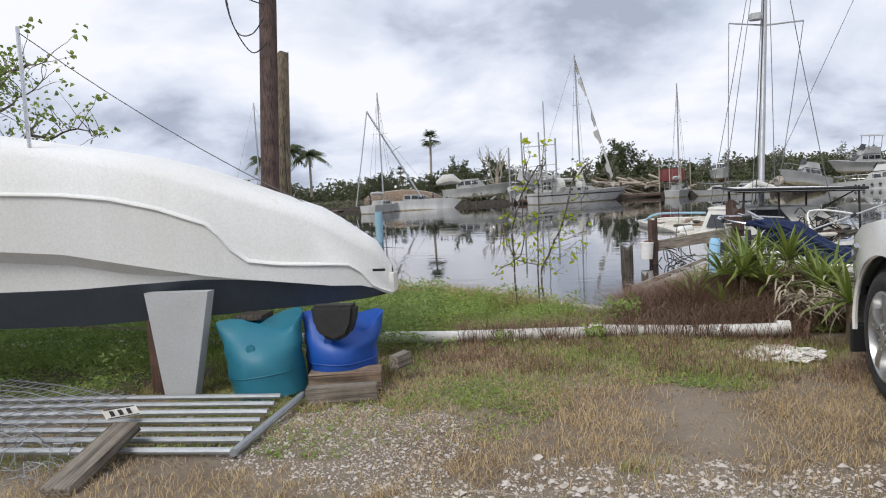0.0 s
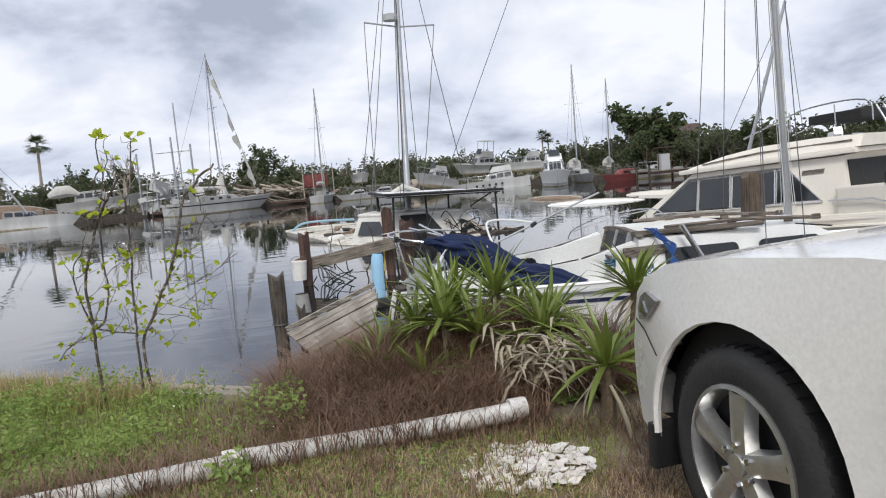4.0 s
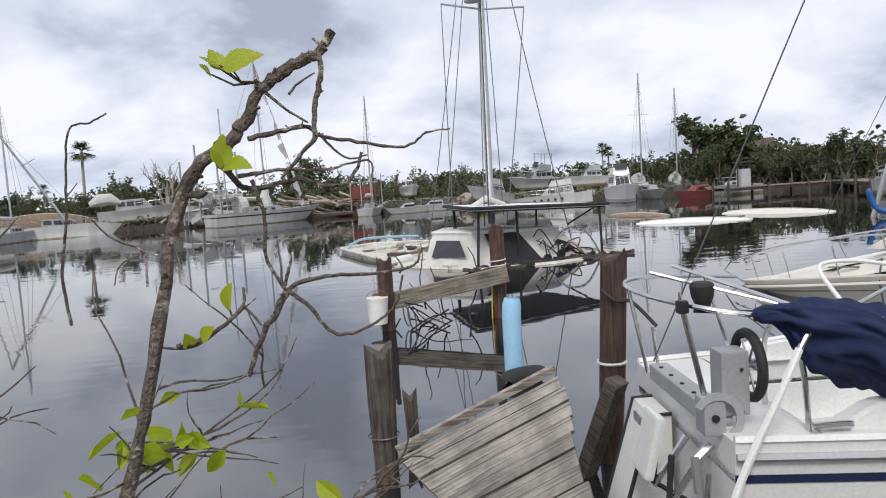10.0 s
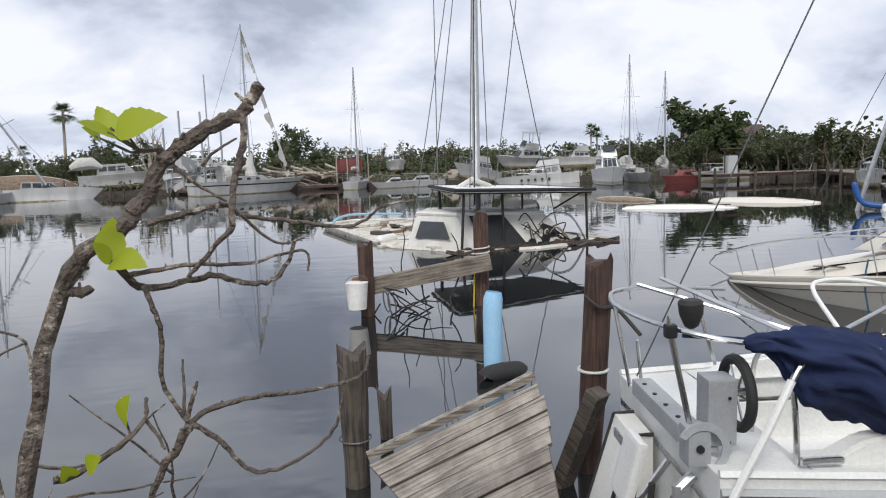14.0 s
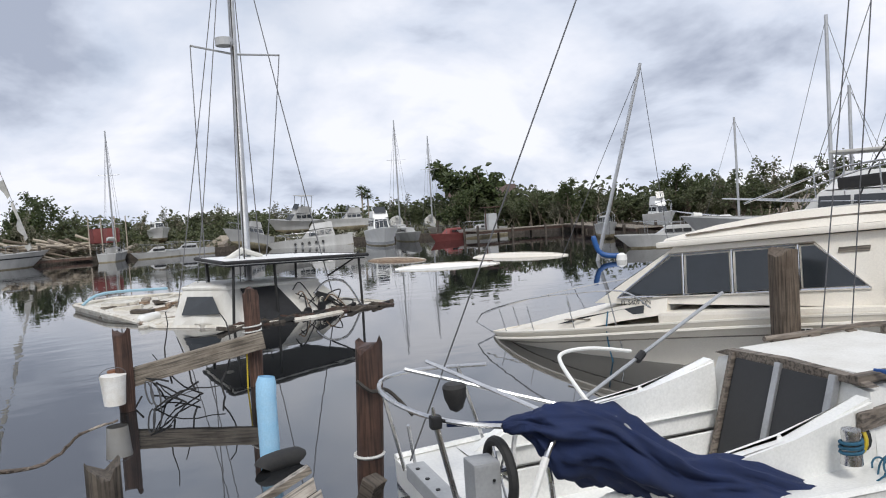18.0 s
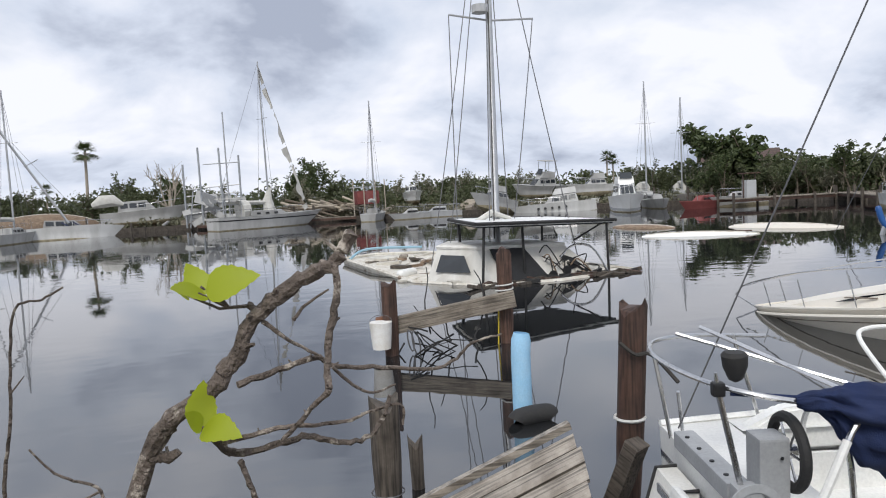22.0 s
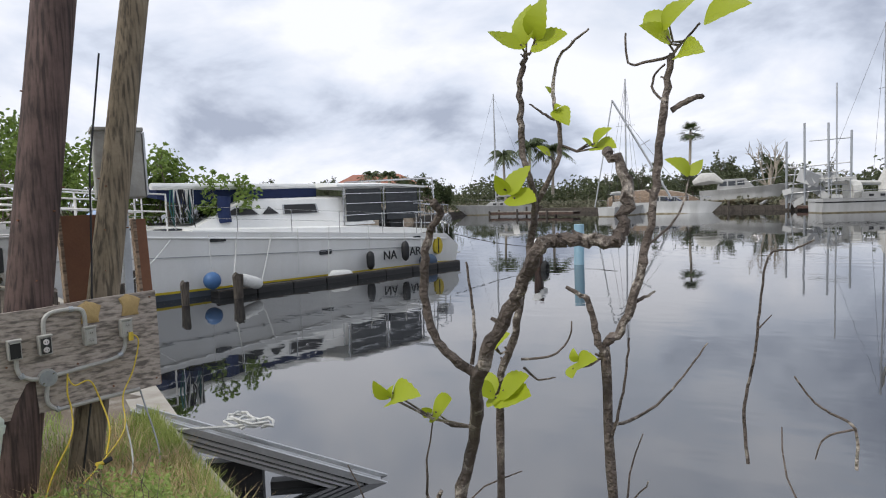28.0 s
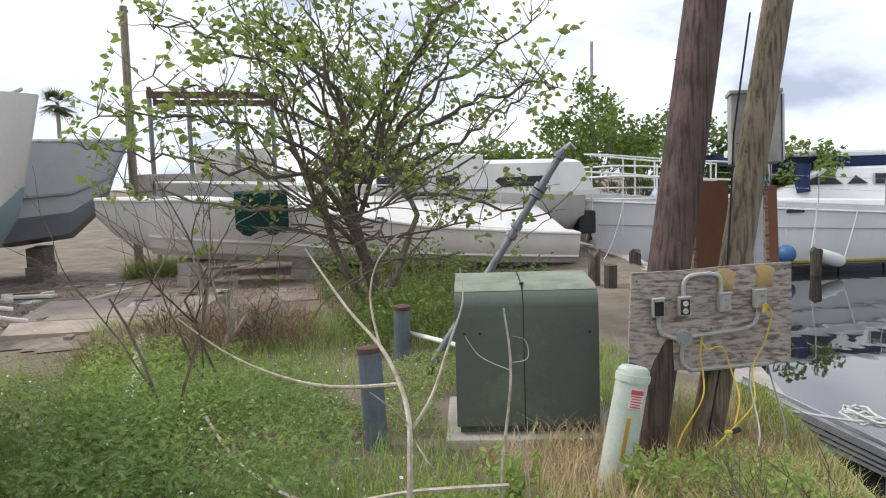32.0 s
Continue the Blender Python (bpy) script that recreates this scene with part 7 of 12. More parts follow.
sb = thing("sunken_sailboat_mast", pose(21.2, 29.2, W), "leaning mast of a sunken sailboat with blue sail cover", "mast")
part("mast", tube([(0, 0, -0.5), (1.5, -1.5, 7.6)], [0.08, 0.06], 8), "alloy", sb, smooth=True)
part("spreader", tube([(0.6, -1.2, 4.5), (1.3, -0.5, 4.8)], 0.025, 5), "alloy", sb)
part("stay", tube([(1.5, -1.5, 7.5), (-0.9, 1.0, 0.05)], 0.012, 4), "wire", sb)
part("stay", tube([(1.5, -1.5, 7.5), (2.0, -2.1, 0.05)], 0.012, 4), "wire", sb)
part("sail_cover", tube(arc([(0.0, 0.0, 1.0), (0.1, -0.1, 0.5), (0.3, -0.3, 0.22), (0.9, -0.8, 0.15)], 5), [0.07] + [0.11] * 14 + [0.07], 10), "blue_hull", sb, "royal blue sail cover", smooth=True)
fl = thing("white_float", pose(21.9, 28.4, W), "white round mooring float on water", "float")
part("float_ball", tube([(0, 0, -0.15), (0, 0, 0), (0, 0, 0.2), (0, 0, 0.28)], [0.1, 0.22, 0.2, 0.06], 10), "gelcoat", fl, smooth=True)


# ---- boats beyond the cream yacht ----
blue = sailboat(18.25, 14.16, W, 118, 8.7, "blue hulled sailboat with a white deck", 10.8, "blue_hull", bottom="bottom_grey", group="boats beside the cream yacht", hood=False)
part("white_deck_house", box(3.4, 1.5, 0.4, (4.6, 0, 1.3), 0.08), "gelcoat", blue)
ty = thing("flybridge_yacht", pose(24.7, 14.5, W - 0.15, 0, 0, 112) @ Matrix.Scale(0.9, 4), "white flybridge yacht with black canvas enclosure", "motor yacht", "boats beside the cream yacht")
hull_parts(ty, 10.5, 3.6, 1.6, 0.4, "gelcoat_far", "bottom_grey", "gelcoat_far", n=13, rise=0.4, stern=0.92)
house(ty, "deck_house", 2.6, 8.0, 1.5, 1.2, 1.6, 2.65, 0.1, 0.9, "gelcoat", 0.10, 0.05)
house(ty, "bridge", 3.6, 7.0, 1.3, 1.0, 2.7, 3.25, 0.1, 0.6, "gelcoat", 0.08, 0.03)
part("bridge_roof", box(3.6, 2.3, 0.08, (5.0, 0, 3.9), 0.03), "canvas", ty)
for sx in (3.6, 6.4):
    for s in (1, -1):
        part("roof_post", tube([(sx, s * 1.05, 3.1), (sx, s * 1.05, 3.9)], 0.03, 5), "alloy", ty)
for s in (1, -1):
    for cx in (3.3, 4.5, 5.7, 6.7):
        pane(ty, "side_window", [(cx - 0.5, s * 1.47, 2.0), (cx + 0.45, s * 1.42, 2.0), (cx + 0.4, s * 1.38, 2.5), (cx - 0.5, s * 1.42, 2.5)], "tint", 0.02, (0, s, 0))
    pane(ty, "black_curtain", [(0.2, s * 1.52, 1.75), (2.4, s * 1.5, 1.75), (2.4, s * 1.45, 3.0), (0.2, s * 1.45, 3.0)], "black", 0.02, (0, s, 0))
    part("rail", tube([(4, s * 1.7, 2.2), (8, s * 1.3, 2.4), (10.4, s * 0.1, 2.6)], 0.025, 5), "steel", ty)
pane(ty, "black_curtain", [(0.1, -1.5, 1.75), (0.1, 1.5, 1.75), (0.1, 1.45, 3.0), (0.1, -1.45, 3.0)], "black", 0.02, (-1, 0, 0))
part("awning", box(2.8, 3.2, 0.06, (1.2, 0, 3.06), 0.02), "canvas", ty)
for px_, py_, tp, ln in ((22.93, 20.55, 7.01, (0, 0)), (24.82, 20.91, 5.03, (0, 0)), (25.45, 19.56, 5.66, (0, 0)), (33.91, 31.44, 5.66, (-0.02, 0)), (24.64, 16.32, 5.03, (0, 0)), (20.77, 13.98, 5.03, (0.1, 0.06)), (16.72, 11.82, 7.91, (0, 0))):
    mt = thing("bare_mast", pose(px_, py_, W - 0.5), "bare aluminium mast standing behind the yachts", "mast", "masts beside the cream yacht")
    part("spar", tube([(0, 0, 0), (ln[0] * (tp - W), ln[1] * (tp - W), tp - W + 0.5)], [0.07, 0.055], 7), "alloy", mt)
    part("stay", tube([(ln[0] * (tp - W), ln[1] * (tp - W), tp - W + 0.4), (1.6, -1.2, 1.6)], 0.008, 4), "wire", mt)
    part("stay", tube([(ln[0] * (tp - W), ln[1] * (tp - W), tp - W + 0.4), (-1.5, 1.0, 1.6)], 0.008, 4), "wire", mt)
dg = thing("dinghy_hoist", pose(15.73, 13.08, 0.35), "curved black davit over the yacht", "davit")
part("davit_arm", tube(arc([(0, 0, -0.4), (0.2, 0.3, 0.9), (0.1, 0.9, 2.2), (-0.3, 1.6, 2.6), (-0.7, 2.2, 2.0), (-0.9, 2.6, 0.9)], 6), 0.016, 6), "rubber", dg)


# ---- docks, posts and scrap on the far shore ----
def plank_dock(x0, y0, x1, y1, w, z, label, posts=True):
    d = Vector((x1 - x0, y1 - y0, 0))
    t = thing("plank_dock", pose(x0, y0, z, 0, 0, math.degrees(math.atan2(d.y, d.x))), label, "dock", "docks")
    n = max(4, int(d.length / 0.5))
    for k in range(n):
        part("plank", box(d.length / n * 0.94, w, 0.06, (d.length * (k + 0.5) / n, 0, rnd(-0.01, 0.01)), 0.0), "timber", t)
    for s in (1, -1):
        part("stringer", box(d.length, 0.1, 0.2, (d.length / 2, s * w * 0.45, -0.13), 0.0), "wood_wet", t)
    if posts:
        for k in range(int(d.length / 3.2) + 1):
            for s in (1, -1):
                part("dock_post", tube([(min(d.length, 3.2 * k), s * (w / 2 + 0.1), -1.6), (min(d.length, 3.2 * k), s * (w / 2 + 0.1), rnd(0.05, 0.6))], 0.10, 7), "piling", t)
    return t


plank_dock(-31.5, 70.6, -22.6, 69.2, 1.4, -0.18, "low grey timber finger dock")
plank_dock(33.5, 55.2, 45.5, 54.0, 2.0, 0.02, "weathered timber dock beside tall shore trees")
plank_dock(42.5, 53.0, 34.0, 37.5, 1.8, 0.05, "long weathered dock in front of the trees")
plank_dock(-5.5, 75.6, 8.5, 75.2, 1.0, -0.18, "broken dock along the far bank", False)
sh = thing("pump_shed", pose(35.2, 54.8, 0.05), "small grey electrical cabinet on the far dock", "cabinet")
part("cabinet_body", box(0.8, 0.6, 1.3, (0, 0, 0.65), 0.03), "primer_grey", sh)
part("cabinet_roof", box(1.2, 1.0, 0.08, (0, 0, 1.8), 0.02), "wood_wet", sh)
for s in (1, -1):
    part("roof_post", tube([(s * 0.5, 0, 0), (s * 0.5, 0, 1.8)], 0.05, 5), "wood_wet", sh)

fr = thing("boat_lift_frame", pose(-3.8, 76.3, -0.4, 0, 0, 3), "rusty pipe frame of a broken boat lift", "frame")
for sx in (-2.6, -1.2, 0.6, 2.2):
    part("upright", tube([(sx, 0, 0), (sx + rnd(-0.1, 0.1), 0, rnd(4.2, 7.2))], 0.09, 6), "galv", fr)
part("top_bar", tube([(-0.9, 0, 5.6), (2.2, 0, 5.7)], 0.06, 5), "galv", fr)
for z in (1.2, 2.0, 2.8, 3.4):
    part("cross_bar", tube([(-2.7, 0.2, z), (2.2, 0.2, z + rnd(-0.4, 0.4))], 0.05, 5), "alloy", fr)
for k in range(14):
    part("scrap_panel", box(rnd(0.6, 1.6), 0.06, rnd(0.4, 1.2), (rnd(-2.6, 2.2), rnd(-0.3, 0.5), rnd(0.3, 2.8)), 0.01, pose(0, 0, 0, rnd(-20, 20), rnd(-40, 40), rnd(-30, 30))), random.choice(["gelcoat_far", "alloy", "gelcoat_far"]), fr)
part("ladder", tube([(-2.3, -0.3, 0), (-1.9, -0.3, 3.2)], 0.05, 5), "alloy", fr)
for k in range(60):
    x = rnd(3.2, 9.5)
    lg = thing("fallen_log", pose(x, rnd(76.6, 80.0), rnd(-0.1, 1.2) - max(0, (x - 5)) * 0.05, rnd(-14, 14), rnd(-12, 24), rnd(-50, 40)), "grey fallen trunk piled on the far bank", "log", "storm debris on the far bank")
    part("trunk", tube([(-rnd(0.8, 2.2), 0, 0), (0, rnd(-0.1, 0.1), 0.03), (rnd(0.8, 2.4), 0, 0)], [rnd(0.08, 0.16), 0.1, 0.05], 6), random.choice(["deadwood", "bark_pale", "bark"]), lg)
for k in range(26):
    x = rnd(-24, 44)
    y = 82 - max(0.0, (x + 40)) * 0.125 if x < 10 else 76 - (x - 10) * 0.40
    if x > 30:
        y = 67 - (x - 30) * 0.55
    po = thing("shore_post", pose(x, y - rnd(0.4, 2.0), -2.0), "grey mooring post along the far bank", "post", "far mooring posts")
    part("post", tube([(0, 0, 0), (rnd(-0.1, 0.1), 0, rnd(1.8, 3.2))], 0.11, 6), "piling", po)
bluep = thing("blue_marker_pole", pose(-7.6, 29.4, -2.2), "blue grey plastic pole standing in the canal", "pole")
part("pole", tube([(0, 0, 0), (0.03, 0, 2.84)], 0.155, 14), "pole_blue", bluep, smooth=True)
gp = piling(-8.15, 27.6, 0.30, 0.14, "dark piling with tyres and a gull white cap", "wood_wet")
part("cap", tube([(0, 0, 2.38), (0.1, 0, 2.5)], [0.3, 0.2], 10), "gelcoat", gp)
for k in (0,):
    part("tyre_fender", tube([(0.2, 0.16 * math.cos(a), 1.75 - 0.36 * k + 0.17 * math.sin(a)) for a in np.linspace(0, 6.3, 14)], 0.07, 6), "rubber", gp)
house_ = thing("tile_roof_house", pose(-66.0, 98.5, -0.1, 0, 0, 35), "low house with an orange tile roof among trees", "house")
part("wall", box(15, 9, 2.8, (0, 0, 1.4), 0.0), "stucco", house_)
part("roof", loft([[Vector((-8.2, -5.2, 2.7)), Vector((8.2, -5.2, 2.7)), Vector((8.2, 5.2, 2.7)), Vector((-8.2, 5.2, 2.7))], [Vector((-3.5, -0.3, 5.2)), Vector((3.5, -0.3, 5.2)), Vector((3.5, 0.3, 5.2)), Vector((-3.5, 0.3, 5.2))]]), "roof_tile", house_)
for k in range(4):
    w_ = part("window", box(1.3, 0.1, 1.1, (-5.4 + 3.6 * k, -4.53, 1.6), 0.02), "tint", house_)
hs2 = thing("grey_house", pose(49.0, 75.0, -2.2, 0, 0, -35), "grey wooden stilt house behind a tree", "house")
part("wall", box(7, 5, 2.4, (0, 0, 4.2)), "wood_wet", hs2)
part("roof", loft([[Vector((-4, -3, 5.4)), Vector((4, -3, 5.4)), Vector((4, 3, 5.4)), Vector((-4, 3, 5.4))], [Vector((-4, -0.1, 6.6)), Vector((4, -0.1, 6.6)), Vector((4, 0.1, 6.6)), Vector((-4, 0.1, 6.6))]]), "wood_wet", hs2)
for sx in (-3, 0, 3):
    for sy in (-2.2, 2.2):
        part("stilt", tube([(sx, sy, 0), (sx, sy, 3.0)], 0.14, 6), "wood_wet", hs2)
    part("window", box(1.0, 0.08, 1.0, (sx, -2.52, 4.3)), "tint", hs2)


# ---- trees ----
def make_tree(seed, h, w, material, leaf, n, name="tree", label="leafy broad tree on the far shore", bare=False, trunk="bark", low=0.25, proto=True):
    random.seed(seed)
    t = thing(name, pose(0, 0, 0), label, "tree", "trees on the far shore")
    tips = []
    for k in range(random.randint(4, 6)):
        bm = bmesh.new()
        branching(bm, (rnd(-0.3, 0.3) * w, rnd(-0.3, 0.3) * w, 0), (rnd(-0.5, 0.5), rnd(-0.5, 0.5), 1), h * rnd(0.28, 0.46), 0.014 * h, 2, tips, 0.8, 0.28, (3, 4), 0.2)
        part("trunk", bm, trunk, t)
    pts = []
    for k in range(0, len(tips), 5):
        full = rnd(0.0, 2.0) ** 1.5
        for q in tips[k:k + 5]:
            for _ in range(int(1.2 * full * n / len(tips) + rnd(0, 1))):
                pts.append((q.x + rnd(-0.05, 0.05) * w, q.y + rnd(-0.05, 0.05) * w, max(0.1, q.z + rnd(-0.05, 0.05) * h)))
    for k in range(int(0.5 * n)):
        a, q = rnd(0, 6.283), rnd(0.2, 1.0) ** 0.6
        x, y, z = 0.5 * w * q * math.cos(a), 0.5 * w * q * math.sin(a), rnd(0.0, 0.62) * h
        if noise.noise(Vector((x, y, z)) * 0.8 + Vector((seed, 0, 0))) > -0.05 + 0.5 * z / h:
            pts.append((x, y, z))
    leaves(pts, leaf, material, "crown", t, 0.8)
    return t


def make_palm(seed, h, label, fan=False):
    random.seed(seed)
    t = thing("palm_tree", pose(0, 0, 0), label, "palm tree", "palms")
    part("trunk", tube([(0, 0, 0), (0.15, 0, h * 0.5), (0.25, 0, h)], [0.20, 0.15, 0.13], 8), "deadwood", t, smooth=True)
    top = Vector((0.25, 0, h))
    nf = 34 if fan else 24
    for k in range(nf):
        a, el = 2.4 * k, (rnd(-0.7, 1.3) if fan else rnd(-0.1, 1.25))
        L = (1.3 if fan else 2.3) * rnd(0.8, 1.15)
        V, Fc = [], []
        d = Vector((math.cos(a), math.sin(a), 0))
        side = Vector((-d.y, d.x, 0))
        spine = []
        for j in range(9):
            u = j / 8
            spine.append(top + d * L * u * math.cos(el) + Vector((0, 0, L * (math.sin(el) * u - (0.2 if fan else 0.62) * u * u))))
        if fan:
            c = spine[4]
            for j in range(12):
                b = -1.3 + 2.6 * j / 11
                tip = c + ((d * math.cos(el) + Vector((0, 0, math.sin(el)))) * math.cos(b) + side * math.sin(b)) * 0.95 + Vector((0, 0, -0.25 * abs(math.sin(b)) - 0.1))
                i = len(V)
                q = side * 0.07
                V += [tuple(c - q), tuple(c + q), tuple(tip)]
                Fc.append((i, i + 1, i + 2))
            i = len(V)
            V += [tuple(spine[0] - side * 0.03), tuple(spine[0] + side * 0.03), tuple(c)]
            Fc.append((i, i + 1, i + 2))
        else:
            for j in range(1, 9):
                for s in (1, -1):
                    ll = 0.75 * math.sin(math.pi * (0.12 + 0.8 * j / 9))
                    i = len(V)
                    V += [tuple(spine[j - 1]), tuple(spine[j]), tuple(spine[j] + side * s * ll * 0.6 + d * 0.25 + Vector((0, 0, -ll * 0.75)))]
                    Fc.append((i, i + 1, i + 2))
            for j in range(1, 9):
                i = len(V)
                V += [tuple(spine[j - 1] - side * 0.03), tuple(spine[j - 1] + side * 0.03), tuple(spine[j])]
                Fc.append((i, i + 1, i + 2))
        raw("frond", V, Fc, "leaf_dark", t)
    return t


def place(t, x, y, z, s=1.0, turn=0.0):
    t.matrix_world = pose(x, y, z, 0, 0, turn) @ Matrix.Scale(s, 4)
    return t


def again(t, x, y, z, s=1.0, turn=0.0):
    c = copy_thing(t, pose(x, y, z, 0, 0, turn))
    c.matrix_basis = pose(x, y, z, 0, 0, turn) @ Matrix.Scale(s, 4)
    return c


T = [make_tree(11, 5.0, 5.0, "leaf_dark", 0.16, 2600), make_tree(12, 5.0, 4.5, "leaf_far", 0.15, 2200), make_tree(13, 4.5, 5.0, "leaf_far", 0.13, 1100, label="thin half bare tree on the far shore"),
     make_tree(14, 4.5, 4.5, "leaf_grey", 0.13, 1100, label="storm stripped grey tree on the far shore", trunk="bark_pale"), make_tree(15, 4.0, 5.5, "leaf_far", 0.15, 2800, label="dense mangrove bush on the far shore")]
place(T[0], 3.8, 93.0, -0.2, 1.45); place(T[1], -13.8, 96.5, -0.2, 1.3); place(T[2], -17.0, 95.0, -0.2, 1.25)
place(T[3], 22.0, 84.0, -0.2, 1.1); place(T[4], 34.0, 80.0, -0.2, 1.1)
random.seed(77)
again(T[0], -10.5, 97.0, -0.2, 1.2, 40); again(T[0], -42.5, 71.0, -0.2, 0.95, 80); again(T[0], -39.0, 73.5, -0.2, 0.9, 160); again(T[1], -45.5, 70.0, -0.2, 0.9, 10)
spots = []
for k in range(46):
    x = rnd(-30, 34)
    spots.append((x, 88 - 0.12 * max(0, x) * 1.2 + rnd(-2, 8), random.choice([2, 3, 2, 3, 4, 1]), rnd(0.7, 1.2)))
for k in range(30):
    u = rnd(0, 1)
    spots.append((34 + 18 * u + rnd(-1, 5), 78 - 36 * u + rnd(0, 6), random.choice([4, 3, 1, 2, 0, 3]), rnd(0.7, 1.1)))
for k in range(44):
    u = rnd(0, 1)
    spots.append((50 + 4 * u + rnd(-2, 7), 46 - 40 * u + rnd(-3, 3), random.choice([4, 2, 1, 3, 3, 2]), rnd(0.85, 1.25) + 0.4 * u))
for k in range(26):
    u = rnd(0, 1)
    spots.append((-48 - 24 * u + rnd(-3, 3), 66 + 24 * u + rnd(-4, 6), random.choice([1, 4, 2, 3, 0]), rnd(0.75, 1.0)))
for k in range(16):
    spots.append((rnd(-60, -32), rnd(40, 60), random.choice([1, 4, 2]), rnd(0.7, 0.9)))
for (x, y, k, s) in spots:
    again(T[k], x, y, -0.3, s, rnd(0, 360))
big = make_tree(31, 8.0, 8.0, "leaf_dark", 0.34, 1500, label="large spreading tree with horizontal boughs by the dock")
place(big, 44.2, 69.0, -0.3, 1.15, 30)
dead = thing("dead_tree", pose(-8.7, 82.9, -0.3), "bare dead tree with broken limbs", "tree")
random.seed(5)
bm, tips = bmesh.new(), []
branching(bm, (0, 0, 0), (0.02, 0, 1), 3.4, 0.2, 3, tips, 0.9, 0.3, (3, 4), 0.12)
branching(bm, (0.3, 0, 0), (0.1, 0, 1), 2.6, 0.14, 2, tips, 0.8, 0.3, (2, 3), 0.12)
part("trunk", bm, "deadwood", dead)
P0 = make_palm(41, 6.4, "windblown coconut palm on the far shore")
place(P0, -34.8, 86.0, -0.2, 1.15)
again(P0, -33.4, 90.0, -0.2, 1.08, 100); again(P0, -38.2, 87.0, -0.2, 1.0, 200); again(P0, -57.0, 85.0, -0.2, 0.75, 40); again(P0, -50.5, 80.0, -0.2, 0.7, 300)
P1 = make_palm(42, 7.4, "tall fan palm on the far shore", True)
place(P1, -18.9, 96.4, -0.2, 1.12)
again(P1, 35.2, 77.5, -0.2, 0.62, 50); again(P1, 36.4, 78.2, -0.2, 0.58, 150); again(P1, -59.3, -3.2, 0, 1.08, 30); again(P1, -24.0, 100.0, -0.2, 0.6, 10)
random.seed(9)
pts = []
for k in range(34000):
    v = rnd(0, 1)
    if v < 0.45:
        x, y = rnd(-75, 40), rnd(97, 106)
    elif v < 0.75:
        u = rnd(0, 1); x, y = 37 + 15 * u + rnd(0, 8), 79 - 37 * u + rnd(0, 7)
    elif v < 0.9:
        u = rnd(0, 1); x, y = 60 + rnd(0, 6), 44 - 60 * u
    else:
        u = rnd(0, 1); x, y = -52 - 22 * u + rnd(-3, 3), 48 + 46 * u
    hgt = 0.75 + 0.7 * noise.noise(Vector((x * 0.2, y * 0.2, 6.0)))
    pts.append((x, y, -0.1 + rnd(0.0, 3.6) * max(0.3, hgt)))
tagged(leaves(pts, 0.34, "leaf_far", "far_woods", None, 0.8), "dense dark undergrowth behind the far shore", "woods", kind="stuff")
pts = []
for k in range(5000):
    x = rnd(-46, 40)
    y = (83 - (x + 40) * 0.125 if x < 10 else 77 - (x - 10) * 0.4) + rnd(0, 4.5)
    pts.append((x, y, rnd(-0.2, 0.5)))
more = []
for k in range(14000):
    x = rnd(-46, 42)
    y = (83 - (x + 40) * 0.125 if x < 10 else 77 - (x - 10) * 0.4) + rnd(5.0, 10.0)
    hgt = max(0.25, 0.55 + 0.9 * noise.noise(Vector((x * 0.16, y * 0.16, 2.0))))
    more.append((x, y, -0.2 + rnd(0.0, 3.6) * hgt))
tagged(leaves(more, 0.26, "leaf_far", "shore_brush", None, 0.8), "dark tangled brush behind the wrecked boats", "brush", kind="stuff")
tagged(leaves(pts, 0.28, "leaf_grey", "bank_scrub", None, 0.8), "low grey green scrub on the far bank", "scrub", kind="stuff")
for k in range(60):
    x = rnd(-26, 32)
    y = (82 - (x + 40) * 0.125 if x < 10 else 76 - (x - 10) * 0.4) + rnd(0.5, 6)
    b = thing("bank_scrap", pose(x, y, -0.1, rnd(-10, 10), rnd(-25, 25), rnd(0, 180)), "bleached boat wreckage strewn on the far bank", "debris", "wreckage on the far bank")
    part("scrap", box(rnd(0.5, 2.6), rnd(0.2, 0.9), rnd(0.1, 0.6), (0, 0, 0.2), 0.03), random.choice(["gelcoat_far", "deadwood", "gelcoat_far", "timber", "alloy"]), b)

# ---- the utility corner beside the quay ----
def pole(name, base, top, r0, r1, label, material, n=7):
    b, tp = Vector(base), Vector(top)
    t = thing(name, pose(*base), label, "utility pole", "utility poles")
    rings = []
    for k in range(n):
        u = k / (n - 1)
        c = (tp - b) * u
        r = r0 + (r1 - r0) * u
        ring = []
        for i in range(18):
            a = 2 * math.pi * i / 18
            rr = r * (1 + 0.025 * math.sin(4 * a + 2 * u) + 0.012 * math.sin(9 * a + 3 * u))
            ring.append((c.x + rr * math.cos(a), c.y + rr * math.sin(a), c.z + (0.015 * math.sin(3 * a) if k == n - 1 else 0)))
        rings.append(ring)
    part("shaft", loft(rings), material, t, smooth=True)
    for _ in range(14):
        u = rnd(0.1, 0.6)
        a = rnd(0, 6.28)
        c = (tp - b) * u
        r = r0 + (r1 - r0) * u
        part("nail", tube([c + Vector((r * 0.97 * math.cos(a), r * 0.97 * math.sin(a), 0)), c + Vector(((r + 0.012) * math.cos(a), (r + 0.012) * math.sin(a), 0.002))], 0.005, 5), "rust_panel", t)
    return t


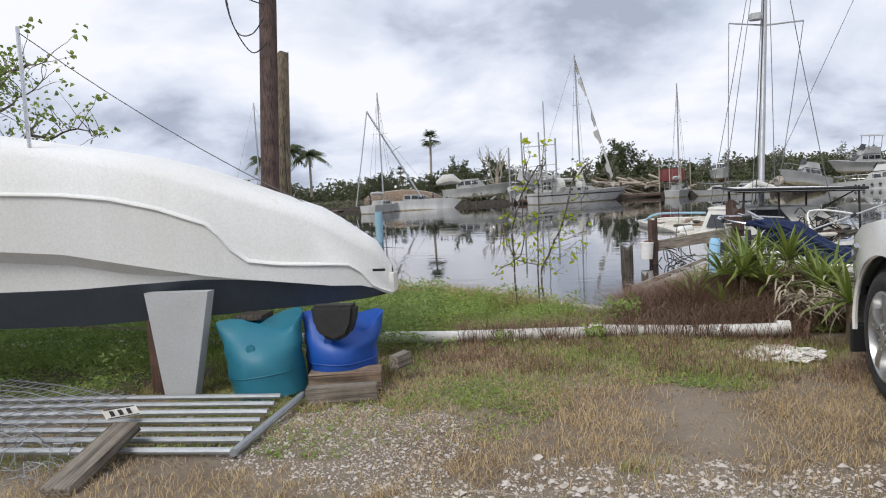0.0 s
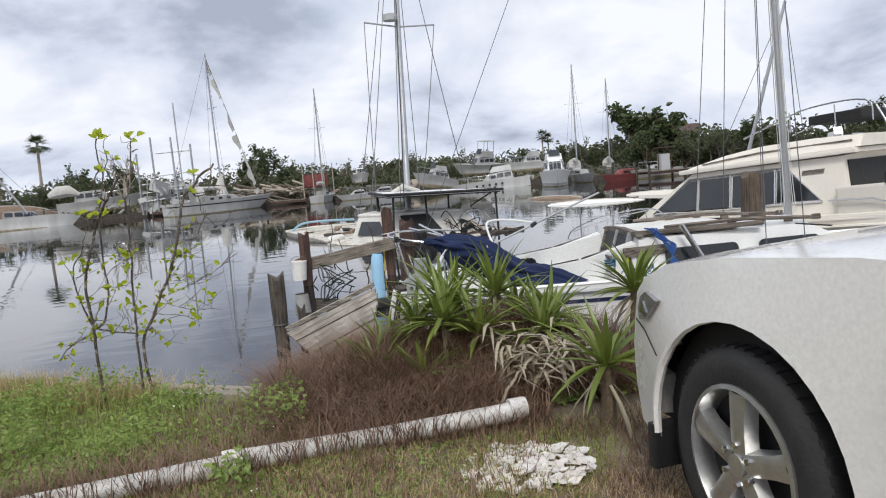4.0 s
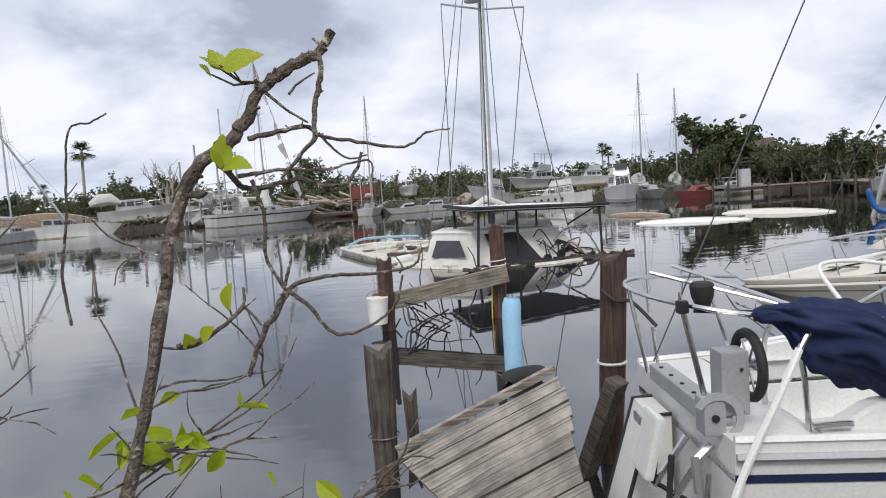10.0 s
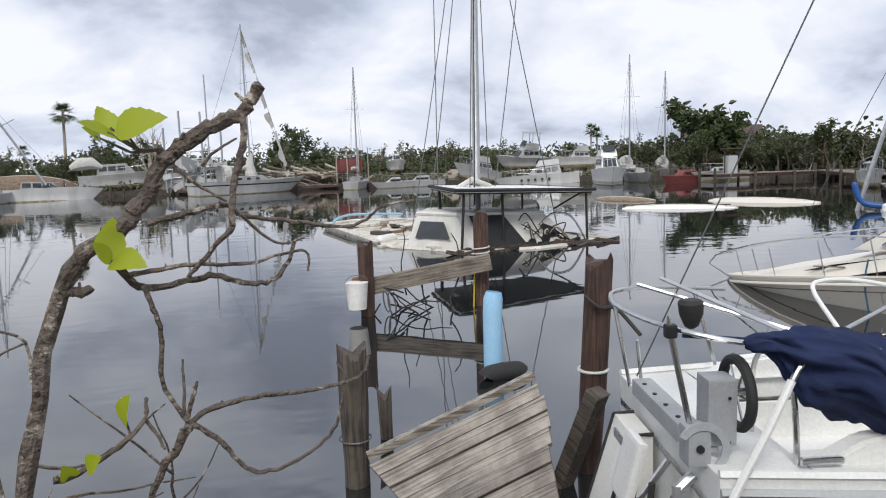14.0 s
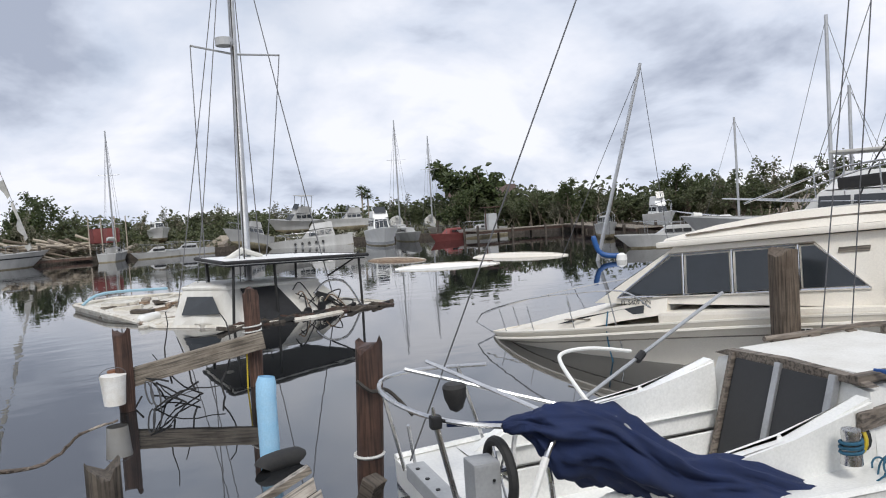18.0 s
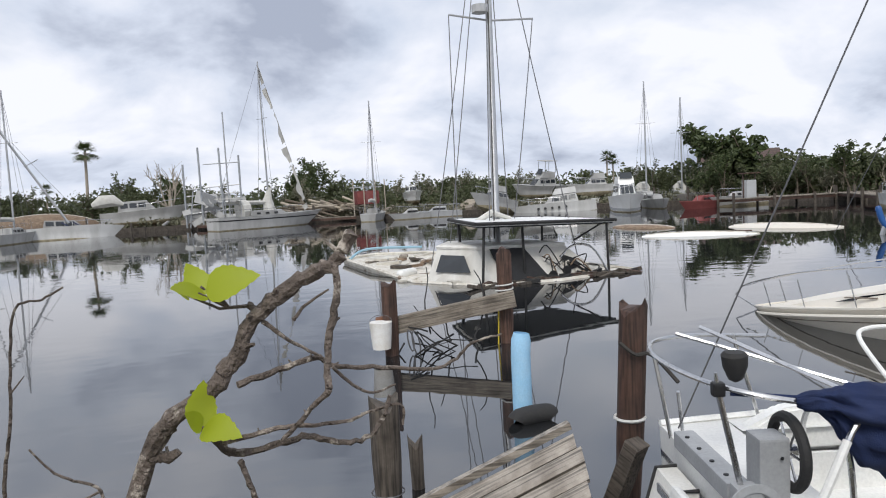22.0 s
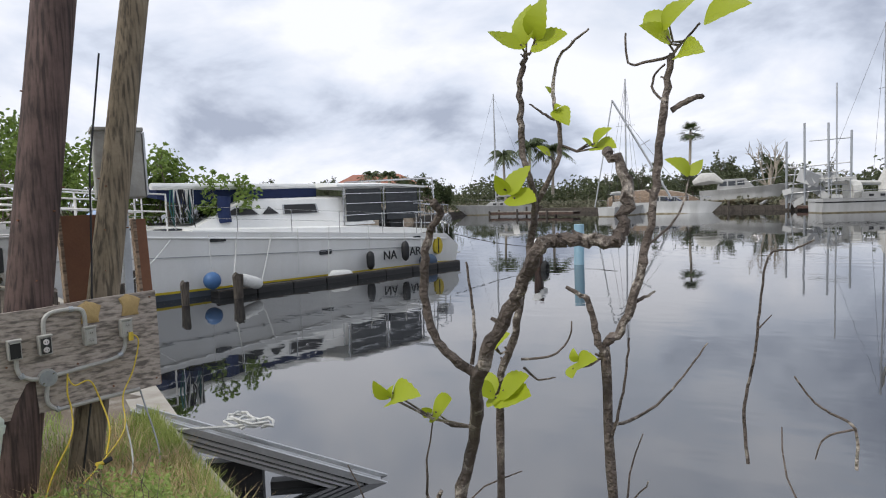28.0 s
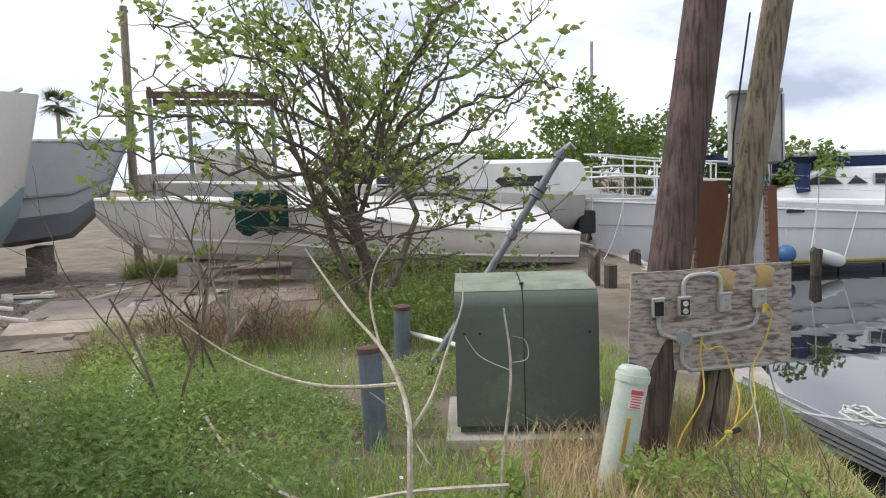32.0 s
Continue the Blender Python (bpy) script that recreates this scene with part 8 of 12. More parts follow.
dark_pole = pole("utility_pole", (-3.82, 10.33, -0.05), (-3.86, 11.45, 6.9), 0.128, 0.118, "tall dark brown weathered wooden utility pole", "pole_dark")
stub_pole = pole("utility_pole", (-3.78, 10.73, -0.05), (-3.86, 11.48, 3.62), 0.100, 0.086, "shorter sun-bleached wooden utility pole stub", "pole_tan")
for k, pts in enumerate(([(-3.79, 10.75, 3.62), (-4.0, 10.7, 3.5), (-4.25, 10.7, 3.9), (-4.35, 10.75, 4.4), (-4.32, 10.8, 4.9)], [(-3.79, 10.77, 4.15), (-4.1, 10.75, 4.3), (-4.3, 10.78, 4.6), (-4.36, 10.82, 5.1)], [(-3.8, 10.72, 3.95), (-3.98, 10.7, 3.75), (-4.2, 10.7, 3.8), (-4.36, 10.75, 4.25), (-4.38, 10.8, 4.8)])):
    hw = thing("hanging_wire", pose(*pts[0]), "loose black wire hanging from a utility pole", "wire", "loose wires")
    o = Vector(pts[0])
    part("wire", tube(arc([Vector(p) - o for p in pts]), 0.009, 5), "black", hw)
gw = thing("ground_wire", pose(-3.74, 10.73, 0), "thin grey ground wire stapled up a pole", "wire")
part("wire", tube([(0.09, -0.09, 0.0), (0.1, 0.02, 0.6), (0.075, 0.09, 1.4), (0.05, 0.13, 1.9), (0.02, 0.26, 2.6)], 0.006, 5), "black", gw)

# plywood outlet board
BTL, BTR, BBR, BBL = Vector((-3.86, 10.24, 1.13)), Vector((-3.65, 11.16, 1.16)), Vector((-3.64, 11.16, 0.57)), Vector((-3.90, 10.24, 0.53))
BN = (BTR - BTL).cross(BBL - BTL).normalized()
if BN.x < 0:
    BN = -BN
BSHIFT = BN * 0.13


def on_board(u, v, d=0.0):
    return BTL.lerp(BTR, u).lerp(BBL.lerp(BBR, u), v) + BSHIFT + BN * d


board_at = on_board(0.5, 1.0)


def board_frame(u, v, d=0.0):
    ex = (BTR - BTL).normalized()
    ez = ex.cross(BN).normalized()
    if ez.z < 0:
        ez = -ez
    m = Matrix((ex, BN * -1, ez)).transposed().to_4x4()
    if m.determinant() < 0:
        m = Matrix((ex * -1, BN * -1, ez)).transposed().to_4x4()
    m.translation = on_board(u, v, d)
    return m


bd = thing("plywood_board", pose(*board_at), "weathered plywood board with electrical outlets", "board")
edge = [(0.0, 0.0), (0.33, 0.008), (0.66, -0.006), (1.0, 0.0), (1.004, 0.5), (0.998, 1.0), (0.6, 1.008), (0.25, 0.995), (0.0, 1.0), (-0.004, 0.55)]
part("sheet", loft([[on_board(u, v, -0.02) - board_at for u, v in edge], [on_board(u, v, 0.0) - board_at for u, v in edge]]), "plywood", bd)
for u, v in ((0.03, 0.08), (0.45, 0.05), (0.96, 0.06), (0.03, 0.93), (0.5, 0.6), (0.97, 0.92), (0.12, 0.5), (0.7, 0.9)):
    part("screw", tube([on_board(u, v, -0.002) - board_at, on_board(u, v, 0.004) - board_at], 0.006, 6), "rust_panel", bd)
for u, v, s in ((0.585, 0.10, 1.0), (0.83, 0.09, 1.0)):
    pts = [(u - 0.055, v + 0.12), (u - 0.045, v + 0.02), (u - 0.07, v - 0.06), (u - 0.02, v - 0.10), (u + 0.03, v - 0.07), (u + 0.07, v - 0.03), (u + 0.05, v + 0.08), (u + 0.055, v + 0.13)]
    part("foam_patch", loft([[on_board(a, b, -0.001) - board_at for a, b in pts], [on_board(u + (a - u) * 0.8, v + (b - v) * 0.8, 0.007) - board_at for a, b in pts]]), "amber_foam", bd, "yellowed foam patch", smooth=True)


def outlet(u, v, face, label):
    t = thing("outlet_box", board_frame(u, v), label, "outlet box", "outlet boxes")
    part("housing", box(0.066, 0.05, 0.105, (0, -0.025, 0), 0.006), "box_grey", t)
    part("cover", box(0.052, 0.006, 0.088, (0, -0.053, 0), 0.002), face, t)
    part("hood", box(0.07, 0.03, 0.008, (0, -0.045, 0.056), 0.002), "box_grey", t)
    if face == "black":
        part("hinge", box(0.05, 0.008, 0.008, (0, -0.057, 0.045), 0.002), "box_grey", t)
    else:
        for s in (0.022, -0.022):
            sk = part("socket", tube([(0, -0.05, s), (0, -0.061, s)], 0.016, 12), "paper" if face == "black_plate" else "box_grey", t)
            for q in (-0.006, 0.006):
                part("slot", box(0.0025, 0.004, 0.008, (q, -0.0615, s)), "black", sk)


outlet(0.155, 0.34, "black", "grey outdoor outlet box with black cover")
outlet(0.315, 0.345, "black_plate", "grey outdoor outlet box with white duplex socket")
outlet(0.565, 0.335, "box_grey", "grey outdoor outlet box with open cover")
outlet(0.785, 0.325, "box_grey", "grey outdoor outlet box with yellow plug")
jb = thing("junction_box", board_frame(0.325, 0.665), "round grey junction box cover on plywood", "junction box")
part("body", tube([(0, -0.002, 0), (0, -0.03, 0)], 0.05, 20), "box_grey", jb)
part("cover", tube([(0, -0.03, 0), (0, -0.036, 0)], 0.046, 20), "galv", jb)
for a in (0.7, 3.84):
    part("screw", tube([(0.036 * math.cos(a), -0.036, 0.036 * math.sin(a)), (0.036 * math.cos(a), -0.040, 0.036 * math.sin(a))], 0.005, 6), "steel", jb)
for uv in ([(0.315, 0.26), (0.315, 0.14), (0.335, 0.075), (0.38, 0.05), (0.47, 0.05), (0.525, 0.07), (0.545, 0.13), (0.548, 0.25)],
           [(0.165, 0.43), (0.168, 0.53), (0.19, 0.60), (0.24, 0.645), (0.28, 0.66)],
           [(0.37, 0.655), (0.5, 0.64), (0.68, 0.62), (0.745, 0.585), (0.775, 0.52), (0.782, 0.41)],
           [(0.322, 0.74), (0.315, 0.84), (0.325, 0.92), (0.37, 0.985), (0.45, 0.99), (0.6, 0.985), (0.85, 0.985)]):
    cd = thing("conduit", pose(*on_board(*uv[0])), "grey PVC conduit strapped on plywood", "conduit", "conduits")
    o = on_board(*uv[0])
    part("pipe", tube(arc([on_board(u, v, 0.02) - o for u, v in uv], 4), 0.0125, 8), "box_grey", cd, smooth=True)
    a, b = on_board(*uv[len(uv) // 2], 0.02) - o, on_board(*uv[len(uv) // 2 - 1], 0.02) - o
    d = (b - a).normalized() * 0.012
    part("strap", tube([a - d, a + d], 0.016, 8), "galv", cd)
for name, pts, label, m_ in (("extension_cord", [on_board(0.80, 0.38, 0.06), on_board(0.84, 0.46, 0.07), on_board(0.80, 0.75, 0.06), on_board(0.72, 0.98, 0.08), Vector((-3.40, 10.78, 0.40)), Vector((-3.42, 10.66, 0.26)), Vector((-3.42, 10.44, 0.12)), Vector((-3.50, 10.20, 0.04)), Vector((-3.52, 10.02, 0.03))], "yellow extension cord plugged into an outlet box", "yellow_cord"),
                             ("extension_cord", [on_board(0.43, 0.70, 0.03), on_board(0.46, 0.78, 0.05), on_board(0.54, 0.76, 0.06), on_board(0.59, 0.95, 0.06), Vector((-3.45, 10.72, 0.42)), Vector((-3.42, 10.67, 0.28))], "looped yellow cord hanging from a board", "yellow_cord"),
                             ("extension_cord", [on_board(0.43, 0.66, 0.03), on_board(0.42, 0.85, 0.04), on_board(0.43, 1.0, 0.06), Vector((-3.55, 10.55, 0.40)), Vector((-3.60, 10.45, 0.18)), Vector((-3.62, 10.40, 0.0))], "dull yellow cord hanging behind a board", "yellow_cord"),
                             ("grey_cable", [on_board(0.86, 0.98, -0.01), on_board(0.88, 1.15, 0.0), Vector((-3.40, 11.0, 0.2)), Vector((-3.40, 10.98, -0.02))], "grey cable hanging from a plywood board", "plastic_grey"),
                             ("white_cable", [on_board(0.76, 0.99, -0.01), on_board(0.75, 1.2, 0.0), Vector((-3.40, 10.82, 0.2)), Vector((-3.43, 10.78, 0.0))], "thin white cable hanging beside a pole", "rope_white")):
    cd = thing(name, pose(*pts[0]), label, "cord", "cords on the board")
    part("cable", tube(arc([p - pts[0] for p in pts], 5), 0.0048, 6), m_, cd, smooth=True)
    if "plugged" in label:
        part("plug", tube([Vector((0, 0, 0.01)), Vector((0.0, 0.0, -0.04))], 0.014, 8), "yellow_cord", cd)
        q = Vector((-3.41, 10.64, 0.24)) - pts[0]
        part("connector", tube([q, q + Vector((0, -0.04, 0.005))], 0.012, 8), "yellow_cord", cd)
        part("socket_end", tube([q, q + Vector((0, 0.05, 0.01))], 0.015, 8), "black", cd)

# rust-brown panels and meter box behind the poles
for x, y, zz, w, h, lean in ((-4.14, 11.10, 0.45, 0.24, 1.18, 5.5), (-3.93, 11.40, 0.45, 0.07, 1.14, 5.0)):
    rp = thing("plywood_sheet", pose(x, y, zz, -lean, 0, 78), "rust-brown stained wooden panel behind the poles", "panel", "brown panels")
    part("panel", box(w, 0.03, h, (0, 0, h / 2), 0.004), "rust_panel", rp)
    part("edge_strip", box(0.022, 0.05, h, (-w / 2 - 0.011, 0, h / 2), 0.004), "debris_wood", rp)
mb = thing("meter_box", pose(-4.00, 11.27, 1.73, -6, 0, 62), "pale grey metal electric meter box", "electric box")
part("body", box(0.30, 0.13, 0.44, (0, 0, 0.22), 0.012), "box_grey", mb)
part("lid", box(0.32, 0.15, 0.025, (0, 0, 0.45), 0.006), "box_grey", mb)
part("side_flange", box(0.012, 0.15, 0.42, (0.16, 0, 0.22), 0.003), "galv", mb)
part("mounting_channel", box(0.05, 0.05, 0.9, (0.0, -0.08, -0.3), 0.004), "galv", mb)

# green pad-mounted transformer
def transformer():
    t = thing("transformer_box", pose(-4.35, 9.82, 0.07, 0, 0, 71) @ Matrix.Diagonal((1, 1, 1.04, 1)), "dull green metal transformer box with worn top", "transformer box")
    w = 0.92
    prof = [(0.02, 0.0), (-0.03, 0.02), (-0.005, 0.70)]
    for k in range(15):
        a = radians(90 * k / 14)
        prof.append((0.14 - 0.14 * math.cos(a), 0.75 + 0.13 * math.sin(a)))
    prof += [(0.60, 0.90), (0.66, 0.86), (0.66, 0.0)]
    side = [(y, z) for y, z in prof]

    def cabinet(x0, x1, zlo, zhi, name, material, grow=0.0):
        p = [(y + (-grow if y < 0.3 else grow), z + (grow if z > 0.5 else 0)) for y, z in side if zlo <= z <= zhi]
        return part(name, loft([[(x0, y, z) for y, z in p], [(x1, y, z) for y, z in p]]), material, t, smooth=False)
    cabinet(-w / 2, -0.022, 0, 2, "left_door", "transformer_green")
    cabinet(-0.016, w / 2, 0, 2, "right_door", "transformer_green")
    cabinet(-w / 2 + 0.01, w / 2 - 0.01, 0, 2, "inner_body", "black", -0.01)
    part("base_skirt", box(w - 0.04, 0.62, 0.05, (0, 0.34, -0.02), 0.004), "transformer_green", t)
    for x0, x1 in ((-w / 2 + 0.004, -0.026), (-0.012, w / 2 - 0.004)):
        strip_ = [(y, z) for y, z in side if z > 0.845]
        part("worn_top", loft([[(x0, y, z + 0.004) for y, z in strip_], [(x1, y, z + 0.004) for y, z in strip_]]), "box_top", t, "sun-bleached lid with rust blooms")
    for x in (-w / 2 + 0.06, w / 2 - 0.06, -0.3):
        part("bolt", tube([(x, 0.06, 0.60), (x, -0.016, 0.60)], 0.009, 6), "black", t)
    part("latch", tube([(-0.02, 0.10, 0.885), (-0.02, 0.10, 0.90)], 0.014, 8), "black", t)
    pd = thing("concrete_pad", pose(-4.35, 9.82, -0.08, 0, 0, 71), "pale concrete pad under a transformer box", "pad")
    part("slab", box(1.15, 0.95, 0.12, (0.04, 0.36, 0.05), 0.02), "concrete", pd)


transformer()

mk = thing("marker_post", pose(-3.55, 9.96, -0.10, -2, 11, 75) @ Matrix.Diagonal((1, 1, 1.12, 1)), "pale green plastic cable marker post with warning label", "marker post")
mring = []
for z, r in ((0, 0.095), (0.3, 0.093), (0.6, 0.09), (0.655, 0.088), (0.672, 0.07)):
    mring.append([(r * math.cos(2 * math.pi * i / 20), 0.75 * r * math.sin(2 * math.pi * i / 20), z) for i in range(20)])
part("post", loft(mring), "marker", mk, smooth=True)
part("cap", loft([[(0.097 * math.cos(2 * math.pi * i / 20), 0.073 * math.sin(2 * math.pi * i / 20), z) for i in range(20)] for z in (0.60, 0.635)]), "marker", mk, smooth=True)
lb = part("warning_label", box(0.075, 0.004, 0.095, (0.015, -0.0715, 0.525), 0.001), "paper", mk, "red and white warning label")
part("label_header", box(0.067, 0.003, 0.022, (0.015, -0.074, 0.558), 0.0), "label_red", lb)
for k in range(5):
    part("text_line", box(0.06 - 0.01 * (k % 2), 0.003, 0.006, (0.015, -0.0738, 0.538 - 0.013 * k), 0.0), "label_red", lb)
part("orange_strip", box(0.022, 0.004, 0.20, (-0.005, -0.071, 0.33), 0.001), "orange", mk)

for x, y, h, tilt in ((-4.55, 8.86, 0.69, (2, -3)), (-6.5, 9.5, 0.6, (-1, 3))):
    bo = thing("bollard", pose(x, y, -0.05, tilt[0], tilt[1], 0), "blue-grey steel pipe bollard with scratched paint", "bollard", "bollards")
    part("pipe", loft([[(r * math.cos(2 * math.pi * i / 18), r * math.sin(2 * math.pi * i / 18), z) for i in range(18)] for z, r in ((0, 0.075), (h - 0.03, 0.075), (h - 0.03, 0.066))]), "bollard_grey", bo, smooth=False)
    part("rusty_cap", loft([[(r * math.cos(2 * math.pi * i / 18), r * math.sin(2 * math.pi * i / 18), z) for i in range(18)] for z, r in ((h - 0.03, 0.079), (h + 0.004, 0.079), (h + 0.012, 0.05))]), "cap_rust", bo)
rl = thing("pipe_rail", pose(-6.5, 9.62, 0.28), "low white pipe rail between bollards", "rail")
part("pipe", tube([(-0.25, -0.1, 0), (2.0, 0.75, 0.0)], 0.022, 8), "pvc", rl)

st = thing("leaning_strut", pose(-6.03, 9.59, 0.0), "galvanised telescopic steel strut leaning in the weeds", "strut")
a, b = Vector((0, 0, 0)), Vector((0.14, 1.28, 1.92))
part("lower_tube", tube([a, a.lerp(b, 0.62)], 0.036, 10), "strut_grey", st, smooth=True)
part("upper_tube", tube([a.lerp(b, 0.6), b], 0.034, 10), "strut_grey", st, smooth=True)
for u, r in ((0.62, 0.055), (0.66, 0.05), (0.80, 0.058), (0.83, 0.06), (0.97, 0.05)):
    part("collar", tube([a.lerp(b, u - 0.012), a.lerp(b, u + 0.012)], r, 10), "strut_grey", st)
part("hook", tube([b, b + Vector((0, 0.06, 0.05)), b + Vector((0, 0.11, 0.0))], 0.018, 6), "alloy", st)

# gangway half sunk beside the quay
gwy = thing("gangway", pose(-4.475, 11.905, 0.0), "narrow aluminium gangway tilted into the canal", "gangway")
g0, g1 = Vector((-0.20, -0.15, 0.09)), Vector((1.36, 1.02, -0.62))
gn = Vector((-0.60, 0.80, 0.0))


def bar(name, o, hw, lo, hi, material):
    """A straight member along the gangway, o across it, from lo to hi under its deck."""
    part(name, loft([[e + gn * (o - hw) + Vector((0, 0, hi)), e + gn * (o + hw) + Vector((0, 0, hi)), e + gn * (o + hw) + Vector((0, 0, lo)), e + gn * (o - hw) + Vector((0, 0, lo))] for e in (g0, g1)]), material, gwy)


for k in range(4):
    bar("deck_plank", -0.105 + 0.034 * k, 0.015, -0.03, 0.0, "alloy_deck" if k % 2 else "alloy")
for lo, hi, o in ((-0.035, 0.02, -0.135), (-0.075, -0.05, -0.145), (-0.11, -0.09, -0.15), (-0.15, -0.125, -0.155)):
    bar("side_rib", o, 0.014, lo, hi, "alloy")
bar("side_web", -0.12, 0.008, -0.16, -0.02, "black")
bar("side_rib", 0.015, 0.012, -0.12, 0.025, "alloy")
# black blocks added for the shade and dark reflection below the gangway
for u in (0.12, 0.38, 0.64):
    p = g0.lerp(g1, u)
    part("float_drum", loft([[p + gn * o + Vector((dx, 0.75 * dx, -0.18 + dz)) for o, dz in ((-0.11, 0), (0.0, 0), (0.0, -0.45), (-0.11, -0.45))] for dx in (-0.18, 0.18)]), "black", gwy)
gr = thing("white_rope_coil", pose(-4.02, 12.28, -0.13), "frayed white rope heaped on the gangway", "rope")
cp = []
for k in range(46):
    a = k * 0.55
    cp.append((0.16 * math.cos(a) * (1 + 0.3 * math.sin(k * 1.7)) + 0.1 * math.sin(k * 0.31), 0.10 * math.sin(a) * (1 + 0.3 * math.cos(k * 1.3)), 0.02 + 0.0016 * k + 0.012 * math.sin(k * 2.1)))
part("coil", tube(cp, 0.012, 5), "rope_white", gr)
part("tail", tube([(0.1, 0, 0.03), (-0.5, -0.7, 0.1), (-1.2, -1.2, 0.13)], 0.012, 5), "rope_white", gr)

# ---- docked white catamaran ----
def docked_catamaran():
    t = thing("catamaran", pose(-11.5, 28.9, W, 0, 0, -102.9), "docked white cruising catamaran with navy canvas", "catamaran")
    LEN = 13.4
    S = (0, 0.6, 2, 4, 6, 8, 10, 11.5, 12.5, 13.1, 13.4)

    def deck_z(s):
        return float(np.interp(s, (0, 0.5, 8.6, 13.4), (0.62, 1.02, 1.55, 1.88)))

    def half(s):
        return 0.78 * min(1.0, (LEN + 0.15 - s) / 4.0) ** 0.55 * (0.86 + 0.14 * min(1, s / 2))

    def shell(yc, lo, hi, name, material, grow=0.0, label=""):
        rings = []
        for s in S:
            dz, h = deck_z(s), half(s)
            ring = []
            zs = [lo + (hi - lo) * k / 5 for k in range(6)]
            for z_ in zs:
                z = z_ * dz if hi <= 1.001 else z_
                w = h * (0.72 + 0.28 * min(1, max(0, z / dz)) ** 0.7) + grow
                rake = 0.45 * max(0, 1 - z / dz) * max(0, (s - 10) / 3.4)
                ring.append((s - rake, yc + w, z))
            ring += [(p[0], 2 * yc - p[1], p[2]) for p in reversed(ring)]
            rings.append(ring)
        return part(name, loft(rings), material, t, label, smooth=True)

    for yc in (-0.78, -5.5):
        shell(yc, 0.125, 1.0, "hull", "gelcoat")
        shell(yc, 0.09, 0.125, "boot_stripe", "yellow_stripe", 0.004, "yellow boot stripe")
        shell(yc, -0.35, 0.09, "bottom", "bottom_grey")
        # rub rail just under the deck edge
        for sgn in (1, -1):
            part("rub_rail", tube([(s, yc + sgn * (half(s) + 0.005), deck_z(s) - 0.16) for s in S[1:]], 0.028, 6), "gelcoat", t)
            part("hull_line", tube([(s, yc + sgn * (half(s) * 0.93 + 0.012), deck_z(s) * 0.62) for s in S[2:-1]], 0.012, 4), "plastic_grey", t)
        for s in (0.15, 0.45):
            part("transom_step", box(0.5, 1.15, 0.06, (s - 0.1, yc, 0.35 + 0.3 * (s > 0.3)), 0.02), "gelcoat", t)
    # bridge deck, foredeck beam and trampoline
    part("bridge_deck", loft([[(x, y, z) for y, z in ((-0.3, 1.1), (-6.0, 1.1), (-6.0, 1.1 + zz), (-3.1, 1.18 + zz), (-0.3, 1.1 + zz))] for x, zz in ((1.0, 0.1), (4, 0.32), (9.2, 0.52))]), "gelcoat", t)
    part("trampoline", box(3.2, 3.6, 0.03, (11.0, -3.15, 1.62)), "canvas", t)
    part("cross_beam", tube([(12.6, -0.6, 1.78), (12.6, -5.7, 1.78)], 0.09, 10), "alloy", t)
    cab = house(t, "cabin", 2.7, 9.0, 2.05, 1.85, 1.45, 2.28, 0.7, 2.0, "gelcoat", 0.34, 0.10)
    cab.location.y = -3.15
    # cabin side: windows nearly on the tumbled wall
    def wall_y(x, z):
        u = (z - 1.45) / 0.83
        return -3.15 + float(np.interp(x, (2.7, 9.0), (2.05, 1.85))) - 0.34 * u
    for name, pts in (("cabin_window", [(6.7, 1.90), (7.75, 1.90), (7.35, 2.08), (6.95, 2.14)]), ("cabin_window", [(6.05, 1.90), (6.55, 1.90), (6.30, 2.10)]), ("cabin_window", [(4.75, 1.88), (5.85, 1.88), (5.80, 2.13), (4.75, 2.13)])):
        P = [(x, wall_y(x, z), z) for x, z in pts]
        pane(t, name, P, "black", 0.012, (0, 1, 0.4))
        c = sum((Vector(p) for p in P), Vector()) / len(P)
        part("window_frame", loft([[c + (Vector(p) - c) * 1.10 for p in P], [c + (Vector(p) - c) * 1.10 + Vector((0, 0.006, 0.002)) for p in P]]), "plastic_grey", t)
    pane(t, "windscreen", [(8.5, -1.75, 1.72), (8.5, -4.55, 1.72), (7.5, -4.4, 2.10), (7.5, -1.9, 2.10)], "dark_glass", 0.02, (1, 0, 1))
    # hull windows and hatches
    for s, z, w, h in ((5.46, 0.80, 0.40, 0.13), (8.7, 1.36, 0.42, 0.10), (2.0, 0.98, 0.32, 0.09), (11.3, 0.95, 0.3, 0.42)):
        part("port_light", loft([[(x, -0.78 + half(s) * (0.72 + 0.28 * min(1, z / deck_z(s)) ** 0.7) - 0.02, zz) for x, zz in rounded(s, z, w, h, 0.03)], [(x, -0.78 + half(s) * (0.72 + 0.28 * min(1, z / deck_z(s)) ** 0.7) + 0.028, zz) for x, zz in rounded(s, z, w, h, 0.03)]]), "dark_glass", t)
    for s, y in ((7.2, -0.75), (9.6, -0.75), (10.6, -0.8)):
        part("deck_hatch", box(0.5, 0.5, 0.05, (s, y, deck_z(s) + 0.02), 0.02), "tint", t)
    # hard top with canvas
    part("hard_top", loft([[(x, -3.15 + y, z + dz) for y, dz in ((2.1, 0), (1.2, 0.07), (-1.2, 0.07), (-2.1, 0), (-2.1, -0.06), (2.1, -0.06))] for x, z in ((0.5, 2.60), (2.0, 2.68), (4.2, 2.68))]), "gelcoat", t)
    part("boom", tube([(4.0, -2.2, 2.66), (9.4, -2.0, 2.72)], 0.09, 10), "gelcoat", t)
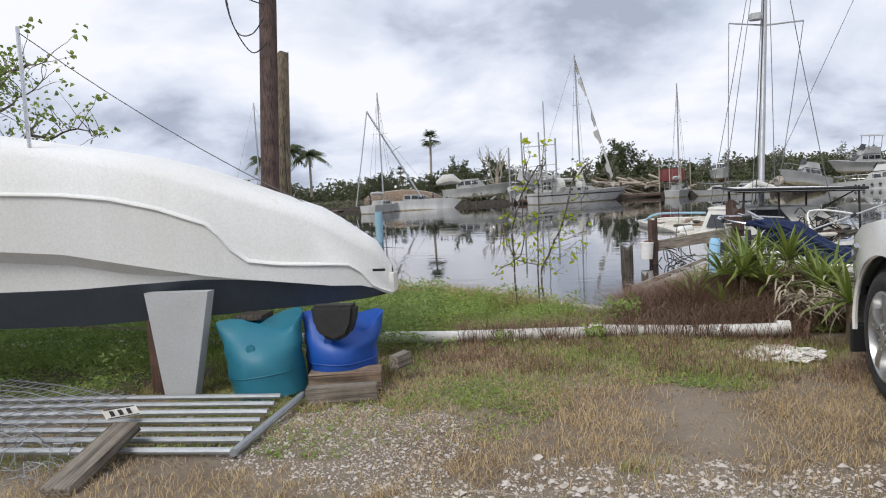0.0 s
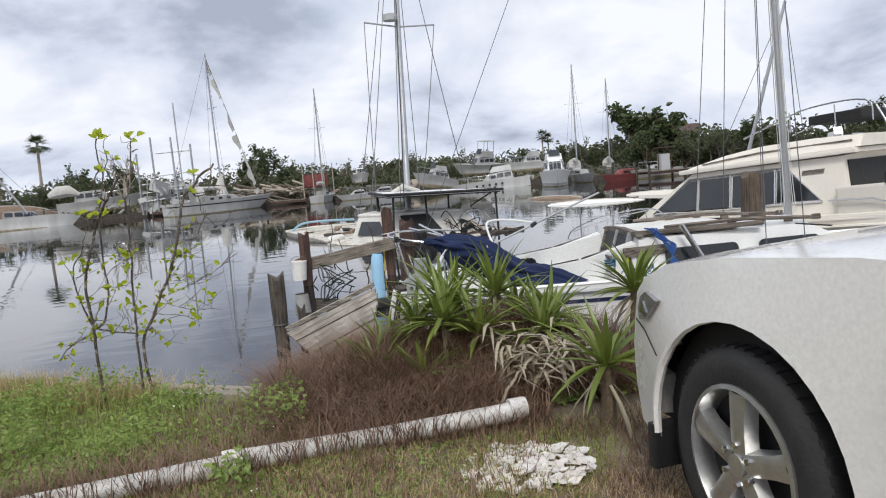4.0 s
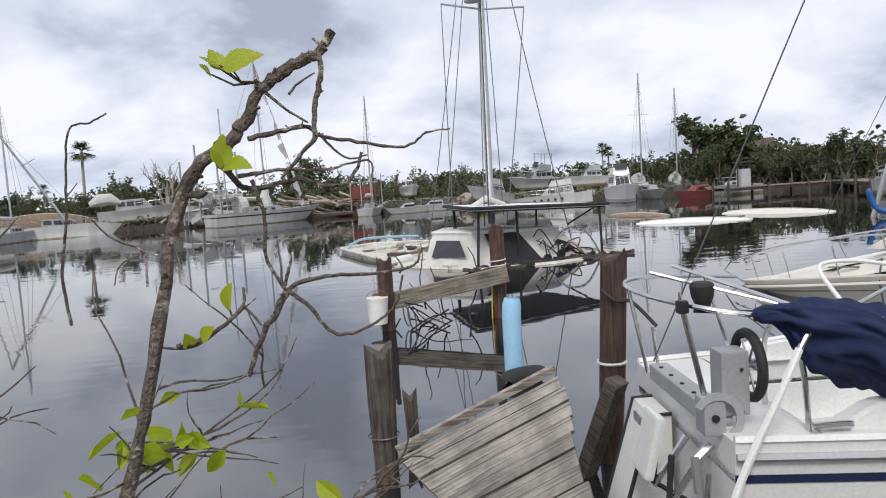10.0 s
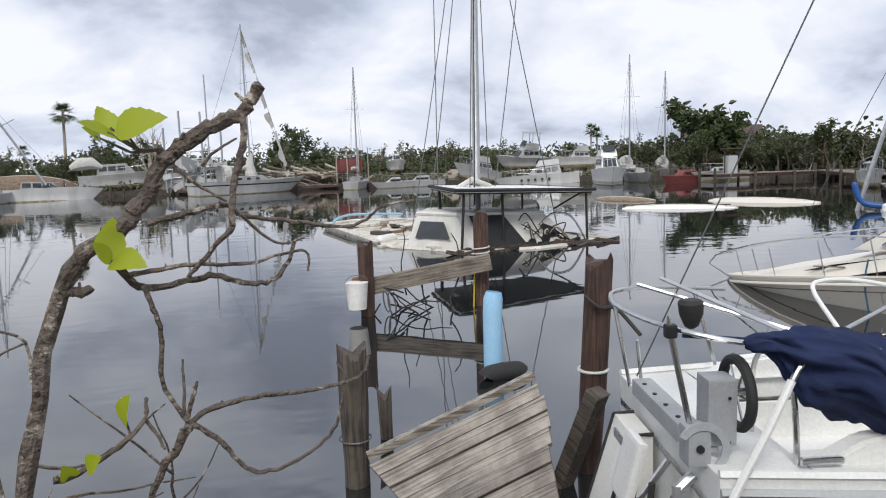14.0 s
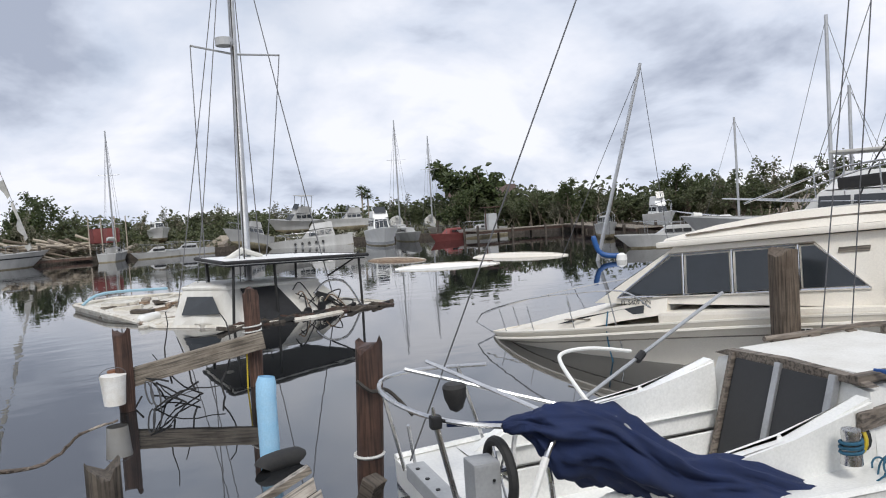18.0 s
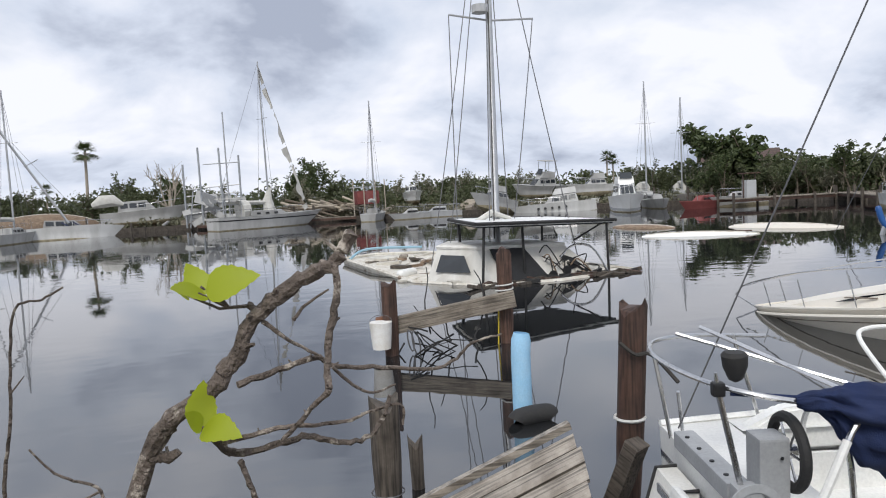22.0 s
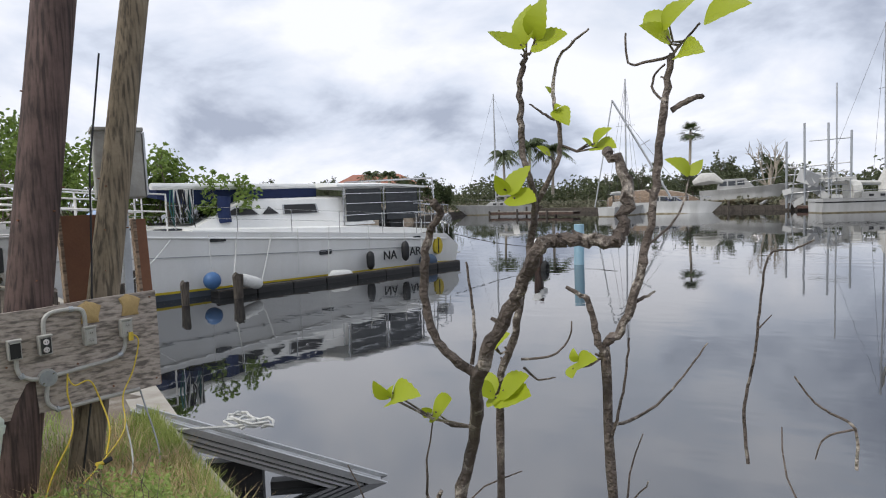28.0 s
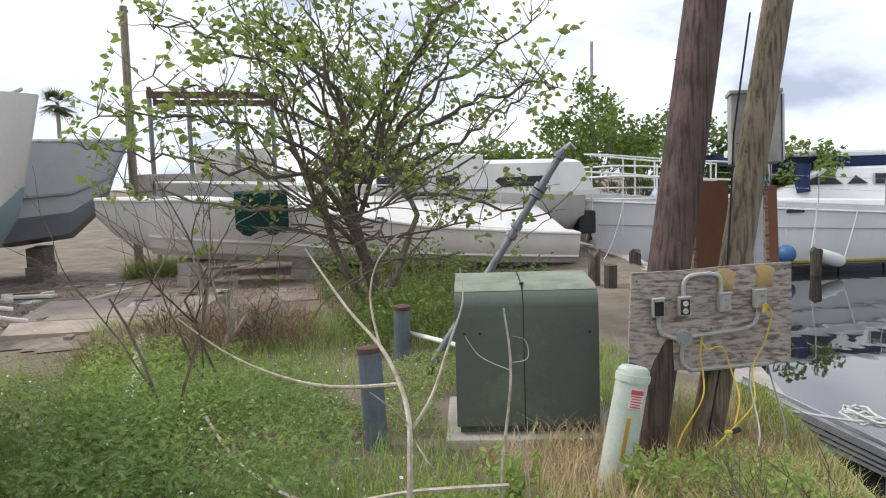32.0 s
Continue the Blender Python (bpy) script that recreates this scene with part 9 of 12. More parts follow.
    part("sail_cover", loft([[(x, -2.3 + y, z0 + dz) for y, dz in ((0.2, 0.28), (-0.9, 0.34), (-2.0, 0.28), (-2.0, 0.18), (0.2, -0.02 - d))] for x, z0, d in ((4.2, 2.32, 0.02), (5.6, 2.34, 0.10), (7.2, 2.34, 0.14), (8.6, 2.36, 0.10), (9.2, 2.42, 0.0))]), "navy", t, "navy canvas cover", smooth=True)
    part("rolled_canvas", tube([(7.7, -1.4, 1.72), (7.72, -1.42, 2.05), (7.7, -1.4, 2.42)], 0.17, 10), "navy", t, smooth=True)
    for x in (0.7, 2.3, 3.9):
        for y in (-1.15, -5.1):
            part("top_post", tube([(x, y, 1.2), (x, y, 2.62)], 0.03, 6), "steel", t)
    for x0, x1 in ((2.4, 3.8), (0.8, 2.2)):
        pane(t, "side_curtain", [(x0, -1.15, 1.55), (x1, -1.15, 1.55), (x1, -1.15, 2.55), (x0, -1.15, 2.55)], "smoke", 0.006, (0, 1, 0))
    for z in (1.75, 2.1, 2.4):
        part("curtain_rail", tube([(0.6, -1.1, z), (4.0, -1.1, z)], 0.014, 5), "steel", t)
    # helm chair and outboard on the stern
    part("cockpit_seat", box(0.6, 0.6, 0.7, (1.6, -1.6, 1.5), 0.08), "black", t)
    part("barbecue", tube([(0.55, -0.5, 1.5), (0.55, 0.0, 1.5)], 0.16, 12), "steel", t)
    # life lines
    posts = (0.7, 1.9, 3.3, 4.9, 6.5, 8.1, 9.7, 11.2)
    for s in posts:
        part("stanchion", tube([(s, -0.10, deck_z(s)), (s, -0.10, deck_z(s) + 0.62)], 0.013, 5), "steel", t)
    for h in (0.32, 0.6):
        part("life_line", tube([(s, -0.10, deck_z(s) + h) for s in posts], 0.006, 4), "steel", t)
    # bow rails of white pipe
    for yc in (-0.78, -5.5):
        for sg in (1, -1):
            for h in (0.85, 0.45):
                part("bow_rail", tube(arc([(9.9, yc + sg * 0.66, deck_z(9.9) + h), (11.5, yc + sg * 0.55, deck_z(11.5) + h), (12.9, yc + sg * 0.3, deck_z(12.9) + h + 0.05), (13.35, yc, deck_z(13) + h + 0.08)]), 0.02, 6), "pvc", t)
            for s in (9.9, 10.6, 11.5, 12.3):
                part("rail_post", tube([(s, yc + sg * float(np.interp(s, (9.9, 12.3), (0.66, 0.42))), deck_z(s)), (s, yc + sg * float(np.interp(s, (9.9, 12.3), (0.66, 0.42))), deck_z(s) + 0.86)], 0.02, 6), "pvc", t)
    # stern rails
    for h in (0.3, 0.6, 0.9):
        part("stern_rail", tube([(2.0, -0.1, 1.15 + h), (0.4, -0.15, 1.05 + h), (0.15, -0.6, 1.05 + h), (0.15, -1.5, 1.05 + h)], 0.015, 5), "steel", t)
    for s, y in ((0.4, -0.15), (0.15, -0.6), (0.15, -1.5), (1.2, -0.12)):
        part("rail_post", tube([(s, y, 1.0), (s, y, 1.95)], 0.015, 5), "steel", t)
    part("solar_arch", tube([(0.5, -0.6, 1.0), (0.45, -0.8, 2.85), (0.45, -5.4, 2.85), (0.5, -5.6, 1.0)], 0.035, 6), "steel", t)
    # name on the quarter; the middle letter is behind a fender
    nm = Matrix(((-1, 0, 0, 3.42), (0, 0, 1, 0.02), (0, 1, 0, 0.40), (0, 0, 0, 1)))
    lettering("name_letters", "NA", 0.38, nm, "black", t, 0.012)
    nm2 = Matrix(((-1, 0, 0, 2.32), (0, 0, 1, 0.0), (0, 1, 0, 0.44), (0, 0, 0, 1)))
    lettering("name_letters", "ARA", 0.38, nm2, "black", t, 0.012)
    part("yellow_emblem", loft([[(1.02 + 0.19 * math.cos(2 * math.pi * i / 20), q, 0.66 + 0.27 * math.sin(2 * math.pi * i / 20)) for i in range(20)] for q in (-0.13, -0.02)]), "yellow_stripe", t, "round yellow emblem")
    part("emblem_bar", box(0.04, 0.01, 0.46, (1.03, -0.012, 0.66), 0.003), "black", t)
    return t


docked_catamaran()
CATM = pose(-11.5, 28.9, W, 0, 0, -102.9)


def fender(s, y, z, r, l, material, label, tilt=0.0, ball=False):
    p = CATM @ Vector((s, y, z))
    t = thing("boat_fender", pose(p.x, p.y, p.z, 0, 0, -102.9), label, "fender", "boat fenders")
    d = Vector((math.sin(tilt), 0, math.cos(tilt)))
    prof = [(0, 0.12), (0.06, 0.55), (0.16, 0.9), (0.3, 1.0), (0.7, 1.0), (0.84, 0.9), (0.94, 0.55), (1, 0.12)]
    if ball:
        prof = [(0.5 - 0.5 * math.cos(math.pi * k / 8), max(0.1, math.sin(math.pi * k / 8))) for k in range(9)]
    rot_ = d.to_track_quat("Z", "Y").to_matrix()
    part("body", loft([[rot_ @ Vector((r * q * math.cos(2 * math.pi * i / 14), r * q * math.sin(2 * math.pi * i / 14), (u - 0.5) * l)) for i in range(14)] for u, q in prof]), material, t, smooth=True)
    top = rot_ @ Vector((0, 0, l / 2))
    part("line", tube([top, Vector((top.x * 0.7, -0.05, 1.55 - z if z < 1.4 else 0.3))], 0.008, 4), "rope_white", t)
    return t


fender(2.62, 0.13, 0.62, 0.12, 0.62, "black", "black fender hanging over boat name")
fender(4.0, 0.12, 0.45, 0.12, 0.55, "black", "black cylindrical fender against a hull")
fender(5.2, 0.25, 0.14, 0.16, 0.85, "rope_white", "white cylindrical fender lying at a waterline", 1.5)
fender(1.75, 0.22, 0.22, 0.24, 0.55, "bottom_blue", "dull blue drum fender at a stern", 1.5)
fender(9.1, 0.35, 0.42, 0.21, 0.42, "buoy_blue", "blue ball fender hanging on a rope", 0, True)
fender(8.35, 0.75, 0.35, 0.15, 0.75, "rope_white", "white cylindrical fender tied on a piling", 1.25)
# floating dock strip along the hull
fd = thing("floating_dock", CATM @ pose(0, 0, 0), "low black floating dock strip along a hull", "floating dock")
for k in range(8):
    x0 = 0.6 + 1.06 * k
    part("float_block", box(1.02, 0.42, 0.26, (x0 + 0.5, 0.30, 0.02), 0.04), "rubber", fd)
    part("deck_board", box(1.03, 0.12, 0.03, (x0 + 0.5, 0.42, 0.165), 0.006), "piling", fd)
for s0, y0, z0, s1, y1, z1, dr in ((0.3, 0, 1.0, -4.5, 3.2, 0.55, 0.35), (8.2, 0.0, 1.4, 8.8, 0.75, 0.3, 0.05), (9.8, -0.1, 1.5, 11.6, 1.3, 0.6, 0.1), (7.2, 0.0, 1.4, 8.0, 0.7, 0.25, 0.03), (12.6, -0.2, 1.7, 13.8, 1.8, 0.5, 0.25), (6.4, 0.03, 1.5, 6.45, 0.06, 0.3, 0)):
    A, B = CATM @ Vector((s0, y0, z0)), CATM @ Vector((s1, y1, z1))
    ro = thing("mooring_line", pose(*A), "slack mooring line of a catamaran", "rope", "mooring lines")
    part("line", tube([p - A for p in sag(A, B, dr)], 0.011, 5), "rope_dark" if s0 < 1 else "rope_white", ro)
# teal line bundle on the rail and blue cloth
bl = thing("line_bundle", CATM @ pose(9.5, -0.15, 1.6), "bundle of green and white lines hung on a rail", "rope")
for k in range(12):
    x, yy = rnd(-0.3, 0.3), rnd(-0.06, 0.06)
    part("coil", tube([(x, yy, 1.0), (x + rnd(-0.06, 0.06), yy + 0.04, 0.6), (x + rnd(-0.1, 0.1), yy, rnd(0.1, 0.35)), (x + 0.08, yy - 0.03, 0.6), (x + 0.05, yy, 1.0)], 0.02, 5), ("line_teal", "rope_white", "black")[k % 3], bl)
bc = thing("blue_cloth", CATM @ pose(11.3, -0.5, 1.75), "bright blue and white cloth lying on a deck", "cloth")
part("cloth", loft([[(x, 0.5 * math.cos(a), 0.02 + h * abs(math.sin(a)) + 0.03 * math.sin(5 * a + x * 7)) for a in [math.pi * k / 8 for k in range(9)]] for x, h in ((-0.45, 0.1), (-0.2, 0.35), (0.1, 0.4), (0.4, 0.15))]), "tarp_blue", bc, smooth=True)

for x, y, top, r in ((-12.62, 20.2, -0.05, 0.13), (-12.55, 17.6, 0.0, 0.13), (-11.9, 15.3, 0.25, 0.11), (-10.0, 13.4, 0.52, 0.09), (-12.9, 18.9, -0.1, 0.10)):
    piling(x, y, top, r, "dark weathered mooring piling beside the catamaran", "piling", (0.01, 0.0), "catamaran pilings")
plank_dock(-14.3, 17.9, -8.9, 13.6, 0.9, -0.2, "bleached plank dock leading to a catamaran")

# ---- white trimaran hauled out in the yard ----
def land_trimaran():
    t = thing("trimaran", pose(-12.3, 10.0, -0.11), "white trimaran stranded on land among weeds", "trimaran")
    # near float: bow towards -y
    rings = []
    for y, xo, hw, zk, zd in ((5.95, -0.55, 0.03, 1.35, 1.66), (6.25, -0.5, 0.20, 1.02, 1.65), (6.8, -0.4, 0.40, 0.74, 1.63), (7.6, -0.25, 0.55, 0.62, 1.61), (8.6, -0.1, 0.62, 0.54, 1.52), (9.8, 0, 0.66, 0.44, 1.30), (11.4, 0, 0.66, 0.30, 1.02), (13.0, 0, 0.62, 0.18, 0.86), (14.45, 0.0, 0.50, 0.08, 0.74)):
        c = xo - 0.6
        rings.append([(c + hw * q, y - 10, zk + (zd - zk) * w) for q, w in ((0.0, 0), (0.55, 0.10), (0.85, 0.35), (0.97, 0.7), (1, 1), (0.5, 1.04), (-0.5, 1.04), (-1, 1), (-0.97, 0.7), (-0.85, 0.35), (-0.55, 0.10))])
    part("float_hull", loft(rings), "land_white", t, smooth=True)
    part("keel_bottom", loft([[(p[0] - 0.005, p[1], p[2] - 0.012) for p in (r[9], r[10], r[0], r[1], r[2])] + [(p[0], p[1], p[2] - 0.05) for p in (r[2], r[0], r[9])] for r in rings[2:]]), "land_white", t)
    part("gunwale", tube([(r[4][0] + 0.008, r[4][1], r[4][2] - 0.03) for r in rings], 0.028, 6), "land_white", t)
    # wing deck from the float up to the main cabin
    part("wing_deck", loft([[(x, y, z) for x, z in ((-0.1, z0), (-1.8, z1), (-1.8, z1 - 0.12), (-0.1, z0 - 0.12))] for y, z0, z1 in ((-1.2, 1.38, 1.72), (1.4, 1.05, 1.55), (4.2, 0.76, 1.30))]), "land_white", t)
    # main hull behind
    mr = []
    for y, hw, zk, zd in ((-3.2, 0.05, 1.3, 1.9), (-2.6, 0.5, 0.9, 1.88), (-1, 1.0, 0.6, 1.8), (1.5, 1.25, 0.4, 1.65), (4.2, 1.2, 0.32, 1.45), (5.4, 1.05, 0.55, 1.40)):
        mr.append([(-2.7 + hw * q, y, zk + (zd - zk) * w) for q, w in ((0.0, 0), (0.6, 0.12), (0.92, 0.5), (1, 1), (0.5, 1.05), (-0.5, 1.05), (-1, 1), (-0.92, 0.5), (-0.6, 0.12))])
    part("main_hull", loft(mr), "land_grey", t, smooth=True)
    part("transom_overhang", loft([[(-2.7 + s * 1.1, y, z) for s, z in ((1, 1.40), (1, 1.50), (-1, 1.50), (-1, 1.40))] for y in (4.0, 5.7)]), "land_white", t)
    # cabins
    aft = house(t, "aft_cabin", 2.4, 5.6, 0.95, 0.95, 1.45, 2.10, 0.5, 0.25, "land_white", 0.16, 0.10)
    fore = house(t, "fore_cabin", 0.9, 3.2, 1.1, 1.1, 1.60, 2.28, 0.9, 0.1, "land_white", 0.28, 0.06)
    for c in (aft, fore):
        c.rotation_euler = (0, 0, math.pi / 2)
        c.location = (-2.55, 0, 0)
    pane(t, "windscreen", [(-1.75, 1.05, 1.98), (-2.95, 1.05, 1.98), (-2.95, 2.05, 2.31), (-1.85, 2.05, 2.31)], "tint", 0.02, (0.2, -1, 1))

    def side(y, z, z0, z1, w, inset):
        return -2.55 + w - inset * (z - z0) / (z1 - z0)
    for y0, y1, za, zb, args in ((3.35, 4.55, 1.62, 1.83, (1.45, 2.10, 0.95, 0.16)),):
        pts = [(y0 + 0.15, za), (y1 - 0.12, za), (y1, za + 0.06), (y1 - 0.08, zb), (y0 + 0.08, zb - 0.02), (y0, zb - 0.08)]
        pane(t, "cabin_window", [(side(y, z, *args) + 0.004, y, z) for y, z in pts], "black", 0.012, (1, 0, 0.2))
    for y0, w in ((0.35, 0.35), (0.95, 0.3), (1.55, 0.45)):
        pane(t, "side_window", [(-1.15 - 0.28 * (z - 1.6) / 0.68 - 0.28, y, z) for y, z in ((y0 + 0.5, 1.70), (y0 + 0.5 + w, 1.68), (y0 + 0.5 + w, 1.82), (y0 + 0.5, 1.84))], "black", 0.10, (1, 0, 0.2))
    ht = part("deck_hatch", box(0.42, 0.6, 0.05, (-0.62, 1.75, 1.08), 0.02), "tint", t)
    ht.rotation_euler = (radians(-6), radians(16), 0)
    for k in range(3):
        part("deck_cleat", box(0.05, 0.2, 0.05, (-0.2, -3 + 2.6 * k, 1.66 - 0.25 * k), 0.01), "alloy", t)
    # thin rails over the wing
    for y0, y1 in ((0.6, 3.0),):
        part("life_line", tube([(-0.5, y0, 1.75), (-0.5, y1, 1.62)], 0.012, 5), "alloy", t)
        for y in (0.6, 1.8, 3.0):
            part("stanchion", tube([(-0.5, y, 0.95), (-0.5, y, 1.75 - 0.055 * (y - 0.6))], 0.014, 5), "alloy", t)
    part("rust_patch", box(0.3, 0.5, 0.012, (-1.75, 0.5, 1.80), 0.004), "orange", t, "orange rust stain")
    part("spare_rope", tube([(-2.1 + 0.25 * math.cos(k * 0.7), 2.1 + 0.2 * math.sin(k * 0.7), 2.37 + 0.004 * k) for k in range(26)], 0.014, 5), "rope_white", t)
    part("rudder", box(0.06, 0.35, 0.75, (-2.3, 5.55, 0.72), 0.02), "bottom_scum", t)
    part("outdrive", box(0.3, 0.4, 0.5, (-1.9, 5.5, 0.8), 0.06), "rubber", t)


land_trimaran()
for y, x in ((7.4, -12.95), (9.3, -12.9), (13.2, -12.9)):
    bk = thing("concrete_block", pose(x, y, 0.0, 0, 0, rnd(0, 40)), "grey concrete block propping a hull", "block", "hull supports")
    part("block", box(0.4, 0.25, 0.2, (0, 0, 0.12), 0.01), "concrete", bk)
    part("block", box(0.38, 0.24, 0.2, (0.01, 0.01, 0.325), 0.01), "concrete", bk)
gc = thing("green_cloth", pose(-12.28, 8.6, 1.53), "torn dark green cloth draped over a hull", "cloth")
cl = []
for k in range(9):
    y = -0.42 + 0.105 * k
    cl.append([(-0.65, y, 0.05), (-0.2, y, 0.07), (0.05, y, 0.03), (0.12 + 0.02 * math.sin(k * 2), y, -0.3), (0.16 + 0.03 * math.sin(k * 3), y, -0.52 - 0.14 * abs(math.sin(k * 2.3)))])
bmc = bmesh.new()
vv = [[bmc.verts.new(p) for p in row] for row in cl]
for r0, r1 in zip(vv, vv[1:]):
    for i in range(4):
        bmc.faces.new((r0[i], r0[i + 1], r1[i + 1], r1[i]))
bmesh.ops.solidify(bmc, geom=bmc.faces[:], thickness=0.008)
part("cloth", bmc, "green_cloth", gc, smooth=True)

# pushpit of white pipe beyond the trimaran
pp = thing("pipe_railing", pose(-14.6, 16.0, 0.9), "white pipe railing of a hauled-out boat", "railing")
for h in (0.25, 0.5, 0.75, 0.98):
    part("rail", tube(arc([(-1.6, 0.1, h), (-0.2, 0, h), (0.35, 0.6, h), (0.5, 2.2, h * 0.9)]), 0.02, 6), "pvc", pp)
for x, y in ((-1.5, 0.1), (-0.9, 0.07), (-0.2, 0), (0.3, 0.5), (0.42, 1.3), (0.5, 2.2)):
    part("post", tube([(x * 0.9, y, -0.6), (x, y, 1.0)], 0.02, 6), "pvc", pp)

# grey hull and white hull edge farther along the yard
gh = thing("grey_boat_hull", pose(-14.6, 2.0, 0.0), "large grey bare boat hull standing in the yard", "hull")
hr = []
for y, hw, zk, zd in ((-7, 1.5, 0.6, 2.45), (-3, 1.6, 0.6, 2.5), (0, 1.5, 0.62, 2.54), (2.2, 1.15, 0.66, 2.58), (3.5, 0.65, 0.78, 2.62), (4.2, 0.3, 1.3, 2.64), (4.55, 0.04, 2.45, 2.66)):
    hr.append([(hw * q - 1.0, y - (1 - w) * 0.2 * max(0, y - 2), zk + (zd - zk) * w) for q, w in ((0.0, 0), (0.7, 0.06), (0.86, 0.28), (0.93, 0.45), (0.96, 0.47), (1.0, 1.0), (0.4, 1.02), (-0.4, 1.02), (-1, 1), (-0.96, 0.47), (-0.93, 0.45), (-0.86, 0.28), (-0.7, 0.06))])
part("topside", loft([[r[i] for i in (4, 5, 6, 7, 8, 9)] for r in hr]), "primer_grey", gh)
part("lower_hull", loft([[r[i] for i in (2, 3, 4, 9, 10, 11)] for r in hr]), "primer_grey", gh)
part("bottom", loft([[r[i] for i in (0, 1, 2, 11, 12)] for r in hr]), "grey_hull", gh)
part("chine_strip", tube([(r[4][0] + 0.02, r[4][1], r[4][2]) for r in hr], 0.03, 5), "grey_hull", gh)
part("cap_rail", tube([(r[5][0], r[5][1], r[5][2]) for r in hr], 0.035, 6), "gelcoat_old", gh)
for y in (-1, 2.6):
    bk = thing("timber_block", pose(-15.6, y + 2, 0.0), "timber blocks under a grey hull", "block", "hull supports")
    part("block", box(1.2, 0.3, 0.3, (0, 0, 0.15), 0.02), "timber", bk)
    part("block", box(0.9, 0.3, 0.34, (0, 0, 0.47), 0.02), "timber", bk)
wh = thing("white_boat_hull", pose(-11.6, 1.2, 0.0), "white round-bowed boat hull with teal waterline", "hull")
wr = []
for y, hw, zk in ((-6, 1.5, 0.4), (-1, 1.6, 0.4), (2.0, 1.3, 0.42), (3.2, 0.85, 0.5), (3.9, 0.45, 0.8), (4.22, 0.1, 1.3)):
    wr.append([(hw * q - 0.9, y - 0.4 * (1 - w), zk + (3.15 - zk) * w) for q, w in ((0, 0), (0.75, 0.12), (0.92, 0.25), (1, 0.55), (0.97, 0.9), (0.85, 1), (-0.85, 1), (-0.97, 0.9), (-1, 0.55), (-0.92, 0.25), (-0.75, 0.12))])
part("topside", loft([[r[i] for i in (2, 3, 4, 5, 6, 7, 8, 9)] for r in wr]), "land_white", wh, smooth=True)
part("bottom", loft([[r[i] for i in (0, 1, 2, 9, 10)] for r in wr]), "teal_pale", wh, smooth=True)
part("rub_rail", tube([(r[3][0] + 0.02, r[3][1], r[3][2] + 0.9) for r in wr], 0.03, 5), "plastic_grey", wh)
bk = thing("timber_block", pose(-12.4, 2.4, 0.0), "timber blocks under a white hull", "block", "hull supports")
part("block", box(0.8, 0.3, 0.45, (0, 0, 0.22), 0.02), "timber", bk)

wp = thing("wooden_post", pose(-16.2, 6.28, -0.2), "tall slim bare wooden post in the yard", "post")
part("post", tube([(0, 0, 0), (0.02, 0.0, 2.8), (0, 0.03, 5.55)], [0.09, 0.085, 0.075], 9), "wood_light", wp)
part("cross_piece", tube([(0.0, -0.09, 5.42), (0, 0.12, 5.46)], 0.03, 5), "wood_pole", wp)
cf = thing("canopy_frame", pose(-17.2, 8.0, 0.0), "dark metal canopy frame over a boat in the yard", "canopy")
for y in (-1.4, -0.6, 0.4, 1.2):
    part("post", tube([(0, y, 0.0), (0, y, 3.7)], 0.05, 6), "strut_grey", cf)
for x in (0, -1.6):
    part("roof_beam", box(0.12, 2.9, 0.14, (x, 0, 3.72), 0.01), "cap_rust", cf)
for y in (-1.4, -0.7, 0, 0.7, 1.4):
    part("rafter", box(1.7, 0.08, 0.10, (-0.8, y, 3.84), 0.01), "cap_rust", cf)
part("side_panel", box(0.06, 1.7, 0.7, (-0.4, 0.3, 2.2), 0.02), "dirty_white", cf)
part("work_boat", loft([[(x, y, z) for x, z in ((-0.2, 1.2), (0.1, 2.0), (-1.9, 2.0), (-1.6, 1.2))] for y in (-1.8, 1.6)]), "dirty_white", cf)
part("cradle", box(1.3, 2.0, 1.2, (-0.9, 0.0, 0.6), 0.03), "maroon", cf)
lm2 = thing("bare_mast", pose(-19.5, 18.6, 0.0), "slim bare mast standing behind bushes", "mast")
part("mast", tube([(0, 0, 0), (0.02, 0, 5.6)], 0.05, 8), "galv", lm2)

# slab, mulch and rubbish in the yard
def mulch_patch():
    n = 44
    xs, ys = np.linspace(-17.0, -8.4, n), np.linspace(2.6, 9.6, n)
    X, Y = np.meshgrid(xs, ys)
    Z = ground_z(X.ravel(), Y.ravel()) + 0.014
    V = [(float(x), float(y), float(z)) for x, y, z in zip(X.ravel(), Y.ravel(), Z)]
    F = []
    for j in range(n - 1):
        for i in range(n - 1):
            u, v = (i / n - 0.5) * 2, (j / n - 0.5) * 2
            if u * u + v * v + 0.5 * noise.noise(Vector((xs[i] * 0.8, ys[j] * 0.8, 1))) < 0.95:
                F.append((j * n + i, j * n + i + 1, (j + 1) * n + i + 1, (j + 1) * n + i))
    return raw("mulch_ground", V, F, "mulch")


tagged(mulch_patch(), "dark crushed mulch and dirt ground", "ground", kind="structure")
sl = thing("concrete_slab", pose(-10.2, 6.7, 0.0, 0, 0, -6), "cracked pale concrete slab in the yard", "slab")
for pts in ([(-1.6, -1.4), (0.1, -1.3), (0.2, 0.9), (-1.3, 1.1)], [(0.14, -1.3), (1.0, -1.1), (1.1, 0.6), (0.24, 0.9)]):
    part("slab", prism(pts, 0.07, Matrix.Translation((0, 0, 0.0))), "slab_pale", sl)
lc = thing("plastic_chair", pose(-9.6, 5.55, 0.02, 70, 10, 30), "overturned white plastic garden chair", "chair")
part("seat", box(0.5, 0.48, 0.03, (0, 0, 0.42), 0.012), "pvc", lc)
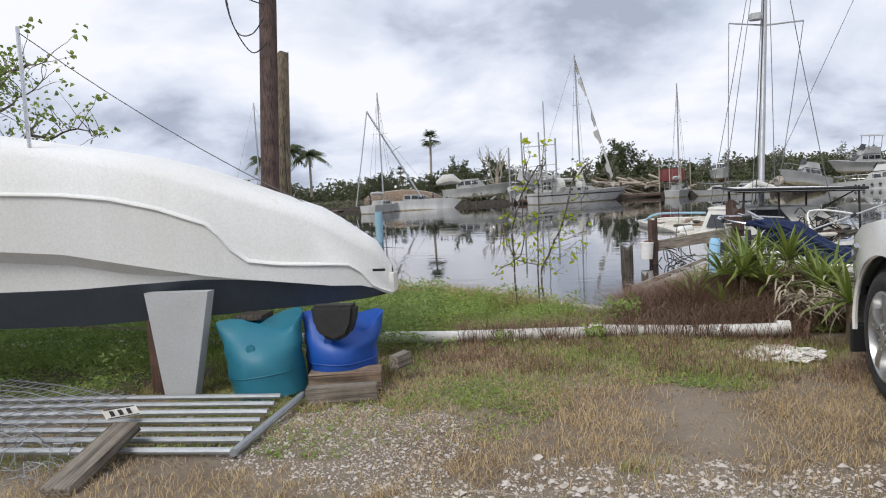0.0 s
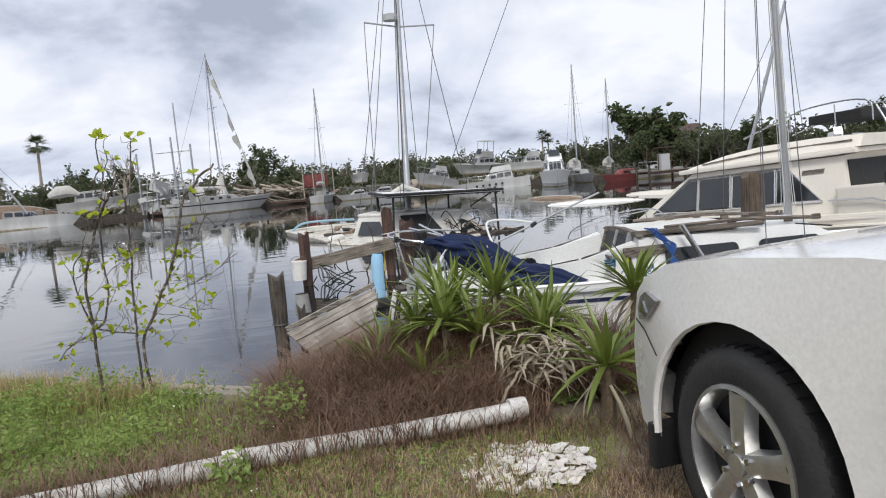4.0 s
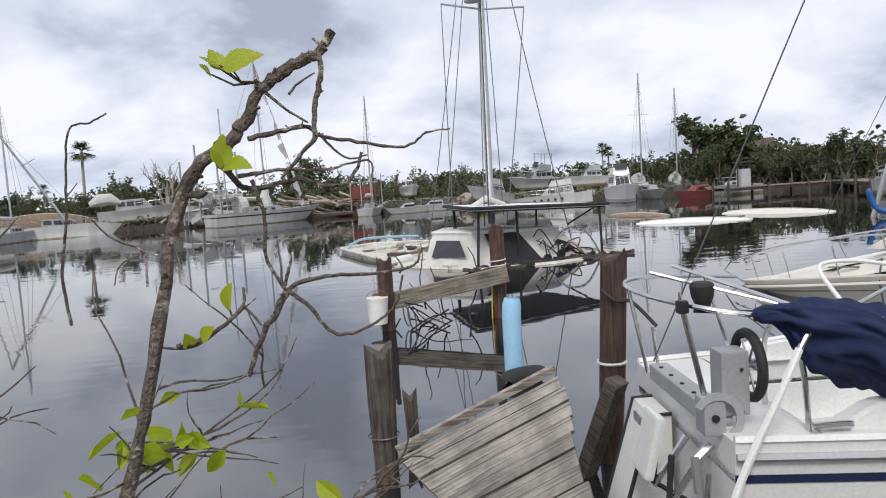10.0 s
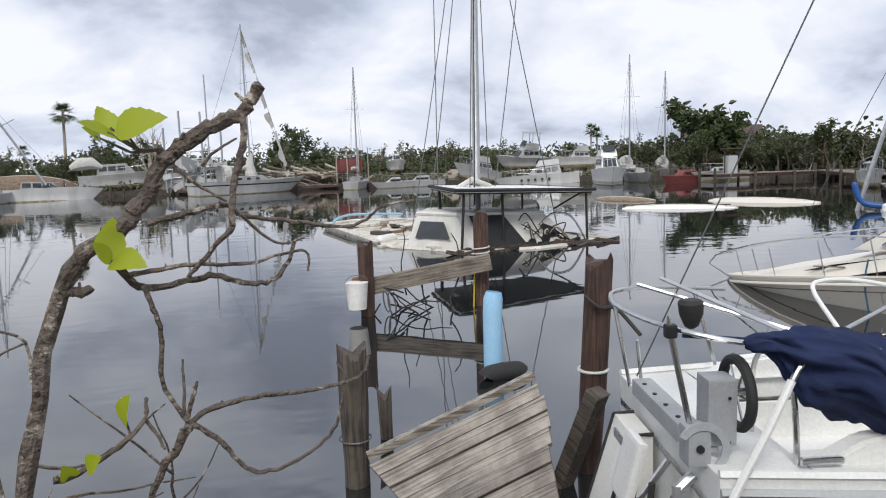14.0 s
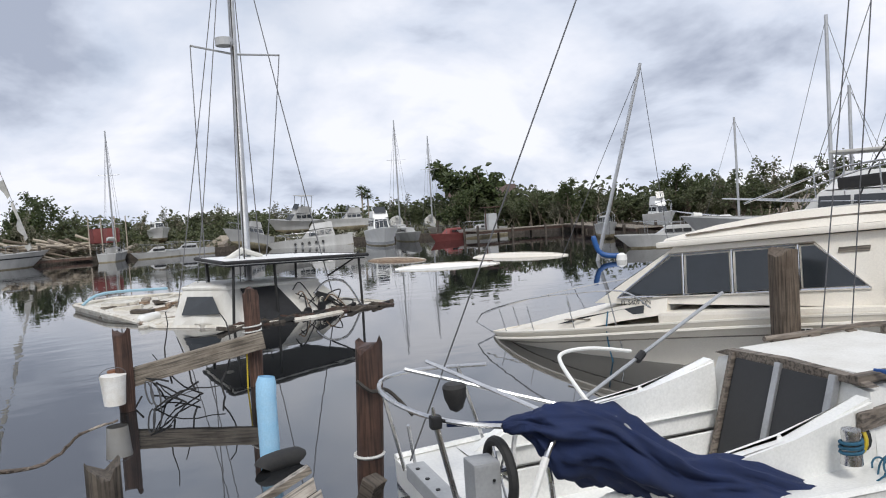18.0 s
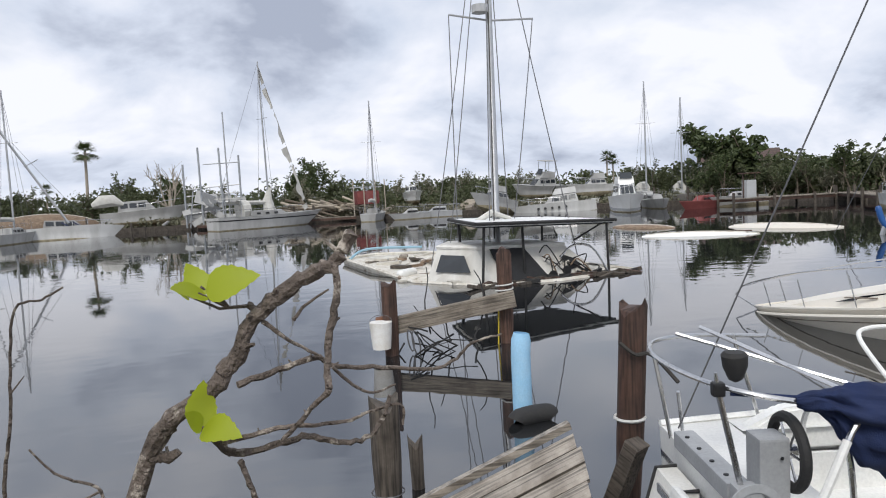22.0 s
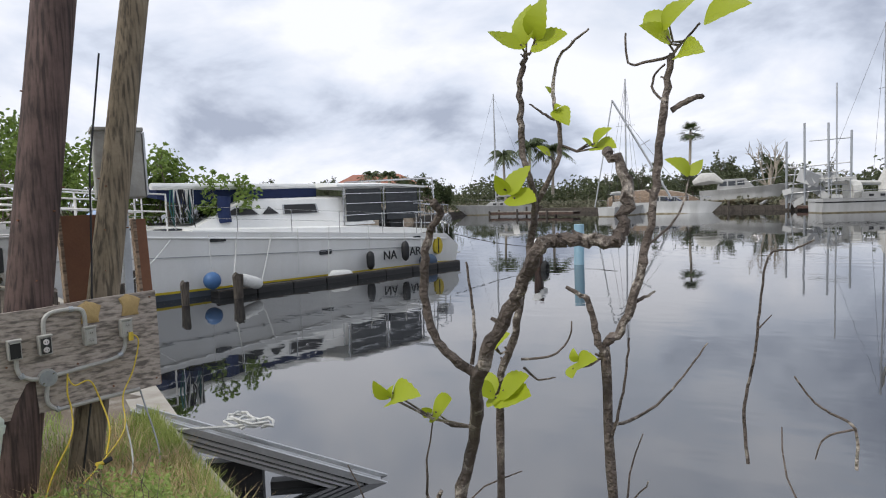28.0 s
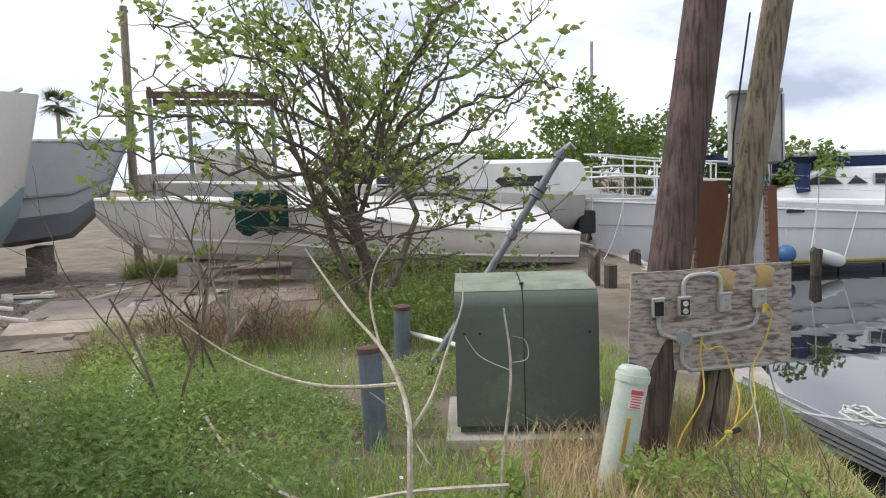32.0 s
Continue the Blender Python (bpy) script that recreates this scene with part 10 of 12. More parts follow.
part("backrest", loft([[(x, 0.24, 0.42), (x, 0.27, 0.42), (x, 0.38, 0.85), (x, 0.35, 0.85)] for x in (-0.24, 0.24)]), "pvc", lc)
for sx in (-0.22, 0.22):
    for sy in (-0.22, 0.22):
        part("leg", tube([(sx, sy, 0.42), (sx * 1.15, sy * 1.15, 0.0)], 0.025, 6), "pvc", lc)
    part("armrest", tube(arc([(sx * 1.15, -0.22, 0.40), (sx * 1.2, -0.26, 0.64), (sx * 1.15, 0.3, 0.66)]), 0.024, 6), "pvc", lc)
for k in range(34):
    x, y = rnd(-15.5, -9.0), rnd(4.6, 8.2)
    sc = thing("yard_scrap", pose(x, y, 0.015, rnd(-6, 6), rnd(-6, 6), rnd(0, 180)), "broken wood and fibreglass scrap on bare ground", "scrap", "yard scrap")
    part("piece", box(rnd(0.1, 0.9), rnd(0.05, 0.22), rnd(0.02, 0.06), (0, 0, 0.02), 0.004), random.choice(["debris_wood", "dirty_white", "rubble", "plank"]), sc)

# ---- the bare shrub at the water's edge ----
def gz(x, y):
    return float(ground_z(np.array([x]), np.array([y]))[0])


def shrub():
    random.seed(81)
    t = thing("shrub", pose(-0.4, 9.8, 0.0), "sparse shrub with bright yellow-green new leaves", "shrub")
    o = Vector((-0.4, 9.8, 0.0))

    def st(pts, r0, r1, name="stem", rough=0.10, material="bark_pale"):
        P = arc([Vector(p) - o for p in pts], 5)
        n = len(P)
        for k in range(1, n - 1):
            P[k] = P[k] + Vector((random.gauss(0, 1), random.gauss(0, 1), random.gauss(0, 1))) * min(0.003, 0.15 * r0)
        rr = [r0 + (r1 - r0) * k / (n - 1) for k in range(n)]
        rings = []
        for k, p in enumerate(P):
            d = (P[min(k + 1, n - 1)] - P[max(k - 1, 0)]).normalized()
            a_ = d.cross(Vector((0.31, 0.9, 0.2))).normalized()
            b_ = d.cross(a_)
            r = rr[k] * (1 + rough * noise.noise(p * 30) + 0.6 * rough * math.sin(k * 2.4))
            rings.append([p + (a_ * math.cos(2 * math.pi * i / 8) + b_ * math.sin(2 * math.pi * i / 8)) * r * (1 + rough * noise.noise(p * 45 + Vector((i, 0, 0)))) for i in range(8)])
        part(name, loft(rings), material, t, smooth=True)
        # short broken spurs
        for k in range(1, n - 1, 2):
            if rough > 0.05 and random.random() < 0.35:
                d = Vector((rnd(-1, 1), rnd(-1, 0.6), rnd(0.1, 0.9))).normalized()
                part("spur", tube([P[k], P[k] + d * rr[k] * rnd(1.5, 2.6)], [rr[k] * 0.45, rr[k] * 0.25], 5), material, t)
        return P

    ends = []

    def stem(pts, r0, r1, name="stem", rough=0.15):
        k = 0.57 if r0 > 0.009 else 0.72
        P = st(pts, r0 * k, r1 * k, name, rough, "shrub_bark")
        ends.append((P, r0))

    # leaning stems, arms and twigs
    stem([(-0.312, 9.3, -0.03), (-0.33, 9.29, 0.44), (-0.324, 9.272, 0.613), (-0.335, 9.253, 0.783), (-0.332, 9.235, 0.92), (-0.297, 9.217, 1.053), (-0.251, 9.198, 1.183), (-0.202, 9.18, 1.32), (-0.108, 9.026, 1.466), (-0.059, 9, 1.537), (-0.03, 8.983, 1.582), (0.002, 8.966, 1.629), (0.018, 8.98, 1.636), (0.042, 8.987, 1.637), (0.072, 8.993, 1.634), (0.083, 9, 1.653), (0.085, 9.007, 1.686), (0.078, 9.013, 1.71), (0.06, 9.02, 1.729)], 0.019, 0.01)
    stem([(-0.108, 9.026, 1.466), (-0.137, 9, 1.498), (-0.153, 8.991, 1.536), (-0.153, 8.982, 1.592), (-0.139, 8.974, 1.639), (-0.117, 8.965, 1.666), (-0.121, 8.956, 1.68)], 0.008, 0.006)
    stem([(-0.33, 9.29, 0.607), (-0.382, 9.282, 0.776), (-0.407, 9.274, 0.932), (-0.393, 9.266, 1.047), (-0.344, 9.258, 1.113), (-0.305, 9.25, 1.198)], 0.011, 0.006)
    stem([(-0.327, 9.29, 0.578), (-0.256, 9.285, 0.627), (-0.217, 9.28, 0.754), (-0.197, 9.275, 0.87), (-0.206, 9.27, 1.024), (-0.196, 9.26, 1.374), (-0.174, 9.262, 1.456), (-0.156, 9.265, 1.538), (-0.143, 9.267, 1.603), (-0.135, 9.27, 1.659), (-0.141, 9.272, 1.703), (-0.155, 9.274, 1.744), (-0.158, 9.277, 1.788), (-0.159, 9.279, 1.845), (-0.155, 9.282, 1.877), (-0.15, 9.284, 1.896)], 0.013, 0.007)
    stem([(-0.141, 9.28, 1.665), (-0.116, 9.283, 1.707), (-0.101, 9.287, 1.742), (-0.101, 9.29, 1.78), (-0.111, 9.293, 1.819), (-0.112, 9.297, 1.853), (-0.105, 9.3, 1.886), (-0.084, 9.304, 1.907), (-0.059, 9.307, 1.925)], 0.006, 0.0022)
    stem([(-0.108, 9.29, 1.794), (-0.125, 9.285, 1.805), (-0.145, 9.28, 1.82)], 0.0035, 0.0016, "twig", 0.05)
    stem([(-0.064, 9.33, -0.03), (-0.064, 9.32, 0.4), (-0.054, 9.31, 0.564), (-0.049, 9.3, 0.744), (-0.041, 9.29, 0.902), (-0.021, 9.28, 1.048), (-0.016, 9.27, 1.173), (-0.012, 9.22, 1.452), (0.007, 9.23, 1.492), (0.028, 9.239, 1.555), (0.038, 9.249, 1.611), (0.048, 9.258, 1.678), (0.053, 9.268, 1.747), (0.06, 9.277, 1.812), (0.066, 9.287, 1.869)], 0.016, 0.008)
    stem([(-0.009, 9.215, 1.454), (-0.023, 9.211, 1.496), (-0.03, 9.207, 1.535), (-0.044, 9.204, 1.545), (-0.06, 9.2, 1.555)], 0.008, 0.003)
    stem([(0.064, 9.287, 1.793), (0.081, 9.294, 1.804), (0.104, 9.3, 1.812)], 0.0055, 0.0045)
    stem([(0.064, 9.287, 1.866), (0.033, 9.281, 1.862), (0.008, 9.276, 1.863), (0.007, 9.27, 1.903)], 0.0032, 0.0018, "twig", 0.05)
    stem([(0.053, 9.285, 1.808), (0.04, 9.283, 1.824), (0.044, 9.282, 1.844), (0.058, 9.28, 1.856)], 0.0028, 0.0018, "twig", 0.05)
    stem([(0.066, 9.287, 1.869), (0.085, 9.284, 1.887), (0.104, 9.28, 1.904)], 0.003, 0.002, "twig", 0.05)
    stem([(0.041, 9.26, 1.613), (0.058, 9.3, 1.634), (0.066, 9.34, 1.661), (0.067, 9.38, 1.701)], 0.0028, 0.0016, "twig", 0.05)
    stem([(-0.021, 9.25, 1.35), (-0.008, 9.308, 1.34), (0.019, 9.365, 1.353), (0.047, 9.422, 1.387), (0.073, 9.48, 1.432)], 0.004, 0.0018, "twig", 0.05)
    stem([(-0.01, 9.24, 1.339), (-0.001, 9.24, 1.372), (0.01, 9.24, 1.427), (0.016, 9.24, 1.482)], 0.0035, 0.002, "twig", 0.05)
    stem([(0.023, 9.25, 1.532), (0.035, 9.26, 1.538), (0.044, 9.27, 1.544)], 0.004, 0.002, "twig", 0.05)
    stem([(0.008, 9.32, -0.03), (-0.025, 9.32, 0.419), (0.07, 9.3, 0.623), (0.144, 9.28, 0.789), (0.21, 9.253, 0.904), (0.254, 9.227, 1.032), (0.295, 9.2, 1.159), (0.362, 9.186, 1.425), (0.405, 9.17, 1.49), (0.448, 9.165, 1.523), (0.466, 9.166, 1.55), (0.49, 9.167, 1.587), (0.503, 9.168, 1.597), (0.531, 9.17, 1.615), (0.561, 9.171, 1.632), (0.581, 9.172, 1.646), (0.592, 9.173, 1.665)], 0.02, 0.0125)
    stem([(0.4, 9.18, 1.445), (0.386, 9.18, 1.447), (0.372, 9.18, 1.444)], 0.009, 0.007)
    stem([(0.492, 9.17, 1.586), (0.486, 9.17, 1.601)], 0.007, 0.005)
    stem([(0.467, 9.16, 1.519), (0.509, 9.17, 1.528), (0.549, 9.18, 1.535), (0.568, 9.19, 1.521), (0.612, 9.2, 1.513), (0.677, 9.21, 1.501), (0.711, 9.22, 1.504), (0.739, 9.23, 1.522), (0.78, 9.24, 1.527)], 0.0055, 0.002)
    stem([(0.496, 9.165, 1.582), (0.522, 9.168, 1.559), (0.552, 9.17, 1.539)], 0.004, 0.002)
    stem([(0.566, 9.175, 1.524), (0.587, 9.183, 1.5), (0.61, 9.192, 1.486), (0.638, 9.2, 1.49)], 0.003, 0.0016, "twig", 0.05)
    stem([(0.575, 9.17, 1.638), (0.574, 9.157, 1.605), (0.563, 9.145, 1.568), (0.557, 9.133, 1.531), (0.557, 9.12, 1.514)], 0.006, 0.005)
    stem([(0.557, 9.12, 1.514), (0.533, 9.13, 1.488), (0.507, 9.14, 1.46)], 0.0045, 0.003)
    stem([(0.528, 9.17, 1.579), (0.542, 9.17, 1.595), (0.567, 9.17, 1.609)], 0.003, 0.0015, "twig", 0.05)
    stem([(0.424, 9.155, 1.489), (0.446, 9.154, 1.46), (0.462, 9.154, 1.449), (0.505, 9.153, 1.454), (0.535, 9.152, 1.458), (0.565, 9.152, 1.448), (0.595, 9.151, 1.448), (0.614, 9.151, 1.468), (0.623, 9.15, 1.492)], 0.0065, 0.003)
    stem([(0.467, 9.1, 1.46), (0.473, 9.102, 1.441), (0.48, 9.104, 1.408), (0.477, 9.106, 1.357), (0.495, 9.108, 1.317), (0.501, 9.11, 1.308)], 0.0045, 0.003)
    stem([(0.501, 9.11, 1.308), (0.521, 9.125, 1.315), (0.568, 9.14, 1.319), (0.624, 9.155, 1.315), (0.677, 9.17, 1.316), (0.7, 9.185, 1.324), (0.709, 9.2, 1.336)], 0.005, 0.002)
    stem([(0.672, 9.19, 1.308), (0.678, 9.19, 1.317), (0.667, 9.19, 1.336)], 0.0025, 0.0015, "twig", 0.05)
    stem([(0.501, 9.11, 1.308), (0.531, 9.116, 1.281), (0.547, 9.121, 1.255), (0.569, 9.127, 1.236), (0.6, 9.133, 1.237), (0.632, 9.139, 1.25), (0.658, 9.144, 1.273), (0.67, 9.15, 1.309)], 0.0045, 0.002)
    stem([(0.501, 9.11, 1.308), (0.484, 9.122, 1.277), (0.466, 9.135, 1.249), (0.452, 9.148, 1.22), (0.439, 9.16, 1.184)], 0.007, 0.005)
    stem([(0.499, 9.11, 1.314), (0.506, 9.11, 1.337), (0.511, 9.11, 1.352)], 0.004, 0.002)
    stem([(0.343, 9.19, 1.232), (0.36, 9.2, 1.23), (0.382, 9.21, 1.238), (0.416, 9.22, 1.256), (0.438, 9.23, 1.279), (0.439, 9.24, 1.302)], 0.006, 0.003)
    stem([(0.436, 9.24, 1.276), (0.452, 9.22, 1.26), (0.462, 9.2, 1.249)], 0.004, 0.002)
    stem([(0.449, 9.14, 1.467), (0.486, 9.143, 1.471), (0.52, 9.147, 1.473), (0.573, 9.15, 1.47), (0.599, 9.153, 1.476), (0.635, 9.157, 1.479), (0.637, 9.16, 1.455)], 0.004, 0.0018)
    stem([(0.495, 9.11, 1.316), (0.496, 9.125, 1.343), (0.495, 9.14, 1.37)], 0.003, 0.0016, "twig", 0.05)
    stem([(0.132, 9.5, 1.233), (0.126, 9.499, 1.32), (0.135, 9.497, 1.374), (0.145, 9.496, 1.436), (0.151, 9.494, 1.498), (0.163, 9.493, 1.576), (0.198, 9.491, 1.587), (0.227, 9.49, 1.602)], 0.0042, 0.002, "twig", 0.05)
    stem([(0.15, 9.49, 1.461), (0.168, 9.49, 1.483)], 0.002, 0.001, "twig", 0.05)
    stem([(0.289, 9.34, 1.306), (0.287, 9.338, 1.362), (0.258, 9.335, 1.38), (0.235, 9.332, 1.398), (0.215, 9.33, 1.427)], 0.0032, 0.0016, "twig", 0.05)
    stem([(0.287, 9.34, 1.361), (0.251, 9.34, 1.344), (0.24, 9.34, 1.312)], 0.0025, 0.0012, "twig", 0.05)
    stem([(-0.154, 9.25, 1.434), (-0.11, 9.267, 1.44), (-0.089, 9.283, 1.465), (-0.091, 9.3, 1.488)], 0.003, 0.0015, "twig", 0.05)
    stem([(-0.15, 9.25, 1.421), (-0.134, 9.265, 1.401), (-0.111, 9.28, 1.403)], 0.003, 0.0015, "twig", 0.05)
    stem([(-0.112, 9.02, 1.481), (-0.103, 9.013, 1.52), (-0.103, 9.007, 1.565), (-0.105, 9, 1.608)], 0.0035, 0.0018, "twig", 0.05)
    stem([(-0.297, 9.29, 0.581), (-0.171, 9.3, 0.539), (-0.04, 9.31, 0.514), (0.056, 9.32, 0.537)], 0.01, 0.008)
    stem([(-0.335, 9.3, 0.555), (-0.433, 9.283, 0.515), (-0.513, 9.267, 0.465), (-0.555, 9.25, 0.405)], 0.006, 0.003)
    stem([(0.222, 9.27, 0.862), (0.356, 9.258, 0.862), (0.47, 9.245, 0.873), (0.546, 9.232, 0.921), (0.592, 9.22, 0.957)], 0.0034, 0.0012, "twig", 0.05)
    stem([(0.182, 9.27, 0.766), (0.297, 9.275, 0.802), (0.432, 9.28, 0.856)], 0.0034, 0.0012, "twig", 0.05)
    stem([(0.248, 9.27, 1.006), (0.358, 9.293, 1.068), (0.475, 9.317, 1.141), (0.515, 9.34, 1.197)], 0.0034, 0.0012, "twig", 0.05)
    stem([(0.162, 9.27, 0.709), (0.277, 9.253, 0.662), (0.41, 9.237, 0.635), (0.486, 9.22, 0.715)], 0.0034, 0.0012, "twig", 0.05)
    stem([(0.102, 9.27, 0.573), (0.255, 9.273, 0.608), (0.351, 9.277, 0.555), (0.37, 9.28, 0.602)], 0.0034, 0.0012, "twig", 0.05)
    stem([(0.264, 9.27, 1.054), (0.338, 9.305, 1.048), (0.434, 9.34, 1.001)], 0.0034, 0.0012, "twig", 0.05)
    stem([(0.003, 9.27, 1.172), (0.081, 9.245, 1.174), (0.15, 9.22, 1.221)], 0.0034, 0.0012, "twig", 0.05)
    stem([(-0.028, 9.27, 1.05), (-0.076, 9.275, 1.044), (-0.114, 9.28, 1.059)], 0.0034, 0.0012, "twig", 0.05)
    stem([(0.204, 9.27, 0.892), (0.232, 9.305, 1.011), (0.3, 9.34, 1.161)], 0.0034, 0.0012, "twig", 0.05)
    stem([(-0.041, 9.27, 0.906), (-0.094, 9.245, 0.856), (-0.106, 9.22, 0.881)], 0.0034, 0.0012, "twig", 0.05)
    stem([(0.295, 9.27, 1.225), (0.361, 9.275, 1.214), (0.456, 9.28, 1.279)], 0.0034, 0.0012, "twig", 0.05)
    stem([(0.045, 9.27, 0.555), (0.134, 9.305, 0.441), (0.247, 9.34, 0.383)], 0.0034, 0.0012, "twig", 0.05)
    # thin crooked twigs low on the stems
    bm = bmesh.new()
    tips = []
    for P, r0 in ends:
        for k in range(2, len(P) - 1):
            if r0 > 0.003 and random.random() < 0.35 and 0.3 < P[k].z < 1.15:
                d = Vector((rnd(-0.45, 1.3), rnd(-0.5, 0.4), rnd(-0.1, 0.9)))
                pts, dd = limb(P[k], d, rnd(0.08, 0.30), 0.0030, 0.0011, bm, 0.28, 7)
                tips.append(pts[-1])
                if random.random() < 0.6:
                    pts, dd = limb(pts[3], dd + Vector((rnd(-1, 1), rnd(-0.6, 0.6), rnd(-0.4, 1))), rnd(0.06, 0.18), 0.0022, 0.0009, bm, 0.35, 5)
                    tips.append(pts[-1])
    tagged(part("twig_work", bm, "shrub_bark", t), kind="stuff")

    # broad new leaves, each with a folded blade, a curved midrib and a toothed edge
    def leaf_to(foot, tip):
        p, q = Vector(foot) - o, Vector(tip) - o
        size = (q - p).length
        d = (q - p) / size
        face = (Vector((rnd(-0.35, 0.35), -0.8, rnd(0.35, 0.95)))).normalized()
        side = d.cross(face).normalized()
        up_ = side.cross(d)
        V, Fc = [], []
        prof = [(0.0, 0.02), (0.06, 0.16), (0.14, 0.27), (0.22, 0.30), (0.28, 0.335), (0.36, 0.325), (0.42, 0.34), (0.52, 0.29), (0.57, 0.30), (0.68, 0.215), (0.73, 0.22), (0.83, 0.125), (0.87, 0.125), (0.95, 0.045), (1.0, 0.004)]
        bend = rnd(-0.10, 0.16)
        fold = rnd(0.12, 0.45)
        for u, w in prof:
            c = p + d * size * u + up_ * size * bend * math.sin(math.pi * u)
            V += [tuple(c + side * w * size + up_ * w * size * fold), tuple(c), tuple(c - side * w * size + up_ * w * size * fold)]
        for k in range(len(prof) - 1):
            i = 3 * k
            Fc += [(i, i + 1, i + 4, i + 3), (i + 1, i + 2, i + 5, i + 4)]
        raw("leaf", V, Fc, "leaf_bright", t, True)
        near = min((c for P, r0 in ends for c in P), key=lambda c: (c - p).length)
        if 0.01 < (near - p).length < 0.2:
            part("petiole", tube([near, near.lerp(p, 0.5) + Vector((0, 0, -0.008)), p + d * 0.01], [0.0022, 0.0017, 0.0014], 5), "shrub_bark", t)

    leaf_to((-0.149, 9.284, 1.907), (-0.197, 9.250, 1.930))
    leaf_to((-0.150, 9.284, 1.911), (-0.148, 9.300, 1.973))
    leaf_to((-0.135, 9.284, 1.914), (-0.110, 9.270, 1.972))
    leaf_to((-0.140, 9.284, 1.908), (-0.074, 9.260, 1.911))
    leaf_to((0.064, 9.287, 1.887), (0.031, 9.250, 1.906))
    leaf_to((0.056, 9.280, 1.901), (0.027, 9.300, 1.933))
    leaf_to((0.056, 9.280, 1.902), (0.100, 9.270, 1.933))
    leaf_to((0.109, 9.280, 1.905), (0.171, 9.260, 1.915))
    leaf_to((0.073, 9.287, 1.868), (0.116, 9.250, 1.860))
    leaf_to((0.442, 9.165, 1.615), (0.413, 9.130, 1.627))
    leaf_to((0.442, 9.165, 1.615), (0.424, 9.180, 1.647))
    leaf_to((0.443, 9.165, 1.616), (0.498, 9.150, 1.632))
    leaf_to((0.428, 9.150, 1.482), (0.434, 9.160, 1.528))
    leaf_to((0.431, 9.150, 1.481), (0.470, 9.120, 1.476))
    leaf_to((0.430, 9.150, 1.482), (0.417, 9.130, 1.504))
    leaf_to((-0.166, 9.240, 1.685), (-0.176, 9.220, 1.714))
    leaf_to((-0.166, 9.240, 1.685), (-0.131, 9.250, 1.727))
    leaf_to((-0.162, 9.240, 1.681), (-0.106, 9.210, 1.674))
    leaf_to((-0.052, 9.300, 1.752), (-0.020, 9.290, 1.776))
    leaf_to((-0.052, 9.300, 1.752), (-0.063, 9.280, 1.764))
    leaf_to((-0.052, 9.300, 1.750), (-0.008, 9.270, 1.746))
    leaf_to((0.067, 9.380, 1.705), (0.036, 9.360, 1.730))
    leaf_to((0.067, 9.380, 1.705), (0.085, 9.390, 1.728))
    leaf_to((-0.105, 9.290, 1.810), (-0.078, 9.270, 1.782))
    leaf_to((-0.110, 9.290, 1.807), (-0.093, 9.280, 1.813))
    leaf_to((-0.114, 9.290, 1.835), (-0.119, 9.280, 1.844))
    leaf_to((-0.112, 9.280, 1.742), (-0.126, 9.260, 1.755))
    leaf_to((-0.190, 9.220, 1.456), (-0.152, 9.210, 1.481))
    leaf_to((-0.190, 9.220, 1.456), (-0.186, 9.200, 1.472))
    leaf_to((-0.196, 9.240, 1.381), (-0.216, 9.200, 1.393))
    leaf_to((-0.194, 9.240, 1.379), (-0.230, 9.260, 1.406))
    leaf_to((-0.187, 9.240, 1.381), (-0.128, 9.220, 1.418))
    leaf_to((-0.189, 9.240, 1.377), (-0.116, 9.200, 1.394))
    leaf_to((-0.191, 9.240, 1.377), (-0.187, 9.200, 1.368))
    leaf_to((-0.048, 9.200, 1.450), (-0.051, 9.200, 1.470))
    leaf_to((-0.046, 9.200, 1.448), (-0.009, 9.180, 1.462))
    leaf_to((-0.052, 9.200, 1.446), (-0.041, 9.170, 1.435))
    leaf_to((-0.297, 9.100, 1.394), (-0.309, 9.080, 1.425))
    leaf_to((-0.293, 9.100, 1.395), (-0.287, 9.100, 1.416))
    leaf_to((-0.293, 9.100, 1.392), (-0.227, 9.080, 1.412))
    leaf_to((-0.254, 9.150, 1.364), (-0.202, 9.120, 1.400))
    leaf_to((-0.258, 9.150, 1.361), (-0.260, 9.130, 1.377))
    leaf_to((0.413, 9.240, 1.271), (0.425, 9.220, 1.314))
    leaf_to((0.360, 9.200, 1.228), (0.356, 9.180, 1.252))
    leaf_to((0.376, 9.200, 1.237), (0.397, 9.180, 1.257))
    leaf_to((0.423, 9.190, 1.611), (0.409, 9.170, 1.624))
    low = []
    for P, r0 in ends:
        for p in P:
            if p.z < 1.1 and random.random() < 0.32:
                for _ in range(random.randint(1, 3)):
                    low.append((p.x + rnd(-0.05, 0.05), p.y + rnd(-0.05, 0.05), p.z + rnd(-0.02, 0.05)))
    low += [(p.x, p.y, p.z) for p in tips if p.z < 0.9 and random.random() < 0.5]
    leaves(low, 0.036, "leaf_bright", "new_leaves", t, 0.9, 0.2, 1.4)


shrub()


